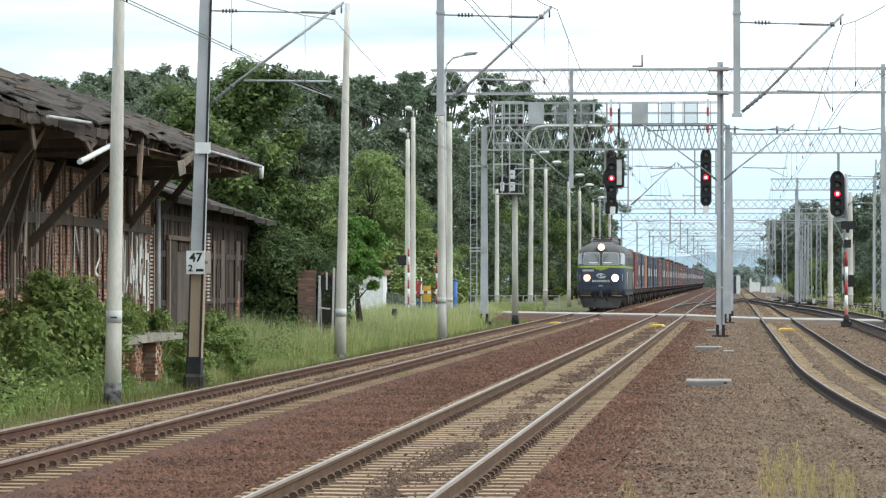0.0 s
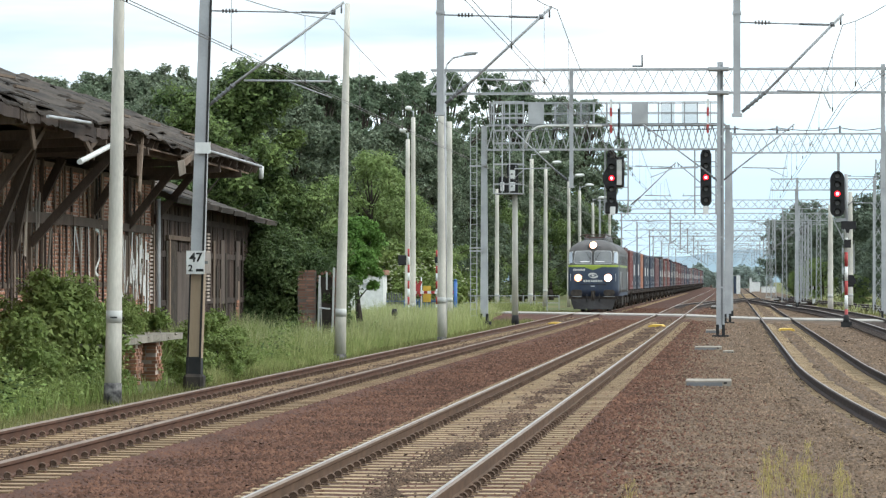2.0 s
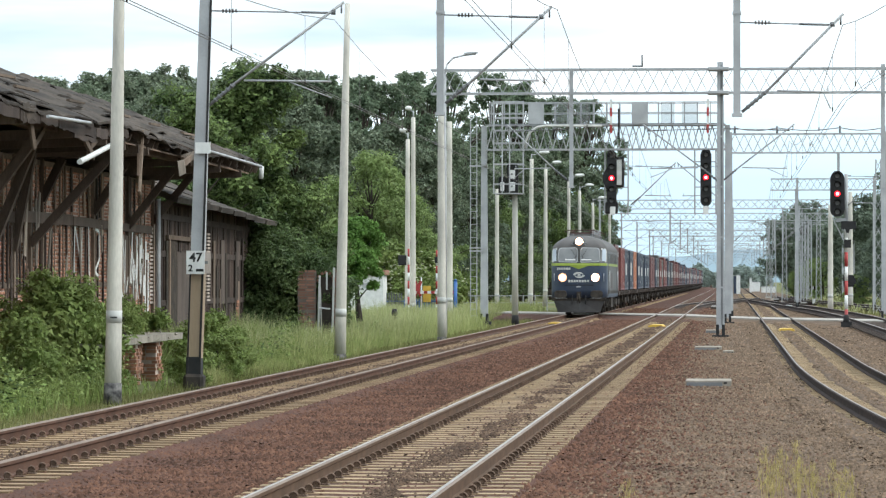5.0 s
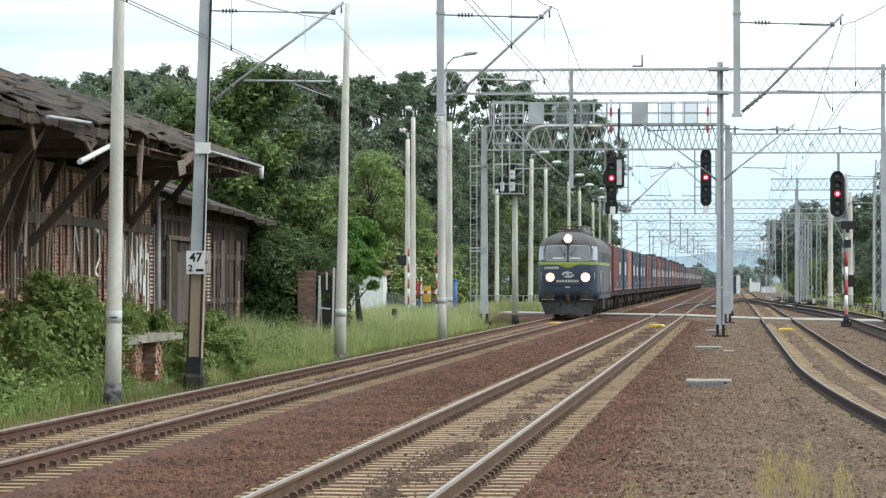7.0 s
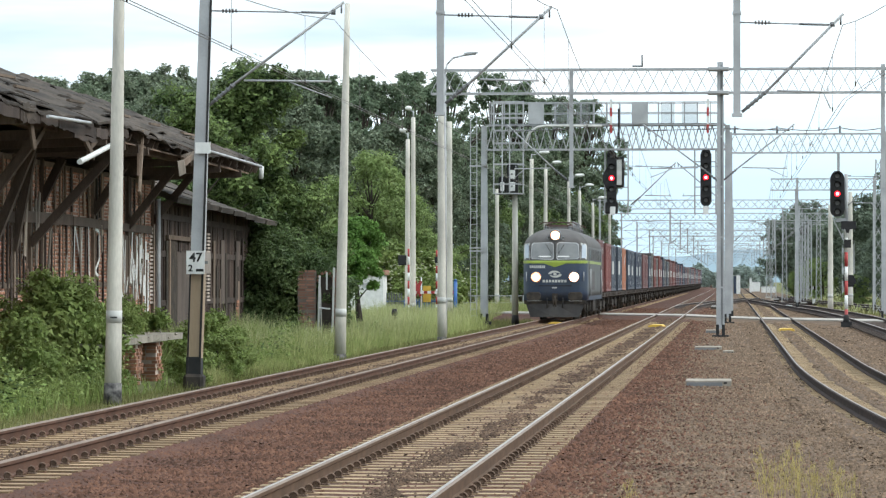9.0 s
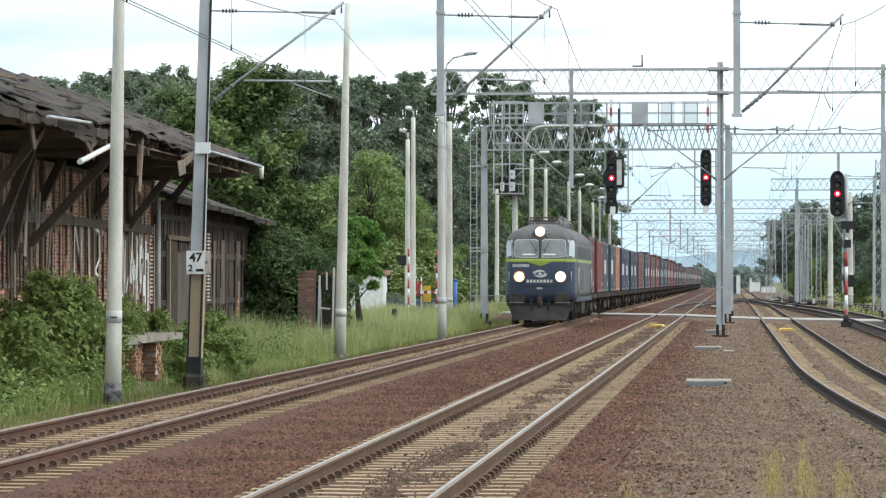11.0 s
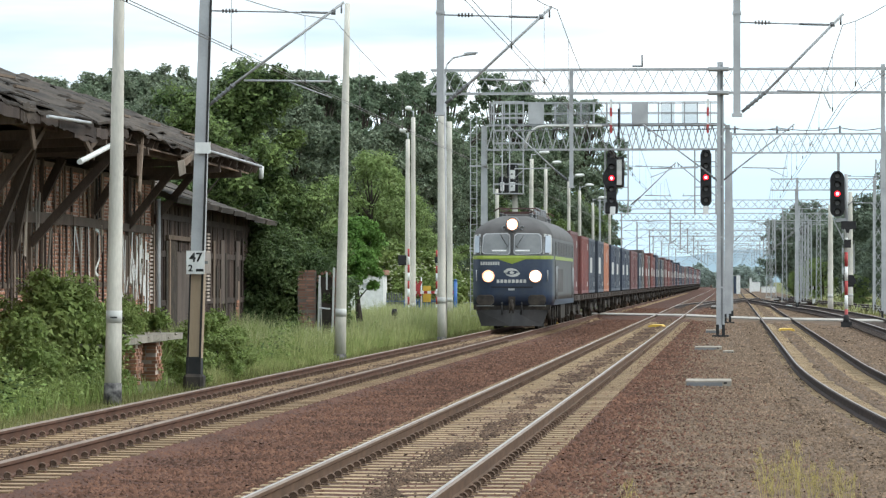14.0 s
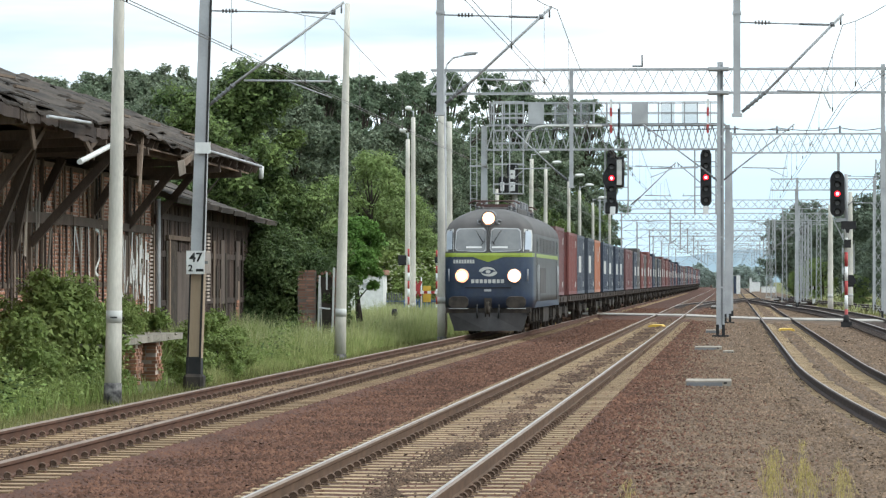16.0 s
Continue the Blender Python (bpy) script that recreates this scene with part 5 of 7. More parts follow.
# the few boards left above the upper rail, dark laths between them and the rail itself
b = -6.0
while b < 20.2:
    w = random.uniform(0.1, 0.24)
    if random.random() < 0.3:
        timber("upper_board", (0.05 + random.uniform(0, 0.02), b, 3.5 + random.uniform(-0.5, 0.3)), (0.05, b + random.uniform(-0.03, 0.03), 4.72), 0.03, w, None, M_PLANK if random.random() < 0.5 else M_TIMBER_DARK)
    b += w + random.uniform(0.05, 0.3)
for b0, b1 in ((-5.6, 1.1), (1.3, 8.2), (8.3, 14.6), (15.0, 20.4)):
    timber("upper_rail", (0.085, b0, 3.5 + random.uniform(-0.04, 0.04)), (0.085, b1, 3.5 + random.uniform(-0.04, 0.04)), 0.05, random.uniform(0.16, 0.24), None, M_BEAM)
# deep fascia boards still hanging along the near eaves, split and uneven
b = -13.8
while b < -2.6:
    l, top = random.uniform(1.2, 2.6), 5.13 + random.uniform(-0.03, 0.03)
    for z1, z0 in ((top, top - 0.2), (top - 0.21, top - random.uniform(0.26, 0.36))):
        if z1 < top and random.random() < 0.75:
            continue
        bm = bmesh.new()
        n = 6
        low_edge = [(b + l * k / n, z0 + random.uniform(-0.025, 0.025)) for k in range(n + 1)]
        prism(bm, low_edge + [(b + l, z1), (b, z1 + random.uniform(-0.02, 0.01))], "x", 2.44, 2.475)
        part("fascia_board", bm, M_TIMBER_DARK, shed)
    b += l + random.uniform(0.0, 0.12)
# big door at the far end of the main wall
door = new("door")
door.parent = shed
tagged(door, "dark plank door")
for k in range(7):
    bm = bmesh.new()
    box(bm, 0.02, 0.06 + 0.008 * (k % 2), 14.9 + k * 0.27, 15.16 + k * 0.27, 0.6, 3.3)
    part("plank", bm, M_TIMBER, door)
# down pipe
bm = bmesh.new()
tube(bm, (0.22, B1 - 0.5, 0.3), (0.22, B1 - 0.5, 4.3), 0.06, n=8)
part("down_pipe", bm, M_STEEL, shed, "grey down pipe")

# canopy: brackets, eaves beam, rafters and a patched felt roof
for b, z0, a1, z1 in ((-11.0, 2.9, 1.5, 4.9), (-5.0, 2.8, 1.6, 4.85), (-1.2, 2.8, 0.9, 4.9), (1.2, 2.8, 0.45, 4.86), (3.1, 2.95, 1.78, 4.83), (4.5, 3.9, 0.5, 4.8),
                      (11.3, 3.75, 0.85, 4.95), (16.6, 3.5, 1.2, 4.95), (20.9, 3.7, 1.1, 4.95)):
    timber("bracket", (0.05, b, z0), (a1, b, z1), 0.2, 0.17, None, M_BEAM)
    timber("tie_beam", (-0.2, b, 4.86), (2.35, b, 4.95), 0.16, 0.18, None, M_BEAM)
    timber("pilaster", (0.03, b, 0), (0.03, b, 4.8), 0.12, 0.2)
for b0, b1 in zip((-14, -7, 0, 8, 16), (-7.02, -0.02, 7.98, 15.98, 23.2)):
    timber("eaves_beam", (1.95, b0, 5.08 + random.uniform(-0.04, 0.02)), (1.95, b1, 5.08 + random.uniform(-0.06, 0.02)), 0.2, 0.22, None, M_BEAM)
b = -14.0
while b < 23.2:
    timber("rafter", (2.42 + random.uniform(-0.15, 0.05), b, 5.12 + random.uniform(-0.04, 0.04)), (-1.4, b, 6.72), 0.11, 0.15, None, M_BEAM)
    b += 0.95


def roof_z(a):
    return 5.27 + (2.3 - a) * 0.42


# a worn felt covering, sagging, ragged at the eaves and holed in places
def roof_cover():
    bm = bmesh.new()
    na, step = 13, 0.3
    nb = int((23.2 + 14.0) / step)
    top, low = {}, {}
    for i in range(na + 1):
        for j in range(nb + 1):
            b = -14.0 + j * step
            ragged = 0.06 * noise.noise((b * 0.9, 3.1, 0)) + 0.04 * noise.noise((b * 3.1, 5.1, 0))
            a = -1.45 + (3.95 + ragged) * i / na
            sag = -0.10 * math.sin((b + 14) * 0.33) * (i / na)
            z = roof_z(a) + 0.05 + sag + 0.08 * noise.noise((a * 1.3, b * 0.8, 1)) + 0.1 * noise.noise((0.3, b * 0.25, 2)) + 0.05 * noise.noise((a * 4, b * 3, 4)) + random.uniform(-0.012, 0.012)
            top[i, j] = bm.verts.new((a, b, z))
            low[i, j] = bm.verts.new((a, b, z - 0.05))
    keep = {}
    for i in range(na):
        for j in range(nb):
            b = -14.0 + j * step
            hole = noise.noise((i * 0.45, b * 0.7, 9)) > 0.36 and i > 8 and b < 5
            keep[i, j] = not hole
    for (i, j), ok in keep.items():
        if not ok:
            continue
        q = [(i, j), (i + 1, j), (i + 1, j + 1), (i, j + 1)]
        bm.faces.new([top[k] for k in q])
        bm.faces.new([low[k] for k in q[::-1]])
        for e in range(4):
            c, d = q[e], q[(e + 1) % 4]
            side = {0: (i, j - 1), 1: (i + 1, j), 2: (i, j + 1), 3: (i - 1, j)}[e]
            if not keep.get(side, False):
                bm.faces.new((top[c], low[c], low[d], top[d]))
    for v in [v for v in bm.verts if not v.link_faces]:
        bm.verts.remove(v)
    part("roof_covering", bm, M_ROOF, shed, "mossy torn roofing felt")


roof_cover()
def roof_course(a, b0, b1, lift, wide):
    """A length of felt along the eaves, lapped over the one below, with a ragged lower edge."""
    bm = bmesh.new()
    n = max(3, round((b1 - b0) / 0.28))
    rows = []
    for j in range(n + 1):
        b = b0 + (b1 - b0) * j / n
        low = a + wide + 0.1 * noise.noise((b * 0.5, a * 5, 2)) + random.uniform(-0.02, 0.02)
        base = 0.05 + lift + 0.09 * noise.noise((a * 1.3, b * 0.8, 1)) + 0.1 * noise.noise((0.3, b * 0.25, 2)) - 0.10 * math.sin((b + 14) * 0.33) * (a + 1.4) / 3.9
        curl = random.uniform(0.0, 0.012) + max(0.0, 0.14 * noise.noise((b * 0.35, a * 3, 8)) - 0.03)
        rows.append([(a, b, roof_z(a) + base), (low, b, roof_z(low) + base + curl), (low, b, roof_z(low) + base + curl - 0.03), (a, b, roof_z(a) + base - 0.03)])
    loops = [[bm.verts.new(p) for p in r] for r in rows]
    for p, q in zip(loops, loops[1:]):
        for i in range(4):
            bm.faces.new((p[i], p[(i + 1) % 4], q[(i + 1) % 4], q[i]))
    bm.faces.new(loops[0][::-1]), bm.faces.new(loops[-1])
    part("roof_felt", bm, M_ROOF, shed)


for row in range(7):
    a = -1.45 + row * 0.55
    b = -14.0 + random.uniform(0, 2)
    while b < 22.6:
        l = random.uniform(4.0, 9.0)
        if random.random() > (0.25 if row > 5 and b < 4 else 0.06):
            roof_course(a, b, min(23.2, b + l), 0.02 + 0.012 * random.random(), 0.6 + random.uniform(0, 0.12))
        b += l + random.uniform(-0.3, 0.15)
bm = bmesh.new()
prism(bm, [(-1.35, 6.75), (-7.6, 5.2), (-7.6, 5.1), (-1.4, 6.6)], "y", B0, 23.2)
part("rear_roof", bm, M_ROOF, shed)
bm = bmesh.new()
prism(bm, [(-7.4, 4.7), (0.0, 4.7), (0.0, 6.0), (-1.35, 6.6), (-7.4, 5.1)], "y", B1 - 0.2, B1)
part("gable", bm, M_TIMBER, shed, "dark boarded gable")
bm = bmesh.new()
prism(bm, [(2.3, 5.0), (2.3, 5.03), (-0.2, 6.08), (-0.2, 6.05)], "y", B0, 23.0)
part("soffit", bm, M_PLANK, shed, "dark boarded soffit")
# hip strip and boards hanging at the far corner
timber("barge_board", (2.5, 23.3, 5.15), (-1.4, 23.3, 6.75), 0.08, 0.25)
for b0, b1, z0, z1, a0, a1 in ((-9.4, -4.7, 5.06, 5.15, 2.62, 2.6), (10.6, 22.9, 5.24, 5.2, 2.62, 2.65)):
    bm = bmesh.new()
    tube(bm, (a0, b0, z0), (a1, b1, z1), 0.032, n=10)
    part("gutter", bm, M_STEEL, shed, "grey zinc gutter")
bm = bmesh.new()
tube(bm, (2.5, -5.3, 4.4), (2.45, -1.3, 4.85), 0.052, n=12)
part("broken_gutter", bm, M_WHITE, shed, "broken pale gutter hanging down")
bm = bmesh.new()
tube(bm, (2.65, 22.9, 5.2), (2.63, 22.95, 4.88), 0.06, n=8)
part("gutter_spout", bm, M_WHITE, shed, "pale gutter spout")
# broken lengths of eaves hanging down where the edge has rotted away
for i in range(13):
    b = random.choice((-11.5, -9, -5.5, -4.0, -2.6, -1.8, -0.8, 0.6, 1.8)) + random.uniform(-0.5, 0.5)
    w, drop = random.uniform(0.5, 1.6), random.uniform(0.1, 0.42)
    bm = bmesh.new()
    n = 5
    top_edge = [(b + w * j / n, 5.22 + random.uniform(-0.03, 0.06)) for j in range(n + 1)]
    low_edge = [(b + w * j / n + random.uniform(-0.06, 0.06), 5.16 - drop * random.uniform(0.2, 1.0)) for j in range(n + 1)]
    a = random.uniform(2.05, 2.45)
    prism(bm, top_edge + low_edge[::-1], "x", a, a + 0.035)
    part("torn_board", bm, M_ROOF if i % 2 else M_BEAM, shed)
for b, z0, b2, z1, a in ((-4.6, 5.0, -3.4, 4.55, 2.4), (-3.2, 4.75, -1.6, 5.15, 2.35), (-2.0, 5.2, -2.9, 4.5, 2.2), (3.2, 5.3, 2.4, 4.0, 2.42), (3.4, 5.1, 3.0, 4.35, 2.3), (8.2, 4.72, 10.6, 5.12, 2.5),
                         (-7.4, 4.6, -6.6, 4.95, 2.0), (-9.6, 4.95, -9.5, 4.5, 2.35)):
    timber("hanging_lath", (a, b, z0), (a + 0.05, b2, z1), 0.05, random.uniform(0.08, 0.16))
# a torn flap of felt that folds down at the eaves
bm = bmesh.new()
flap = [[bm.verts.new((2.48 + 0.1 * math.sin(k * 1.3) + e, 8.0 + 0.34 * k, 5.2 - 0.1 * (7 - k) * 0.5 - d * (0.34 - 0.03 * k))) for k in range(8)] for d, e in ((0, 0), (1, 0.05))]
for k in range(7):
    bm.faces.new((flap[0][k], flap[0][k + 1], flap[1][k + 1], flap[1][k]))
bmesh.ops.solidify(bm, geom=bm.faces[:], thickness=0.03)
part("roof_flap", bm, M_GREYWOOD, shed, "torn grey flap of felt")
for i in range(9):
    b, a = random.uniform(-11, 21), random.uniform(0.2, 2.0)
    timber("roof_batten", (a, b, roof_z(a) + 0.16), (a + random.uniform(-0.1, 0.1), b + random.uniform(0.8, 2.4), roof_z(a) + 0.17), 0.07, 0.05)

# lower wing beyond the shed
for z in (0.4, 1.6, 2.9, 3.9):
    timber("wing_rail", (-0.02, B1, z), (-0.02, B1 + 21.5, z - 0.1 * (z > 3)), 0.16, 0.16, None, M_TIMBER_DARK)
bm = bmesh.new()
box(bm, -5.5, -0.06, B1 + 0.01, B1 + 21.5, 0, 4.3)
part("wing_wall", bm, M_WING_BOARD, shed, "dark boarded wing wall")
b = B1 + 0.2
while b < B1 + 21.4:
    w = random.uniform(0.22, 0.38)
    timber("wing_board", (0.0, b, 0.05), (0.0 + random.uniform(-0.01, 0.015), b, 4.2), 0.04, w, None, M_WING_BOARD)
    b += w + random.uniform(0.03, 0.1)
for b in (B1 + 13.6, B1 + 17.3):
    bm = bmesh.new()
    box(bm, 0.03, 0.07, b, b + 0.9, 1.5, 3.4)
    part("pale_plank", bm, M_FADED_BOARD, shed, "weathered brown plank")
    for k in range(9):
        if k < 4 or b > B1 + 16:
            bm = bmesh.new()
            box(bm, 0.03, 0.08 + random.uniform(-0.01, 0.01), b + random.uniform(-0.08, 0.08), b + 0.6, 0.7 + k * 0.1, 0.78 + k * 0.1)
            part("pier_brick", bm, M_BRICK, shed, "red brick of a pier")
bm = bmesh.new()
box(bm, 0.045, 0.075, B1 + 4.1, B1 + 6.9, 0.55, 2.95)
part("door_panel", bm, M_FADED_BOARD, shed, "greyed boarded door panel")
bm = bmesh.new()
box(bm, 0.03, 0.08, B1 + 2.0, B1 + 4.0, 0.5, 3.25)
part("wing_door", bm, M_BARK, shed, "weathered brown door")
timber("lintel", (0.06, B1 + 2.2, 3.35), (0.06, B1 + 7.0, 3.33), 0.1, 0.12, None, M_TIMBER)
timber("door_post", (0.06, B1 + 2.5, 0.6), (0.06, B1 + 2.5, 3.3), 0.1, 0.25, None, M_PLANK)
for b in (B1 - 1.0, B1 + 7.1, B1 + 10.4):
    for k in range(20):
        bm = bmesh.new()
        box(bm, 0.03, 0.075, b + random.uniform(-0.1, 0.1), b + 0.55 + random.uniform(-0.1, 0.15), 1.6 + k * 0.1, 1.655 + k * 0.1)
        part("toothing_brick", bm, M_MORTAR, shed, "pale brick of a broken wall edge")
for k in range(14):
    b = B1 + random.uniform(0.5, 21)
    z = random.uniform(0.1, 1.4)
    timber("loose_board", (0.05, b, z), (0.06, b + random.uniform(-0.15, 0.15), z + random.uniform(1.2, 2.2)), 0.03, random.uniform(0.2, 0.45), None, random.choice((M_BARK, M_TIMBER_DARK, M_TIMBER)))
for k in range(8):
    bm = bmesh.new()
    b0 = B1 - 0.4 + k * 2.8
    zt = 4.35 - 0.014 * (b0 - B1)
    zt += random.uniform(-0.02, 0.02)
    e = random.uniform(-0.06, 0.06)
    prism(bm, [(0.75 + e, zt - 0.14), (0.78 + e, zt), (-0.8, zt + 0.5 + random.uniform(-0.06, 0.1)), (-2.6, zt + 1.25), (-2.6, zt + 1.05)], "y", b0, b0 + 2.78 + random.uniform(-0.02, 0.15))
    part("wing_roof_strip", bm, M_ROOF, shed)

# loading dock
dock = thing("loading_dock", "crumbling concrete loading dock on brick piers", "loading dock", at=SHED)
bm = bmesh.new()
edge = [(2.45 - max(0.0, 0.16 * noise.noise((0.4 * k, 3.0, 0))) - random.uniform(0, 0.03), -2.2 + 0.3 * k) for k in range(39)]
prism(bm, [(0.2, -2.2)] + edge + [(0.2, 9.2)], "z", 0.88, 1.02)
part("dock_slab", bm, M_LID, dock, "crumbling grey concrete slab")
# pale broken lumps along its edge and rubble lying on it
for k in range(26):
    b, r = random.uniform(-2.1, 9.1), random.uniform(0.04, 0.1)
    bm = bmesh.new()
    bmesh.ops.create_icosphere(bm, subdivisions=1, radius=1, matrix=Matrix.Translation((random.uniform(2.28, 2.42) if k % 3 else random.uniform(0.8, 2.2), b, (0.93 if k % 2 else 1.0) if k % 3 else 1.03)) @ Matrix.Diagonal((r * 0.6, r * 1.5, r * 0.35, 1)))
    for v in bm.verts:
        v.co += Vector((random.uniform(-0.02, 0.02), random.uniform(-0.02, 0.02), random.uniform(-0.012, 0.012)))
    part("broken_lump", bm, M_LID, dock)
for b in (-1.8, 0.6, 3.0, 6.0):
    bm = bmesh.new()
    box(bm, 1.62, 2.28, b + 0.02, b + 0.88, 0, 0.895)
    core = part("pier_core", bm, M_MORTAR, dock)
    for r in range(11):
        for c in range(3):
            if random.random() < 0.08:
                continue
            bm = bmesh.new()
            j, w = random.uniform(-0.03, 0.035), random.uniform(-0.02, 0.015)
            box(bm, 1.6 + c * 0.235 + 0.02 * (r % 2) + w, 1.6 + c * 0.235 + 0.22 + w, b - 0.01 + j, b + 0.1 + j, 0.005 + r * 0.077, 0.07 + r * 0.077)
            part("brick", bm, M_BRICK, core)
        for c in range(4):
            if random.random() < 0.08:
                continue
            bm = bmesh.new()
            box(bm, 2.2, 2.3 + random.uniform(-0.03, 0.03), b + c * 0.235, b + c * 0.235 + 0.22, 0.005 + r * 0.077, 0.07 + r * 0.077)
            part("brick", bm, M_BRICK, core)

# brick infill: the nearest courses singly, the rest joined
bm = bmesh.new()
box(bm, -0.05, 0.0, 0, 0.235, 0, 0.06)
BRICK = mesh_of(bm, "brick", M_BRICK)
BRICK_RED = BRICK.copy()
BRICK_RED.materials[0] = M_BRICK_RED
single, many = [], []
for r in range(55):
    z = 0.06 + r * 0.084
    b = B0 + (0.12 if r % 2 else 0.0)
    while b < B1 - 0.25:
        if random.random() > 0.03:
            (single if 8.0 < b < 10.6 and 26 <= r < 52 else many).append((0.016 + random.uniform(-0.004, 0.004), b, z))
        b += 0.25
for p in single[:300]:
    share("brick", BRICK, shed, Matrix.Translation(p))
many += single[300:]
cube = [(-0.05, 0, 0), (0, 0, 0), (0, 0.235, 0), (-0.05, 0.235, 0), (-0.05, 0, 0.06), (0, 0, 0.06), (0, 0.235, 0.06), (-0.05, 0.235, 0.06)]
quads = [(4, 5, 6, 7), (0, 1, 5, 4), (1, 2, 6, 5), (2, 3, 7, 6), (0, 3, 2, 1)]
o = new("bricks", scatter("bricks", cube, quads, many, M_BRICK))
o.parent = shed
tagged(o, kind="stuff")

# ruined brick wall with white posts beyond the shed
ruin = thing("ruined_wall", "ruined brick wall with white doorposts among bushes", "ruined wall", at=pose(-12.98, 113, -0.42, 0, 0, 2))
bm = bmesh.new()
box(bm, -0.62, -0.05, 0.0, 0.4, 0, 2.5)
part("wall", bm, M_MORTAR_DARK, ruin)
bm = bmesh.new()
box(bm, 0.03, 0.5, 0.12, 0.4, 0, 2.3)
part("doorway_board", bm, M_BARK, ruin, "dark boarded doorway")
bm = bmesh.new()
box(bm, 0.52, 0.78, 0.02, 0.38, 0, 2.55)
part("wall", bm, M_MORTAR_DARK, ruin)
for x, x2, z0, z1, w in ((0.02, 0.08, 0.1, 2.35, 0.075), (0.14, 0.1, 0.25, 2.0, 0.04), (0.47, 0.53, 0.3, 2.6, 0.075), (0.3, 0.3, 1.9, 2.45, 0.06), (-0.35, -0.2, 0.1, 0.7, 0.05)):
    timber("pale_post", (x, -0.06, z0), (x2, -0.06, z1), w * 0.8, w * 0.8, ruin, M_FADED)
timber("pale_cross_bar", (0.06, -0.09, 1.35), (0.4, -0.09, 1.3), 0.05, 0.04, ruin, M_WHITE)
for k in range(7):      # the arch over the doorway
    a = math.pi * k / 6
    timber("arch_brick", (0.27 + 0.2 * math.cos(a), -0.02, 2.2 + 0.2 * math.sin(a)), (0.27 + 0.29 * math.cos(a), -0.02, 2.2 + 0.29 * math.sin(a)), 0.09, 0.08, ruin, M_BRICK_RED)
for r in range(30):
    for x0, count in ((-0.62, 2), (0.53, 1)):
        for c in range(count):
            if random.random() > 0.08:
                share("brick", BRICK_RED, ruin, Matrix.Translation((x0 + c * 0.27 + (0.05 if r % 2 else 0.0), -0.012, 0.02 + r * 0.084)) @ pose(0, 0, 0, 0, 0, -90))

# ---- vegetation ----
LEAF, LEAF_F = [(-0.32, -0.5, 0), (0.38, -0.22, 0.05), (0.02, 0.58, 0.0)], [(0, 1, 2)]
DIAMOND, DIAMOND_F = [(0, -0.5, 0), (0.33, 0, 0.08), (0, 0.5, 0), (-0.33, 0, 0.08)], [(0, 1, 2, 3)]


def crown_points(rng, blobs, n):
    """Points in the outer parts of many overlapping clumps (x, y, z, r)."""
    blobs = np.asarray(blobs)
    pick = rng.choice(len(blobs), n, p=blobs[:, 3] ** 2 / (blobs[:, 3] ** 2).sum())
    d = rng.normal(size=(n, 3))
    d /= np.linalg.norm(d, axis=1)[:, None]
    r = blobs[pick, 3] * rng.uniform(0.15, 1.0, n) ** 0.5 * np.clip(rng.normal(1.0, 0.24, n), 0.5, 1.7)
    return blobs[pick, :3] + d * r[:, None] * (1, 1, 0.8), d


def leaf_turns(rng, out):
    """Leaves that face outwards and up from their clump, unevenly."""
    n = len(out)
    z = out * 0.75 + (0, 0, 0.55) + rng.normal(0, 0.5, (n, 3))
    z /= np.linalg.norm(z, axis=1)[:, None]
    x = np.cross(rng.normal(size=(n, 3)), z)
    x /= np.linalg.norm(x, axis=1)[:, None]
    return np.stack([x, np.cross(z, x), z], 2)


def tree_meshes(seed, h, rad, leaves, size, material, low=0.25, clumps=34, lean=0.0, spread=(0.18, 0.40), cone=False):
    """Trunk with limbs, and a crown of leaves in uneven clumps."""
    rng = np.random.default_rng(seed)
    blobs = []
    for i in range(clumps):
        f = rng.uniform(0, 1) ** 0.8
        z = h * (low + (0.93 - low) * f)
        prof = rad * (0.62 + 0.55 * math.sin(math.pi * min(1, 0.12 + 0.85 * f))) * (1 if f < 0.75 else 1 - (f - 0.75) * 2.4)
        if cone:
            prof = rad * (1.1 - 0.8 * f ** 1.3)
        a, q = rng.uniform(0, 2 * math.pi), rng.uniform(0.25, 1.0) ** 0.6
        blobs.append((prof * q * math.cos(a) + lean * z, prof * q * math.sin(a), z, rad * rng.uniform(*spread)))
    # small twigs of leaves between and beyond the clumps break up their outline
    for i in range(clumps * 3):
        b = blobs[rng.integers(clumps)]
        d = rng.normal(size=3)
        d *= b[3] * rng.uniform(0.7, 1.35) / np.linalg.norm(d)
        blobs.append((b[0] + d[0], b[1] + d[1], max(h * low * 0.6, b[2] + d[2] * 0.8), b[3] * rng.uniform(0.25, 0.6)))
    pts, out = crown_points(rng, blobs, leaves)
    crown = scatter("crown", LEAF, LEAF_F, pts, material, leaf_turns(rng, out), size * rng.uniform(0.55, 1.5, leaves))
    bm = bmesh.new()
    r = h * 0.017 + 0.05
    zs = [0, h * 0.12, h * 0.3, h * 0.55, h * 0.8]
    for i in range(4):
        tube(bm, (lean * zs[i] + 0.1 * math.sin(i + seed), 0, zs[i]), (lean * zs[i + 1] + 0.1 * math.sin(i + 1 + seed), 0, zs[i + 1]), r * (1.25 - i * 0.27), r * (1.25 - (i + 1) * 0.27), n=8)
    for b in blobs[:clumps:3]:
        zz = b[2] * 0.75
        tube(bm, (lean * zz, 0, zz), (b[0] * 0.8, b[1] * 0.8, b[2]), r * 0.26, r * 0.08, n=5)
    return mesh_of(bm, "trunk", M_BARK), crown


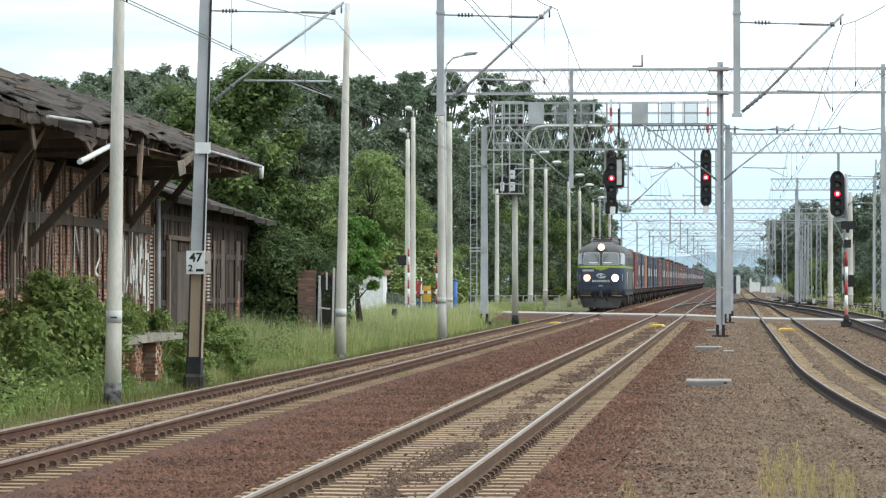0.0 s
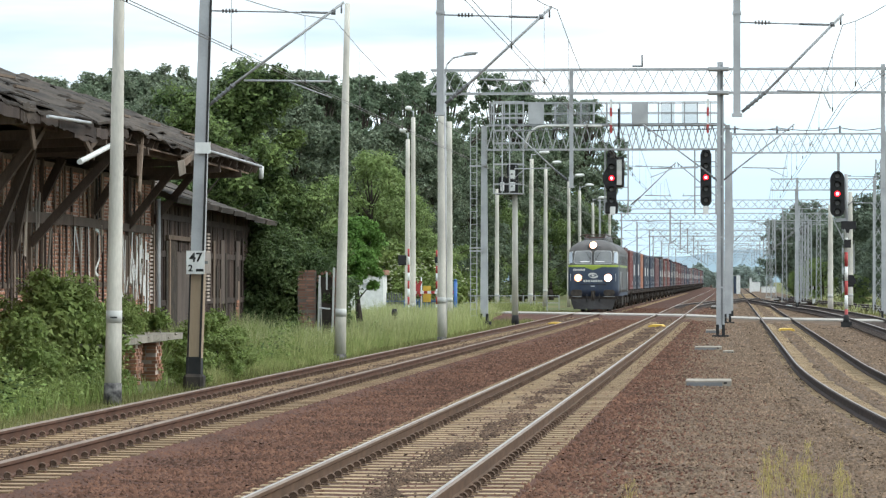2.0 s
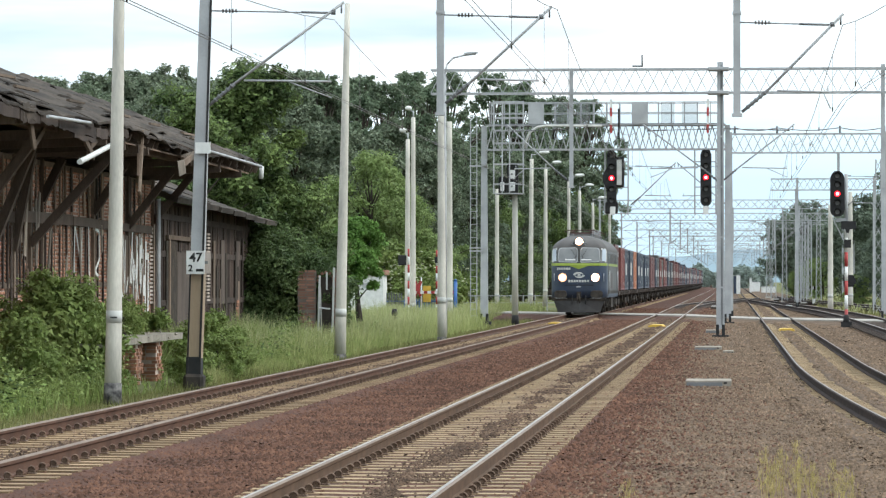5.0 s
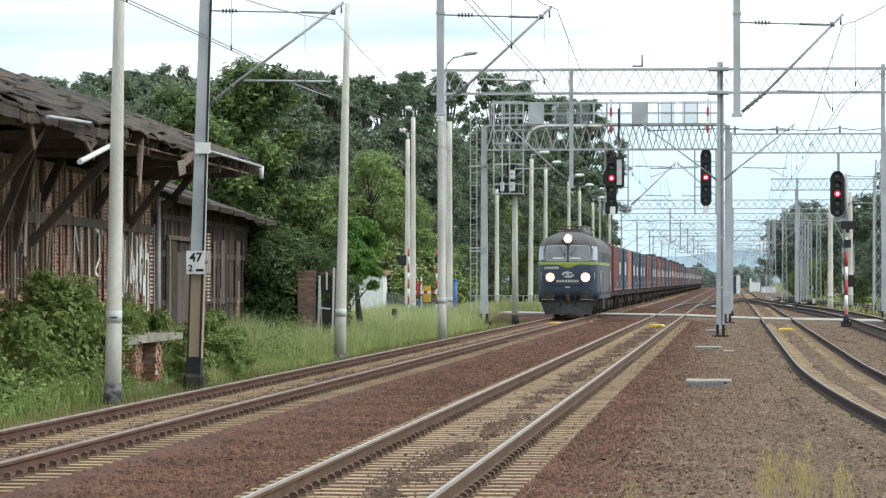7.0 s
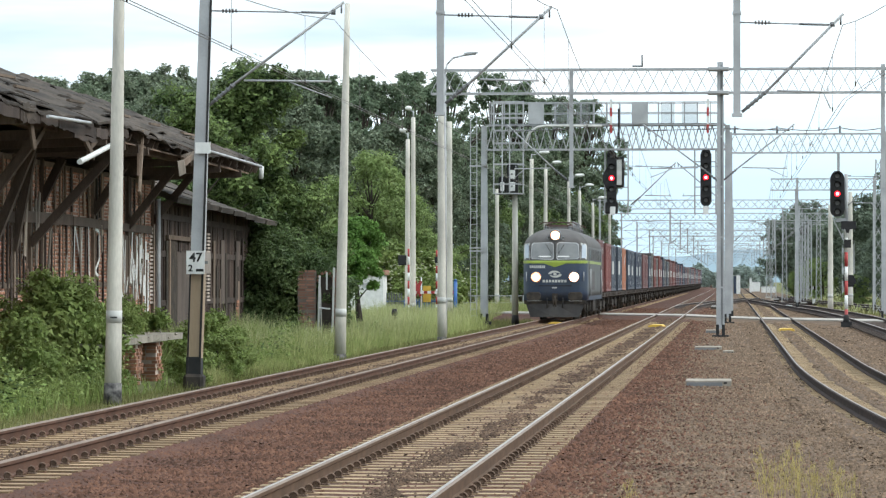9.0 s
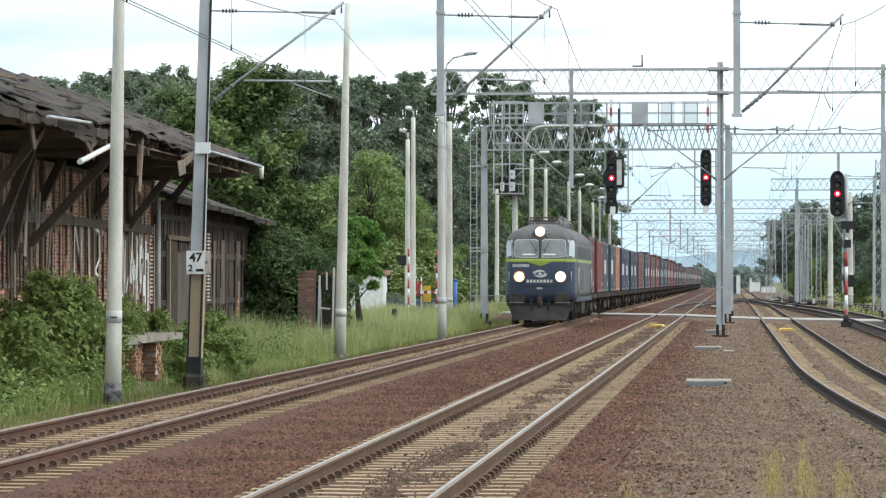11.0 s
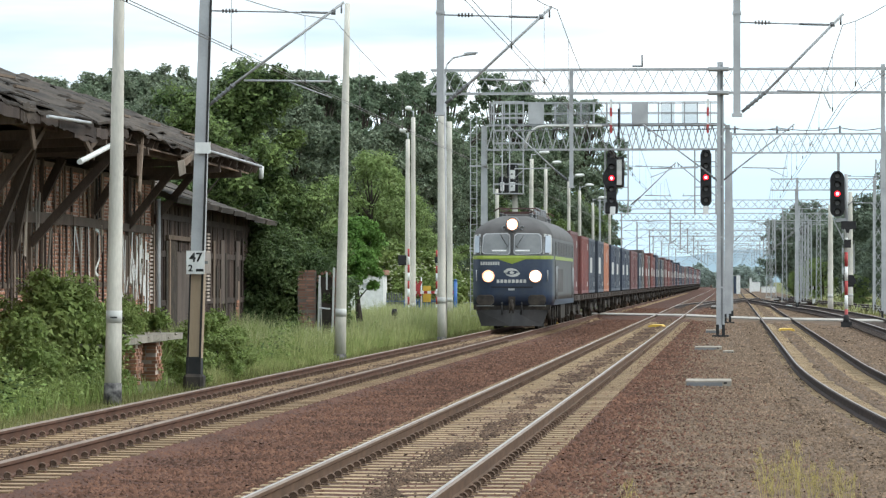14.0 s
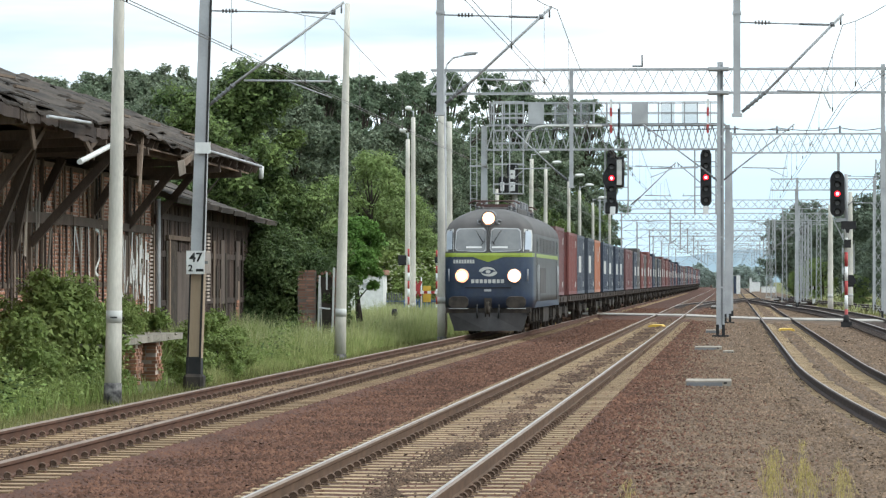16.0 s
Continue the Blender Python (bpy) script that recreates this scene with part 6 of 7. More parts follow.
def plant_tree(meshes, x, y, label, group="trees", scale=1.0, turn=0.0, name="tree", z=-0.45):
    t = thing(name, label, "tree" if name == "tree" else "bush", group, at=pose(x, y, z, 0, 0, turn) @ Matrix.Scale(scale, 4))
    share("trunk", meshes[0], t, Matrix())
    share("crown", meshes[1], t, Matrix())
    return t


rng = np.random.default_rng(11)
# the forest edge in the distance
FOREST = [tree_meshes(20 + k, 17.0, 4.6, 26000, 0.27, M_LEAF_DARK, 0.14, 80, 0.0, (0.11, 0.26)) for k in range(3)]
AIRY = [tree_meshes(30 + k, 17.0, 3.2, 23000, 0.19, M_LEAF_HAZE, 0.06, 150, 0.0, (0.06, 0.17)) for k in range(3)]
k = 0
for row, (dy, top) in enumerate(((0, 0), (22, 12), (-18, -45))):
    x = 40 + 17 * row
    while x < 1040:
        Y = 235 + x * 0.13 + max(0, x - 700) * 0.42 + dy + rng.uniform(-6, 6)
        s = 6400 / Y
        px_top = 121 + 12 * math.sin(x * 0.021) + rng.uniform(-12, 12) - top + (max(0, x - 900) * 0.28)
        airy = x > 530 and row < 2
        if x > 530 and row == 2:
            px_top += 42 if not 790 < x < 960 else 68
        if row < 2 and 803 < x < 872:    # a gap where the sky shows
            x += 40
            continue
        h = 1.77 + (497 - px_top) / s + 0.45
        plant_tree((AIRY if airy else FOREST)[k % 3], (x - 1295) / s, Y, "tall dark green deciduous tree at the forest edge", "forest trees", h / 17.0, rng.uniform(0, 360))
        k += 1
        x += (rng.uniform(33, 46) if x < 850 else rng.uniform(44, 62)) + 60 * row if airy else rng.uniform(44, 66)
# middle trees before the forest
MIDDLE = [tree_meshes(40 + k, 9.0, 2.7, 26000, 0.145, m, 0.05, 75, 0.0, (0.12, 0.30)) for k, m in enumerate((M_LEAF, M_LEAF_DARK, M_LEAF_YELLOW))]
for x, Y, top, kind in ((655, 212, 256, 2), (722, 211, 340, 2), (775, 318, 300, 1), (835, 335, 310, 1), (880, 352, 335, 0), (925, 372, 350, 1), (975, 400, 360, 0),
                        (1010, 415, 345, 1), (1022, 440, 330, 0), (690, 217, 310, 2), (640, 214, 330, 2), (120, 120, 210, 1), (190, 124, 190, 0), (260, 126, 190, 1), (330, 128, 170, 0), (300, 150, 150, 1), (160, 150, 150, 1),
                        (760, 300, 410, 2), (815, 325, 430, 2), (868, 345, 425, 2), (945, 390, 430, 0)):
    s = 6400 / Y
    h = 1.77 + (497 - top) / s + 0.45
    plant_tree(MIDDLE[kind], (x - 1295) / s, Y, ("mid-green leafy tree", "dark green leafy tree", "light green leafy tree")[kind] + " beside the railway", "line-side trees", h / 9.0, rng.uniform(0, 360))
# the big tree behind the shed's wing
BIG = tree_meshes(61, 10.0, 2.95, 62000, 0.15, M_LEAF, 0.03, 72, 0.0, (0.14, 0.3), True)
plant_tree(BIG, -16.75, 124, "large full-leaved deciduous tree behind the shed", "line-side trees", 1.0)
BIG2 = tree_meshes(63, 8.0, 2.2, 34000, 0.14, M_LEAF, 0.03, 80, 0.0, (0.14, 0.32))
plant_tree(BIG, -18.9, 127, "large full-leaved deciduous tree behind the shed", "line-side trees", 0.93, 100)
plant_tree(BIG2, -14.6, 121, "leafy deciduous tree beside the ruined wall", "line-side trees", 0.72)
plant_tree(BIG2, -17.9, 119, "leafy deciduous tree behind the shed", "line-side trees", 1.05, 120)
SLIM = tree_meshes(64, 4.4, 0.7, 17000, 0.1, M_LEAF_FRESH, 0.42, 60)
plant_tree(SLIM, -13.15, 127, "slim dense green young tree in long grass", "line-side trees", 1.08)
plant_tree(SLIM, -13.6, 126, "slim dense green young tree in long grass", "line-side trees", 0.9, 70)

DOCK_WEED = tree_meshes(75, 0.7, 0.55, 2600, 0.07, M_LEAF_LIGHT, 0.02, 24)
for x, y, size, turn in ((-13.3, 77.5, 1.0, 0), (-13.6, 79.0, 1.1, 90), (-12.9, 76.2, 0.75, 200), (-13.9, 75.5, 1.1, 300)):
    plant_tree(DOCK_WEED, x, y, "low weeds growing on the loading dock", "bushes", size, turn, "bush", 0.6)
# bushes by the shed and the elder with white flower heads
BUSH = tree_meshes(70, 2.6, 1.3, 17000, 0.135, M_LEAF_LIGHT, 0.02, 70, 0.0, (0.14, 0.42))
BUSH_DARK = tree_meshes(73, 2.6, 1.3, 34000, 0.07, M_LEAF_SHADED, 0.02, 70, 0.0, (0.14, 0.42))
BUSH2 = tree_meshes(71, 1.5, 0.8, 7000, 0.09, M_LEAF_LIGHT, 0.02, 30)
for x, y, s, t, m in ((-13.2, 69.6, 0.86, 0, BUSH), (-13.9, 70.3, 0.55, 90, BUSH), (-13.4, 67.0, 0.48, 30, BUSH), (-14.75, 114.5, 1.5, 10, BUSH_DARK), (-15.9, 115.0, 1.7, 60, BUSH_DARK), (-16.9, 114.0, 1.5, 130, BUSH_DARK), (-14.3, 116.0, 1.25, 200, BUSH_DARK), (-14.6, 110.0, 0.45, 30, BUSH_DARK), (-12.9, 65.2, 1.0, 80, BUSH2),
                      (-13.6, 63.0, 0.9, 50, BUSH2), (-13.4, 84.0, 0.95, 20, BUSH2), (-12.7, 87.0, 0.9, 140, BUSH2), (-13.2, 92.0, 0.9, 33, BUSH2), (-12.35, 84.5, 0.85, 70, BUSH2), (-12.2, 81.5, 0.6, 10, BUSH2), (-11.35, 75.5, 0.62, 40, BUSH2), (-11.1, 77.5, 0.66, 150, BUSH2), (-11.25, 80.5, 0.7, 230, BUSH2),
                      (-11.75, 69.4, 0.32, 60, BUSH2), (-10.75, 71.8, 0.36, 280, BUSH2), (-11.9, 66.5, 0.45, 20, BUSH2)):
    plant_tree(m, x, y, "dense green bush growing against the shed", "bushes", s, t, "bush")
ELDER = tree_meshes(72, 3.2, 1.5, 9000, 0.18, M_LEAF_LIGHT, 0.02, 40)
flowers = crown_points(np.random.default_rng(3), [(0, 0, 1.7, 1.75), (0.6, -0.3, 1.4, 1.5)], 640)[0]
FLOWERS = scatter("blossom", np.array(ico) * (1, 1, 0.45), icof, flowers[flowers[:, 1] < 0.3], M_CREAM, None, np.random.default_rng(4).uniform(0.04, 0.11, (int((flowers[:, 1] < 0.3).sum()), 3)))
for x, y, s in ((-19.0, 209, 1.25), (-17.6, 210, 1.2), (-20.1, 208.5, 1.2)):
    e = plant_tree(ELDER, x, y, "elder bush with white flower heads", "elder bushes", s, 12 * (x + 18), "bush")
    o = share("blossom", FLOWERS, e, Matrix())
    tagged(o, "white flower heads", kind="stuff")

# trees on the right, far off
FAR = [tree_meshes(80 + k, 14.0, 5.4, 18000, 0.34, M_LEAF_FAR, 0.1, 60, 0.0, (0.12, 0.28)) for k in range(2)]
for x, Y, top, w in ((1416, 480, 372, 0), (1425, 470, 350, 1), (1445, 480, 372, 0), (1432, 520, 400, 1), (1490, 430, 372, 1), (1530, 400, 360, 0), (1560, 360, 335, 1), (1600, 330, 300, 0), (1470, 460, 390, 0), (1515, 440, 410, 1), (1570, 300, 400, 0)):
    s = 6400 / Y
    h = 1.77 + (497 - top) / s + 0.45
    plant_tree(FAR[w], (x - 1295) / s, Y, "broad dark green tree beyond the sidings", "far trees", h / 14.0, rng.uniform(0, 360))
for x, Y, top in ((1415, 420, 470), (1455, 400, 462), (1510, 300, 485), (1525, 300, 490), (1440, 410, 455)):
    s = 6400 / Y
    plant_tree(MIDDLE[2], (x - 1295) / s, Y, "light green bush in the grass", "far bushes", (2.3 + (497 - top) / s) / 9.0, rng.uniform(0, 360), "bush")
# low woods at the end of the line, their leaf colour paled for haze
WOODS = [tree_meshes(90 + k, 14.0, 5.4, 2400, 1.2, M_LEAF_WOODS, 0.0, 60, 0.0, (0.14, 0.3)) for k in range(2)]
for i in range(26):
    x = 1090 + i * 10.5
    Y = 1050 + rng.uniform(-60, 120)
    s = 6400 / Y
    plant_tree(WOODS[i % 2], (x - 1295) / s, Y, "distant tree at the end of the line, haze in its leaf colour", "distant trees", (2.2 + rng.uniform(16, 33) / s) / 14.0, rng.uniform(0, 360))

# hills on the horizon, the blue of the haze put into their colour
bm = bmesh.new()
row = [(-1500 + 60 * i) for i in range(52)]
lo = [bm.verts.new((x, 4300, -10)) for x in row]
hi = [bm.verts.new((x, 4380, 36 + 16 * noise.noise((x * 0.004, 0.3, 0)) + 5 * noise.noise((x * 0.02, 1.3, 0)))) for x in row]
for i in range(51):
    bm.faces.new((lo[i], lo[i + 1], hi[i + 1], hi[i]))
solid("backdrop", bm, M_HILL, "wooded hills on the horizon, coloured blue for haze", "hills", kind="structure")

# grass
BLADE, BLADE_F = [(-0.012, 0, 0), (0.012, 0, 0), (0.009, 0.06, 0.5), (-0.009, 0.06, 0.5), (0.002, 0.3, 0.95), (-0.002, 0.3, 0.95)], [(0, 1, 2, 3), (3, 2, 4, 5)]
STEM, STEM_F = [(-0.01, 0, 0), (0.01, 0, 0), (0.002, 0.22, 0.97), (-0.002, 0.22, 0.97)], [(0, 1, 2, 3)]


def grass(name, label, material, n, x0, x1, y0, y1, h0, h1, z=-0.42, wide=1.0, keep=None, blade=(BLADE, BLADE_F)):
    rng = np.random.default_rng(n)
    y = y0 * (y1 / y0) ** rng.uniform(0, 1, n)
    x = rng.uniform(x0, x1, n)
    clump = np.array([0.55 + 0.75 * max(0.0, 0.5 + noise.noise((a * 0.8, b * 0.35, 2.0)) + 0.5 * noise.noise((a * 2.6, b * 1.2, 5.0))) for a, b in zip(x, y)])
    if keep is not None:
        ok = keep(x, y)
        x, y, clump, n = x[ok], y[ok], clump[ok], int(ok.sum())
    h = rng.uniform(h0, h1, n) * clump
    s = np.stack([wide * (0.6 + y / 100), h, h], 1)
    me = scatter(name, blade[0], blade[1], np.stack([x, y, np.full(n, z)], 1), material, random_turns(rng, n, 0.5), s)
    return tagged(new(name, me), label, "grass", kind="stuff")


def by_dock(x, y):
    return ~((y > 68) & (y < 82) & (x < -11.2))


grass("long_grass", "long green grass along the railway", M_GRASS, 82000, -19, -10.9, 96, 250, 0.35, 0.85, wide=0.55, blade=(STEM, STEM_F), keep=lambda x, y: (y < 162) | (x < -12.8))
grass("seeding_grass", "tall pale seeding grass along the railway", M_GRASS_PALE, 40000, -19, -11.3, 98, 215, 0.55, 1.0, wide=0.45, blade=(STEM, STEM_F), keep=lambda x, y: (y < 160) | (x < -13.2))
grass("short_grass", "short rough grass beside the rails", M_GRASS_ROUGH, 60000, -14.5, -9.7, 44, 250, 0.06, 0.22, wide=0.6, blade=(STEM, STEM_F), keep=lambda x, y: by_dock(x, y) & (x < -10.15 - 0.3 * np.sin(y * 1.7) * np.sin(y * 0.31)))
grass("low_grass", "low yellowish green grass below the shed", M_GRASS, 26000, -15, -10.7, 74, 99, 0.12, 0.36, wide=0.6, blade=(STEM, STEM_F), keep=by_dock)
grass("weeds", "green weeds below the shed", M_LEAF_LIGHT, 16000, -14.5, -11.1, 50, 125, 0.15, 0.5, wide=1.1, keep=by_dock)
grass("tall_weeds", "tall pale weeds before the shed's wing", M_GRASS_PALE, 6000, -14.6, -13.1, 82, 116, 0.5, 1.15, wide=0.7)
grass("leafy_weeds", "tall green weeds before the shed's wing", M_LEAF_LIGHT, 5000, -14.8, -13.0, 82, 112, 0.4, 1.0, wide=1.4)
grass("lush_grass", "bright green grass below the shed", M_GRASS, 26000, -13.2, -10.8, 74, 108, 0.15, 0.42, wide=0.7, blade=(STEM, STEM_F), keep=by_dock)


def leafy_ground(name, label, material, n, x0, x1, y0, y1, size, top):
    """Low broad-leaved weeds in drifts."""
    rng = np.random.default_rng(n)
    y = y0 * (y1 / y0) ** rng.uniform(0, 1, n)
    x = rng.uniform(x0, x1, n)
    d = np.array([noise.noise((a * 0.9, b * 0.4, 7.0)) for a, b in zip(x, y)])
    ok = (d > -0.12) & ~((x < -11.2) & (y > 68) & (y < 82))
    x, y, d = x[ok], y[ok], d[ok]
    m = len(x)
    p = np.stack([x, y, -0.42 + rng.uniform(0, 1, m) * top * (0.3 + 1.6 * np.clip(d + 0.12, 0, 1))], 1)
    me = scatter(name, DIAMOND, DIAMOND_F, p, material, random_turns(rng, m, 1.0), size * rng.uniform(0.6, 1.5, m))
    return tagged(new(name, me), label, "weeds", kind="stuff")


leafy_ground("nettles", "low broad-leaved weeds beside the track", M_LEAF_LIGHT, 44000, -15.5, -11.05, 52, 125, 0.075, 0.75)
leafy_ground("docks", "darker leafy weeds beside the track", M_LEAF, 16000, -15, -11.3, 52, 130, 0.10, 0.6)
grass("meadow_grass", "rough olive grass beyond the sidings", M_GRASS_ROUGH, 14000, 6.8, 22, 220, 460, 0.15, 0.42, wide=1.6)
grass("meadow_stems", "pale seeding stems beyond the sidings", M_GRASS_PALE, 3500, 7.2, 22, 230, 460, 0.25, 0.55, wide=1.2)
TUFTS = []
for x, y, h in ((0.29, 32.6, 0.55), (0.35, 32.5, 0.42), (0.45, 32.6, 0.53), (0.62, 32.7, 0.6), (0.58, 32.4, 0.44), (0.69, 32.5, 0.4), (0.76, 32.5, 0.31), (0.93, 32.6, 0.42), (0.98, 32.4, 0.36), (1.06, 32.5, 0.3),
                (-0.92, 32.6, 0.24)):
    r2 = np.random.default_rng(int(x * 100 + 500))
    n = 11
    p = np.stack([r2.normal(0, 0.016, n), r2.normal(0, 0.05, n), np.zeros(n)], 1)
    hh = r2.uniform(0.5, 1.0, n) * h
    me = scatter("grass_tuft", BLADE, BLADE_F, p, M_DRY, random_turns(r2, n, 0.1), np.stack([np.full(n, 0.14), hh * 0.5, hh], 1))
    k = int(300 * h)                                     # short side shoots make a feathery plume
    f = r2.uniform(0.3, 0.97, k)
    w = 0.045 * np.sin(math.pi * np.minimum(1.0, f)) + 0.006
    q = np.stack([r2.normal(0, 1, k) * w, r2.normal(0, 1, k) * w, f * h], 1)
    seeds = scatter("seed_head", STEM, STEM_F, q, M_DRY, random_turns(r2, k, 0.5), np.stack([np.full(k, 0.2), np.full(k, 0.06), r2.uniform(0.03, 0.075, k)], 1))
    tuft = tagged(new("grass_tuft", me), "feathery yellowish grass growing in the gravel", "grass tuft", "grass tufts", "stuff")
    tuft.matrix_basis = pose(x, y, -0.275)
    heads = tagged(new("seed_heads", seeds), kind="stuff")
    heads.parent = tuft
    TUFTS.append((tuft, x, y))

# ---- locomotive and train ----
SPEED, NOSE = 6.36, 219.0
MOVING, WHEELS = [], []


def loco_outline(z, inset=0.0):
    """The plan of the body at height z, from the left rear round the front to the right rear; the front faces -y."""
    hw = 1.46 if z <= 3.3 else 1.46 * max(0.0, 1 - ((z - 3.3) / 0.87) ** 2) ** 0.55
    fy = 0.0 if z <= 2.6 else (z - 2.6) * 0.3 if z <= 3.5 else 0.27 + ((z - 3.5) / 0.62) ** 2 * 1.25
    if z < 1.3:
        fy = (1.3 - z) * 0.1
    hw, fy = hw - inset, fy + inset
    half = [(1.0, 1.9), (0.998, 0.9), (0.985, 0.56), (0.96, 0.38), (0.87, 0.18), (0.79, 0.05), (0.72, 0.0), (0.4, -0.01), (0.0, -0.015)]
    front = [(-hw * a, fy + b) for a, b in half] + [(hw * a, fy + b) for a, b in half[-2::-1]]
    return front + [(x, 18.6 - y) for x, y in front[::-1]]


def on_nose(x, z, out=0.0):
    """The front surface at x and z, moved outwards."""
    pts = loco_outline(z)[:17]
    for (xa, ya), (xb, yb) in zip(pts, pts[1:]):
        if xa <= x <= xb:
            y = ya + (yb - ya) * (x - xa) / max(1e-6, xb - xa)
            n = Vector((yb - ya, -(xb - xa), 0)).normalized()
            return (x + n.x * out, y + n.y * out, z)
    return (x, pts[0][1], z)


def nose_panel(outline, material, parent, name, out=0.012, label=""):
    """A flat-faced panel laid on the front, given by its (x, z) outline; thick by out + 3 cm."""
    bm = bmesh.new()
    a = [bm.verts.new(on_nose(x, z, out)) for x, z in outline]
    b = [bm.verts.new(on_nose(x, z, -0.03)) for x, z in outline]
    k = len(a)
    c = bm.verts.new(sum((v.co for v in a), Vector()) / k)
    for i in range(k):
        bm.faces.new((a[i], a[(i + 1) % k], c))
        bm.faces.new((a[i], b[i], b[(i + 1) % k], a[(i + 1) % k]))
    return part(name, bm, material, parent, label)


def wheelset(parent, y, r, gauge=0.75):
    bm = bmesh.new()
    for sx in (-1, 1):
        tube(bm, (sx * gauge - 0.065, 0, 0), (sx * gauge + 0.065, 0, 0), r, n=24)
        tube(bm, (sx * gauge + sx * 0.07, 0, 0), (sx * gauge + sx * 0.085, 0, 0), r * 0.82, r * 0.75, n=24)
        for k in range(6):
            a = math.pi * k / 3
            bar(bm, (sx * (gauge + 0.09), 0, 0), (sx * (gauge + 0.09), r * 0.75 * math.cos(a), r * 0.75 * math.sin(a)), 0.04)
    tube(bm, (-gauge, 0, 0), (gauge, 0, 0), 0.08, n=10)
    w = part("wheelset", bm, M_UNDER, parent)
    w.matrix_basis = pose(0, y, r)
    return w


def locomotive():
    t = thing("locomotive", "navy and grey electric locomotive with lime stripe, headlights lit", "locomotive")
    bm = bmesh.new()
    levels = [0.88, 1.3, 1.9, 2.6, 3.0, 3.3, 3.45, 3.6, 3.75, 3.88, 3.98, 4.06, 4.12]
    loops = [[bm.verts.new((x, y, z if z > 1 or not 1.2 < y < 17.4 else 1.08)) for x, y in loco_outline(z)] for z in levels]
    k = len(loops[0])
    for a, (p, q) in enumerate(zip(loops, loops[1:])):
        for i in range(k):
            f = bm.faces.new((p[i], p[(i + 1) % k], q[(i + 1) % k], q[i]))
            j = i if i < 17 else 33 - i
            nose = 1 <= j <= 14
            f.material_index = 2 if levels[a] >= 3.3 else (0 if nose and levels[a] < 2.6 else 1)
            f.smooth = True
    bm.faces.new(loops[-1]).material_index = 2
    bm.faces.new(loops[0][::-1])
    part("body", bm, [M_LOCO_BLUE, M_LOCO_GREY, M_LOCO_ROOF], t)
    # lime stripe round the nose with its dip in the middle
    bm = bmesh.new()
    xs_ = [-1.457, -1.44, -1.40, -1.27, -1.15, -1.05, -0.9, -0.5, -0.36, -0.2, 0.0, 0.2, 0.36, 0.5, 0.9, 1.05, 1.15, 1.27, 1.40, 1.44, 1.457]
    for xa, xb in zip(xs_, xs_[1:]):
        lo = [2.54 - max(0.0, 0.17 * (1 - abs(x) / 0.5)) for x in (xa, xb)]
        for (za, zb), (zc, zd) in zip((lo, (2.59, 2.59)), ((2.59, 2.59), (2.67, 2.67))):
            q = [on_nose(xa, za, 0.01), on_nose(xb, zb, 0.01), on_nose(xb, zd, 0.01), on_nose(xa, zc, 0.01)]
            bm.faces.new([bm.verts.new(c) for c in q])
    part("stripe", bm, M_LIME, t, "lime-green stripe")
    for sx in (-1, 1):
        bm = bmesh.new()
        box(bm, sx * 1.462, sx * 1.468, 1.95, 16.6, 2.54, 2.66)
        part("stripe", bm, M_LIME, t, "lime-green stripe")
    # windscreens and corner windows with rubber frames
    for sx in (-1, 1):
        o = [(0.09, 2.79), (0.16, 2.73), (0.98, 2.76), (1.06, 2.84), (1.02, 3.36), (0.94, 3.44), (0.2, 3.46), (0.1, 3.38)]
        big = [(x + (0.03 if x > 0.6 else -0.03), z + (0.03 if z > 3.1 else -0.03)) for x, z in o]
        w = nose_panel([(sx * x, z) for x, z in big[::sx]], M_STEEL, t, "window_frame", 0.012, "pale window frame")
        nose_panel([(sx * x, z) for x, z in o[::sx]], M_GLASS, w, "windscreen", 0.02, "windscreen glass with sky light in its colour")
        o = [(1.13, 2.72), (1.4, 2.72), (1.4, 3.28), (1.37, 3.42), (1.14, 3.46)]
        nose_panel([(sx * x, z) for x, z in o[::sx]], M_FADED, t, "corner_frame", 0.012, "pale corner window frame")
        o = [(1.18, 2.78), (1.36, 2.78), (1.36, 3.3), (1.33, 3.38), (1.19, 3.4)]
        nose_panel([(sx * x, z) for x, z in o[::sx]], M_GLASS_SKY, t, "corner_window", 0.02)
        bm = bmesh.new()
        q = [on_nose(sx * 0.42 - 0.3, 2.83, 0.024), on_nose(sx * 0.42 + 0.22, 2.83, 0.024), on_nose(sx * 0.42 + 0.22, 2.88, 0.024), on_nose(sx * 0.42 - 0.3, 2.88, 0.024)]
        bm.faces.new([bm.verts.new(c) for c in q])
        bm.faces.new([bm.verts.new((c[0], c[1] + 0.006, c[2])) for c in q[::-1]])
        part("dash_strip", bm, M_WHITE, t, "white strip behind the windscreen")
        # wiper
        bm = bmesh.new()
        p, q = on_nose(sx * 0.42, 3.42, 0.04), on_nose(sx * 0.16, 3.0, 0.04)
        bar(bm, p, q, 0.014)
        bar(bm, on_nose(sx * 0.12, 3.06, 0.045), on_nose(sx * 0.22, 2.94, 0.045), 0.016)
        part("wiper", bm, M_BLACK, t)
        # headlight: ring, reflector glowing as the lamp's halo, glass
        bm = bmesh.new()
        tube(bm, (sx * 0.85, 0.05, 1.93), (sx * 0.85, -0.07, 1.93), 0.25, 0.235, n=24)
        ring = part("headlight", bm, M_STEEL_DARK, t)
        bm = bmesh.new()
        tube(bm, (sx * 0.85, -0.06, 1.93), (sx * 0.85, -0.085, 1.93), 0.22, 0.205, n=24)
        part("reflector", bm, M_LAMP_RIM, ring, "reflector ring glowing as the warm halo")
        bm = bmesh.new()
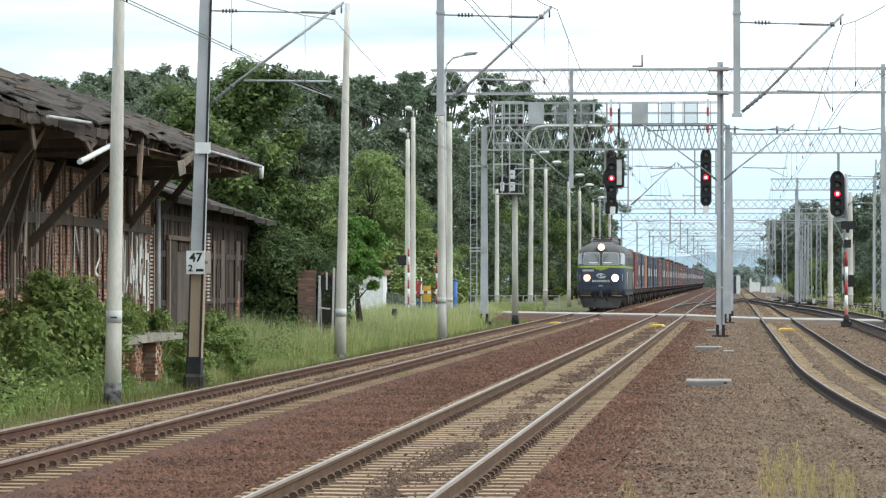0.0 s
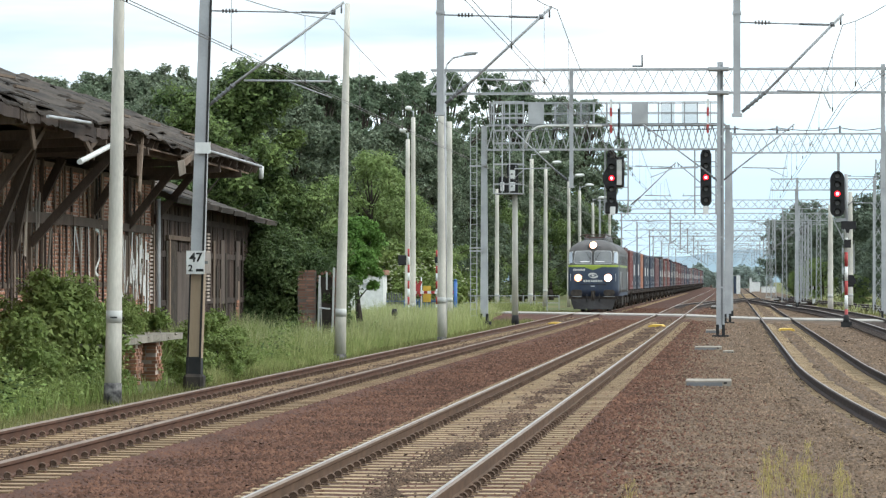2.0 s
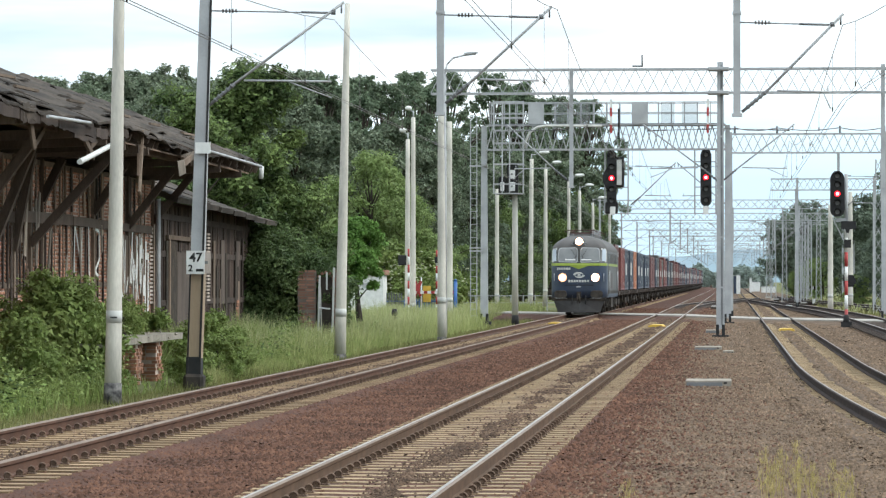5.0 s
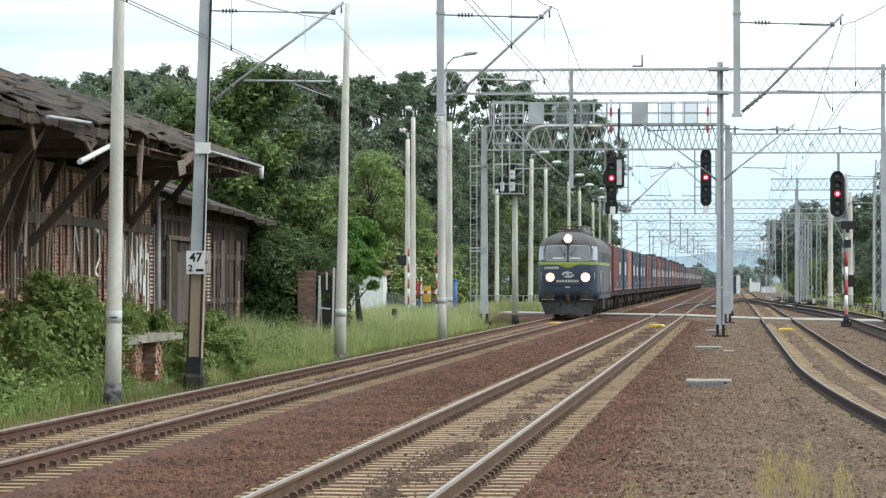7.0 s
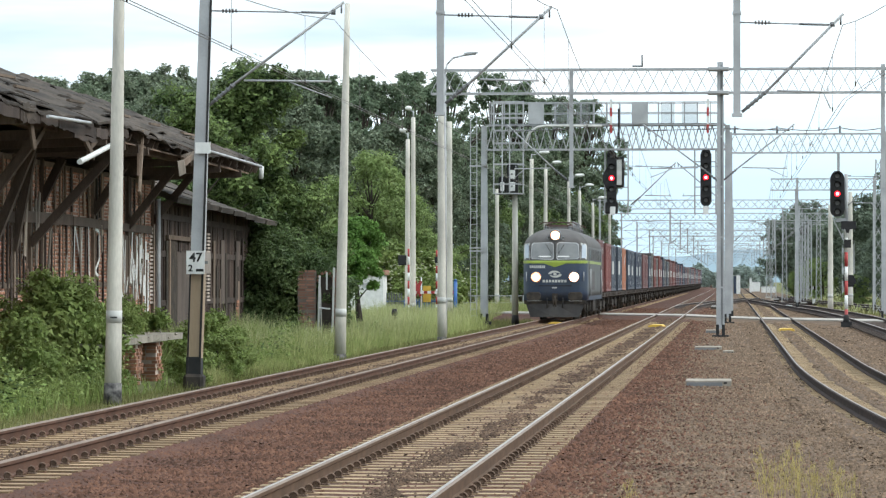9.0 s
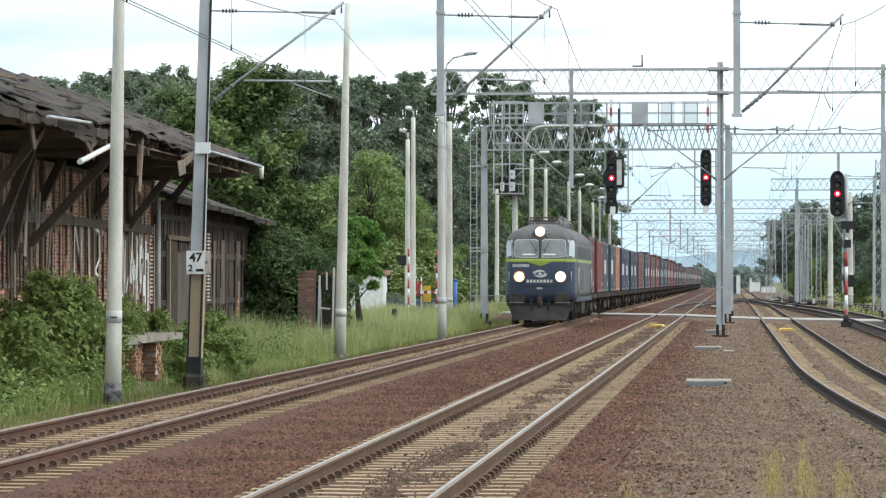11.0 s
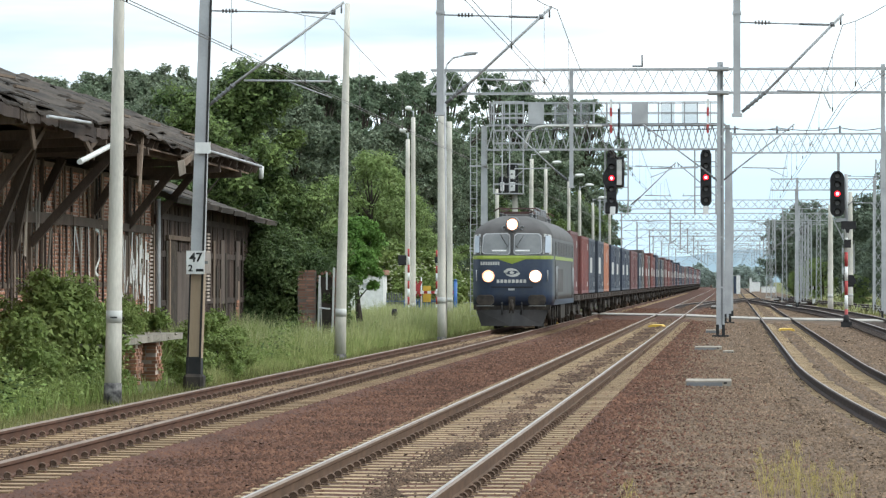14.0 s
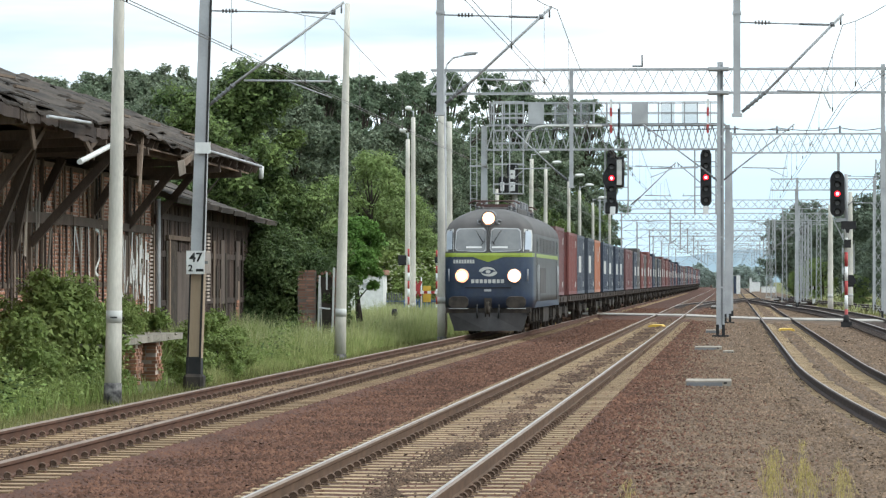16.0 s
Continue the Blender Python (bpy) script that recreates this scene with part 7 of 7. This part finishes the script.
        # the right-hand lens is widened to show its bloom
        tube(bm, (sx * 0.85, -0.084, 1.93), (sx * 0.85, -0.11, 1.93), 0.135 if sx < 0 else 0.185, 0.11 if sx < 0 else 0.16, n=24)
        part("lens", bm, M_LAMP, ring, "glowing headlight glass")
        # rail, buffer, steps
        bm = bmesh.new()
        tube(bm, on_nose(sx * 1.24, 1.75, 0.06), on_nose(sx * 1.24, 2.15, 0.06), 0.018, n=6)
        part("hand_rail", bm, M_STEEL, t)
        bm = bmesh.new()
        tube(bm, (sx * 0.93, 0.1, 1.06), (sx * 0.93, -0.42, 1.06), 0.13, n=14)
        part("buffer_stem", bm, M_UNDER, t)
        bm = bmesh.new()
        prism(bm, [(sx * 0.93 + dx, 1.07 + dz) for dx, dz in ((-0.32, -0.1), (-0.22, -0.19), (0.22, -0.19), (0.32, -0.1), (0.32, 0.1), (0.22, 0.19), (-0.22, 0.19), (-0.32, 0.1))], "y", -0.47, -0.42)
        part("buffer", bm, M_UNDER, t, "grimy dark buffer plate", bevel=0.015)
        bm = bmesh.new()
        box(bm, sx * 0.93 - 0.3, sx * 0.93 + 0.3, -0.46, -0.2, 0.86, 0.875)
        part("buffer_step", bm, M_STEEL, t)
        bm = bmesh.new()
        tube(bm, (sx * 0.35, 0.0, 0.98), (sx * 0.36, -0.12, 0.9), 0.03, n=6)
        tube(bm, (sx * 0.36, -0.12, 0.9), (sx * 0.34, -0.1, 0.55), 0.03, n=6)
        part("brake_hose", bm, M_BLACK, t)
        bm = bmesh.new()
        curl = [(sx * 0.31 + 0.1 * math.cos(a * 0.8) * (1 - a * 0.09), 0.42 - 0.02 * a, 3.66 + 0.1 * math.sin(a * 0.8) * (1 - a * 0.09)) for a in range(8)]
        pipe(bm, curl, [0.03] * 8, n=6)
        part("horn", bm, M_STEEL_DARK, t)
    # top lamp
    bm = bmesh.new()
    tube(bm, (0, 0.9, 3.82), (0, 0.22, 3.8), 0.25, n=24)
    top = part("top_headlight", bm, M_STEEL_DARK, t)
    bm = bmesh.new()
    tube(bm, (0, 0.225, 3.8), (0, 0.2, 3.8), 0.2, n=24)
    part("reflector", bm, M_LAMP_RIM, top, "reflector ring glowing as the warm halo")
    bm = bmesh.new()
    tube(bm, (0, 0.201, 3.8), (0, 0.175, 3.8), 0.165, 0.14, n=24)
    part("lens", bm, M_LAMP_SOFT, top, "glowing headlight glass")
    bm = bmesh.new()
    box(bm, -0.03, 0.03, 0.02, 0.25, 2.72, 3.5)
    part("centre_post", bm, M_LOCO_GREY, t)
    # emblem and lettering as plain shapes
    for sgn in (-1, 1):
        sweep = [math.pi * k / 12 for k in range(13)]
        outer = [(sgn * (0.27 * math.cos(a) - 0.03), 2.06 + sgn * 0.155 * math.sin(a)) for a in sweep]
        inner = [(sgn * (0.2 * math.cos(a) + 0.03), 2.06 + sgn * 0.075 * math.sin(a)) for a in sweep[::-1]]
        em = None
        for k in range(12):
            quad = [outer[k], outer[k + 1], inner[11 - k], inner[12 - k]]
            piece = nose_panel(quad, M_FADED, em or t, "emblem" if em is None else "emblem_piece", 0.009, "pale eye-shaped emblem" if em is None else "")
            em = em or piece
    nose_panel([(0.08 * math.cos(a), 2.06 + 0.055 * math.sin(a)) for a in [2 * math.pi * i / 14 for i in range(14)]], M_FADED, t, "emblem_centre", 0.013)
    for i in range(8):
        x = -0.55 + i * 0.138
        nose_panel([(x, 1.69), (x + 0.1, 1.69), (x + 0.1, 1.81), (x, 1.81)], M_FADED, t, "lettering_bar", 0.008)
    for i in range(8):
        x = -1.13 + i * 0.088
        nose_panel([(x, 2.33), (x + 0.065, 2.33), (x + 0.065, 2.45), (x, 2.45)], M_FADED, t, "number_bar", 0.008)
    nose_panel([(-0.13, 1.42), (0.1, 1.42), (0.1, 1.49), (-0.13, 1.49)], M_STEEL, t, "small_plate", 0.008)
    bm = bmesh.new()
    box(bm, -0.75, 0.75, -0.03, 0.02, 1.52, 1.555)
    part("step_ledge", bm, M_BLACK, t)
    # coupling hook with screw link
    bm = bmesh.new()
    box(bm, -0.12, 0.12, -0.06, 0.1, 0.85, 1.2)
    tube(bm, (0, -0.05, 1.05), (0, -0.35, 1.05), 0.05, n=8)
    tube(bm, (0, -0.35, 1.08), (0, -0.3, 0.7), 0.045, n=8)
    tube(bm, (-0.06, -0.3, 0.95), (-0.06, -0.3, 0.6), 0.025, n=6)
    tube(bm, (0.06, -0.3, 0.95), (0.06, -0.3, 0.6), 0.025, n=6)
    part("coupling_hook", bm, M_UNDER, t)
    # buffer beam and snow plough
    bm = bmesh.new()
    box(bm, -1.38, 1.38, 0.06, 0.5, 0.72, 0.9)
    part("buffer_beam", bm, M_UNDER, t)
    bm = bmesh.new()
    v = [bm.verts.new(p) for p in ((-1.3, 0.12, 0.72), (0, -0.12, 0.72), (1.3, 0.12, 0.72), (1.1, 0.02, 0.14), (0, -0.28, 0.14), (-1.1, 0.02, 0.14),
                                   (-1.3, 0.2, 0.72), (0, -0.04, 0.72), (1.3, 0.2, 0.72), (1.1, 0.12, 0.14), (0, -0.18, 0.14), (-1.1, 0.12, 0.14))]
    for f in ((0, 1, 4, 5), (1, 2, 3, 4), (6, 11, 10, 7), (7, 10, 9, 8), (5, 4, 10, 11), (4, 3, 9, 10), (0, 6, 7, 1), (1, 7, 8, 2), (0, 5, 11, 6), (2, 8, 9, 3)):
        bm.faces.new([v[i] for i in f])
    part("snow_plough", bm, M_PLOUGH, t, "dusty dark steel snow plough")
    # cab doors, side grilles and windows on each side
    for sx in (-1, 1):
        for y in (2.2, 15.6):
            bm = bmesh.new()
            box(bm, sx * 1.455, sx * 1.475, y, y + 0.75, 1.1, 2.5)
            box(bm, sx * 1.455, sx * 1.475, y, y + 0.75, 2.7, 3.2)
            part("cab_door", bm, M_LOCO_GREY, t)
            bm = bmesh.new()
            box(bm, sx * 1.47, sx * 1.482, y + 0.12, y + 0.63, 2.74, 3.15)
            part("door_window", bm, M_GLASS, t)
            for yy in (y - 0.08, y + 0.83):
                bm = bmesh.new()
                tube(bm, (sx * 1.5, yy, 1.1), (sx * 1.5, yy, 2.3), 0.018, n=6)
                part("door_rail", bm, M_STEEL, t)
        for y in (4.2, 6.4, 8.6, 10.8, 13.0):
            bm = bmesh.new()
            for k in range(9):
                box(bm, sx * 1.458, sx * 1.476, y, y + 1.5, 2.72 + k * 0.055, 2.75 + k * 0.055)
            part("side_grille", bm, M_LOCO_ROOF, t)
        bm = bmesh.new()
        box(bm, sx * 1.46, sx * 1.47, 4.4, 8.0, 1.35, 2.2)
        part("faded_panel", bm, M_LOCO_ROOF, t, "faded lettering panel")
        bm = bmesh.new()
        box(bm, sx * 1.2, sx * 1.4, 7.6, 11.0, 0.35, 0.9)
        part("battery_box", bm, M_UNDER, t)
    # bogies
    for y in (4.55, 14.05):
        bm = bmesh.new()
        for sx in (-1, 1):
            prism(bm, [(y - 2.4, 0.62), (y - 2.4, 0.85), (y + 2.4, 0.85), (y + 2.4, 0.62), (y + 1.2, 0.5), (y - 1.2, 0.5)], "x", sx * 1.12 - 0.08, sx * 1.12 + 0.08)
            for a in (-1.75, 0, 1.75):
                box(bm, sx * 1.2 - 0.14, sx * 1.2 + 0.14, y + a - 0.2, y + a + 0.2, 0.42, 0.82)
                for e in (-0.38, 0.38):
                    tube(bm, (sx * 1.18, y + a + e, 0.35), (sx * 1.18, y + a + e, 0.78), 0.09, n=8)
        box(bm, -1.1, 1.1, y - 0.3, y + 0.3, 0.6, 0.9)
        bg = part("bogie", bm, M_UNDER, t, "grimy bogie frame with springs")
        for a in (-1.75, 0, 1.75):
            WHEELS.append((wheelset(bg, y + a, 0.62), 0.62))
    # roof gear: folded front pantograph, boxes, insulators
    for y in (2.6, 13.2):
        bm = bmesh.new()
        for sx in (-0.55, 0.55):
            bar(bm, (sx, y - 0.03, 4.28), (sx, y + 2.63, 4.28), 0.06)
        for yy in (y, y + 1.3, y + 2.6):
            bar(bm, (-0.58, yy, 4.28), (0.58, yy, 4.28), 0.05)
        pg = part("pantograph", bm, M_PANTO, t, "folded red-brown pantograph")
        for sx in (-0.55, 0.55):
            bm = bmesh.new()
            pipe(bm, [(sx, y + 0.1, 4.34), (sx * 0.6, y + 1.3, 4.42), (sx, y + 2.5, 4.34)], [0.025] * 3, n=6)
            part("arm", bm, M_PANTO, pg)
        for yy in (y + 0.25, y + 0.5):
            bm = bmesh.new()
            pipe(bm, [(-0.85, yy, 4.32), (-0.68, yy, 4.42), (0.68, yy, 4.42), (0.85, yy, 4.32)], [0.025] * 4, n=6)
            part("collector_strip", bm, M_PANTO, pg)
        for sx in (-0.55, 0.55):
            for yy in (y + 0.1, y + 2.5):
                bm = bmesh.new()
                for k in range(3):
                    tube(bm, (sx, yy, 3.98 + k * 0.1), (sx, yy, 4.05 + k * 0.1), 0.09, 0.06, n=10)
                tube(bm, (sx, yy, 3.8), (sx, yy, 4.28), 0.05, n=8)
                part("insulator", bm, M_STEEL_DARK, pg)
    bm = bmesh.new()
    box(bm, -0.6, 0.6, 6.2, 11.8, 4.05, 4.28)
    part("roof_box", bm, M_LOCO_ROOF, t, bevel=0.04)
    bm = bmesh.new()
    for y in (5.6, 7.4, 9.2, 11.0, 12.6):
        tube(bm, (0.55, y, 4.0), (0.55, y, 4.5), 0.05, n=8)
    pts_ = [(0.55, 5.6 + i * 0.7, 4.5) for i in range(11)]
    for p, q in zip(pts_, pts_[1:]):
        tube(bm, p, q, 0.025, n=6)
    part("roof_cable", bm, M_STEEL_DARK, t)
    return t


loco = locomotive()
MOVING.append((loco, 0.0))


# ---- wagons and containers ----
def wagon(spin, long):
    """A container flat, long over the buffers; it begins at y = 0."""
    t = thing("flat_wagon", "grimy brown container flat wagon on the track", "wagon", "train wagons")
    bm = bmesh.new()
    for sx in (-1, 1):
        box(bm, sx * 1.2 - 0.07, sx * 1.2 + 0.07, 0.62, long - 0.62, 0.93, 1.14)
        for i in range(int((long - 2.0) / 2.1)):
            box(bm, sx * 1.28 - 0.02, sx * 1.28 + 0.02, 1.2 + i * 2.1, 1.35 + i * 2.1, 0.96, 1.14)
    box(bm, -0.25, 0.25, 0.62, long - 0.62, 0.75, 1.05)
    beams = 6 if long > 12 else 3
    for i in range(beams + 1):
        y = 0.62 + (long - 1.44) * i / beams
        box(bm, -1.2, 1.2, y, y + 0.2, 0.85, 1.178)
    part("frame", bm, M_WAGON, t)
    for y in (0.0, long - 0.02):
        for sx in (-0.88, 0.88):
            bm = bmesh.new()
            a = 1 if y == 0 else -1
            tube(bm, (sx, y + a * 0.62, 1.0), (sx, y + a * 0.05, 1.0), 0.1, n=10)
            tube(bm, (sx, y + a * 0.05, 1.0), (sx, y, 1.0), 0.24, n=16)
            part("buffer", bm, M_UNDER, t)
    for y in (2.9, long - 2.9) if long > 12 else (2.2, long - 2.2):
        bm = bmesh.new()
        for sx in (-1, 1):
            prism(bm, [(y - 1.35, 0.45), (y - 1.2, 0.72), (y - 0.3, 0.62), (y + 0.3, 0.62), (y + 1.2, 0.72), (y + 1.35, 0.45), (y + 0.4, 0.28), (y - 0.4, 0.28)], "x", sx * 1.02 - 0.05, sx * 1.02 + 0.05)
        box(bm, -1.0, 1.0, y - 0.25, y + 0.25, 0.5, 0.85)
        bg = part("bogie", bm, M_UNDER, t)
        for e in (-0.9, 0.9):
            w = wheelset(bg, y + e, 0.46)
            if spin:
                WHEELS.append((w, 0.46))
    for y, a, b, lo in ((6.0, 0.5, 0.95, 0.42), (8.4, -1.0, -0.2, 0.35), (10.6, 0.3, 1.05, 0.5), (12.8, -0.4, 0.4, 0.38)):
        if y > long - 3.4:
            continue
        bm = bmesh.new()
        box(bm, a, b, y, y + 0.9, lo, 0.9)
        part("brake_cylinder", bm, M_UNDER, t, bevel=0.03)
    return t


PAINTS = {
    "rust-red": mat("rust_red_container", (0.175, 0.052, 0.044), (0.13, 0.044, 0.039), 1.2, 0.6, fine=0.15),
    "orange": mat("orange_container", (0.36, 0.14, 0.075), (0.29, 0.12, 0.068), 1.2, 0.6, fine=0.15),
    "navy": mat("navy_container", (0.034, 0.043, 0.068), (0.028, 0.037, 0.057), 1.2, 0.55, fine=0.15),
    "grey": mat("grey_container", (0.10, 0.09, 0.085), (0.08, 0.074, 0.07), 1.2, 0.6, fine=0.15),
    "maroon": mat("maroon_container", (0.14, 0.062, 0.06), (0.11, 0.052, 0.052), 1.2, 0.6, fine=0.15),
    "blue": mat("blue_container", (0.054, 0.063, 0.083), (0.043, 0.051, 0.068), 1.2, 0.55, fine=0.15),
}
BOXES = {}


def container_meshes(length, paint, tall):
    key = (length, paint, tall)
    if key in BOXES:
        return BOXES[key]
    n = round((length - 0.3) / 0.28)
    side = []
    for i in range(n):
        y = 0.15 + (length - 0.3) * i / n
        d = (length - 0.3) / n
        side += [(1.215, y), (1.215, y + d * 0.3), (1.18, y + d * 0.5), (1.18, y + d * 0.8)]
    front = [(x, 0.03 if k % 2 else 0.065) for k, x in enumerate(np.linspace(-1.1, 1.1, 12))]
    outline = [(x, y) for x, y in front] + side + [(-x, length - y) for x, y in front] + [(-x, length - y) for x, y in side]
    bm = bmesh.new()
    prism(bm, outline, "z", 0.14, 2.5 + tall)
    body = mesh_of(bm, "body", PAINTS[paint])
    bm = bmesh.new()
    for sx in (-1, 1):
        for y in (0.0, length - 0.16):
            box(bm, sx * 1.22 - 0.08 * (sx > 0), sx * 1.22 + 0.08 * (sx < 0), y, y + 0.16, 0.0, 2.59 + tall)
        box(bm, sx * 1.22 - 0.06 * (sx > 0), sx * 1.22 + 0.06 * (sx < 0), 0.164, length - 0.164, 0.02, 0.15)
        box(bm, sx * 1.22 - 0.06 * (sx > 0), sx * 1.22 + 0.06 * (sx < 0), 0.164, length - 0.164, 2.47 + tall, 2.585 + tall)
    for y in (0.0, length - 0.1):
        box(bm, -1.135, 1.135, y, y + 0.1, 0.02, 0.15)
        box(bm, -1.135, 1.135, y, y + 0.1, 2.46 + tall, 2.58 + tall)
    rim = mesh_of(bm, "corner_frame", PAINTS[paint])
    bm = bmesh.new()
    for x in (-0.75, -0.3, 0.3, 0.75):
        tube(bm, (x, -0.01, 0.2), (x, -0.01, 2.45 + tall), 0.022, n=6)
    rods = mesh_of(bm, "lock_rod", M_STEEL)
    BOXES[key] = (body, rim, rods)
    return BOXES[key]


bm = bmesh.new()
box(bm, 1.217, 1.224, 0, 1.0, 0, 1.0)
MARK = mesh_of(bm, "marking", M_FADED)


def container(length, paint, marks, tall):
    t = thing("shipping_container", paint + " corrugated steel shipping container riding a flat wagon", "shipping container", "containers on the train")
    body, rim, rods = container_meshes(length, paint, tall)
    share("body", body, t, Matrix())
    share("corner_frame", rim, t, Matrix())
    share("lock_rods", rods, t, Matrix())
    for y, z, w, h in marks:
        tagged(share("marking", MARK, t, Matrix.Translation((0, y, z)) @ Matrix.Diagonal((1, w, h, 1))), "plain white marking")
    return t


trng = random.Random(8)
# a short wagon leads; then each carries two containers with a gap before the next pair
PAIRS = [("rust-red", "blue"), ("blue", "orange"), ("navy", "blue"), ("navy", "blue"), ("maroon", "maroon"), ("blue", "grey"), ("rust-red", "grey"), ("rust-red", "maroon"),
         ("navy", "grey"), ("blue", "grey"), ("maroon", "maroon")]
PLAIN = ("rust-red", "orange", "maroon")
FAR_PAINTS = ["maroon", "navy", "maroon", "rust-red", "grey", "blue", "maroon", "navy", "maroon"]
back, far_wagon = 19.3, None
for i in range(32):
    long = 9.9 if i == 0 else 19.9
    if i < 8:
        w = wagon(True, long)
    elif far_wagon is None:
        w = far_wagon = wagon(False, long)
    else:
        w = copy_thing(far_wagon, Matrix())
    MOVING.append((w, back))
    paints = PAIRS[i - 1] if 0 < i <= len(PAIRS) else (trng.choice(FAR_PAINTS), trng.choice(FAR_PAINTS))
    load = [(0.7, 7.0, "maroon")] if i == 0 else [(2.0, 7.8, paints[0]), (10.2, 7.6, paints[1])]
    for offset, length, paint in load:
        marks = [(length * 0.82, 2.0, length * 0.05, 0.28), (length * 0.78, 0.32, length * 0.06, 0.22)]
        if paint not in PLAIN or (i > 6 and trng.random() < 0.6):
            marks.append((length * trng.uniform(0.1, 0.2), 0.95, length * trng.uniform(0.3, 0.45), trng.uniform(0.55, 0.8)))
        if paint == "orange":
            marks.append((length * 0.55, 1.55, length * 0.06, 0.5))
        c = container(length, paint, marks, trng.choice((0.0, 0.0, 0.0, 0.3)) if i > 5 else 0.08 if i == 0 else 0.0)
        MOVING.append((c, back + offset))
    back += long


def motions():
    for ob, back in MOVING:
        z = 1.18 if ob.name.startswith("shipping") else 0.0
        walk(ob, [(s, pose(TRACK_LEFT, NOSE + back - SPEED * s, z)) for s in (0.0, 4.0, 8.0, 12.0, 16.0)])
    for k, (ob, x, y) in enumerate(TUFTS):      # tufts nod in the wind
        walk(ob, [(s / 2, pose(x, y, -0.275, 3.5 * math.sin(s * 0.9 + k), 6 * math.sin(s * 0.63 + 1.7 * k), 0)) for s in range(33)])
    for ob, r in WHEELS:
        x, y, z = ob.location
        walk(ob, [(s / 10, pose(x, y, z, math.degrees(SPEED * s / 10 / r), 0, 0)) for s in range(161)])


motions()
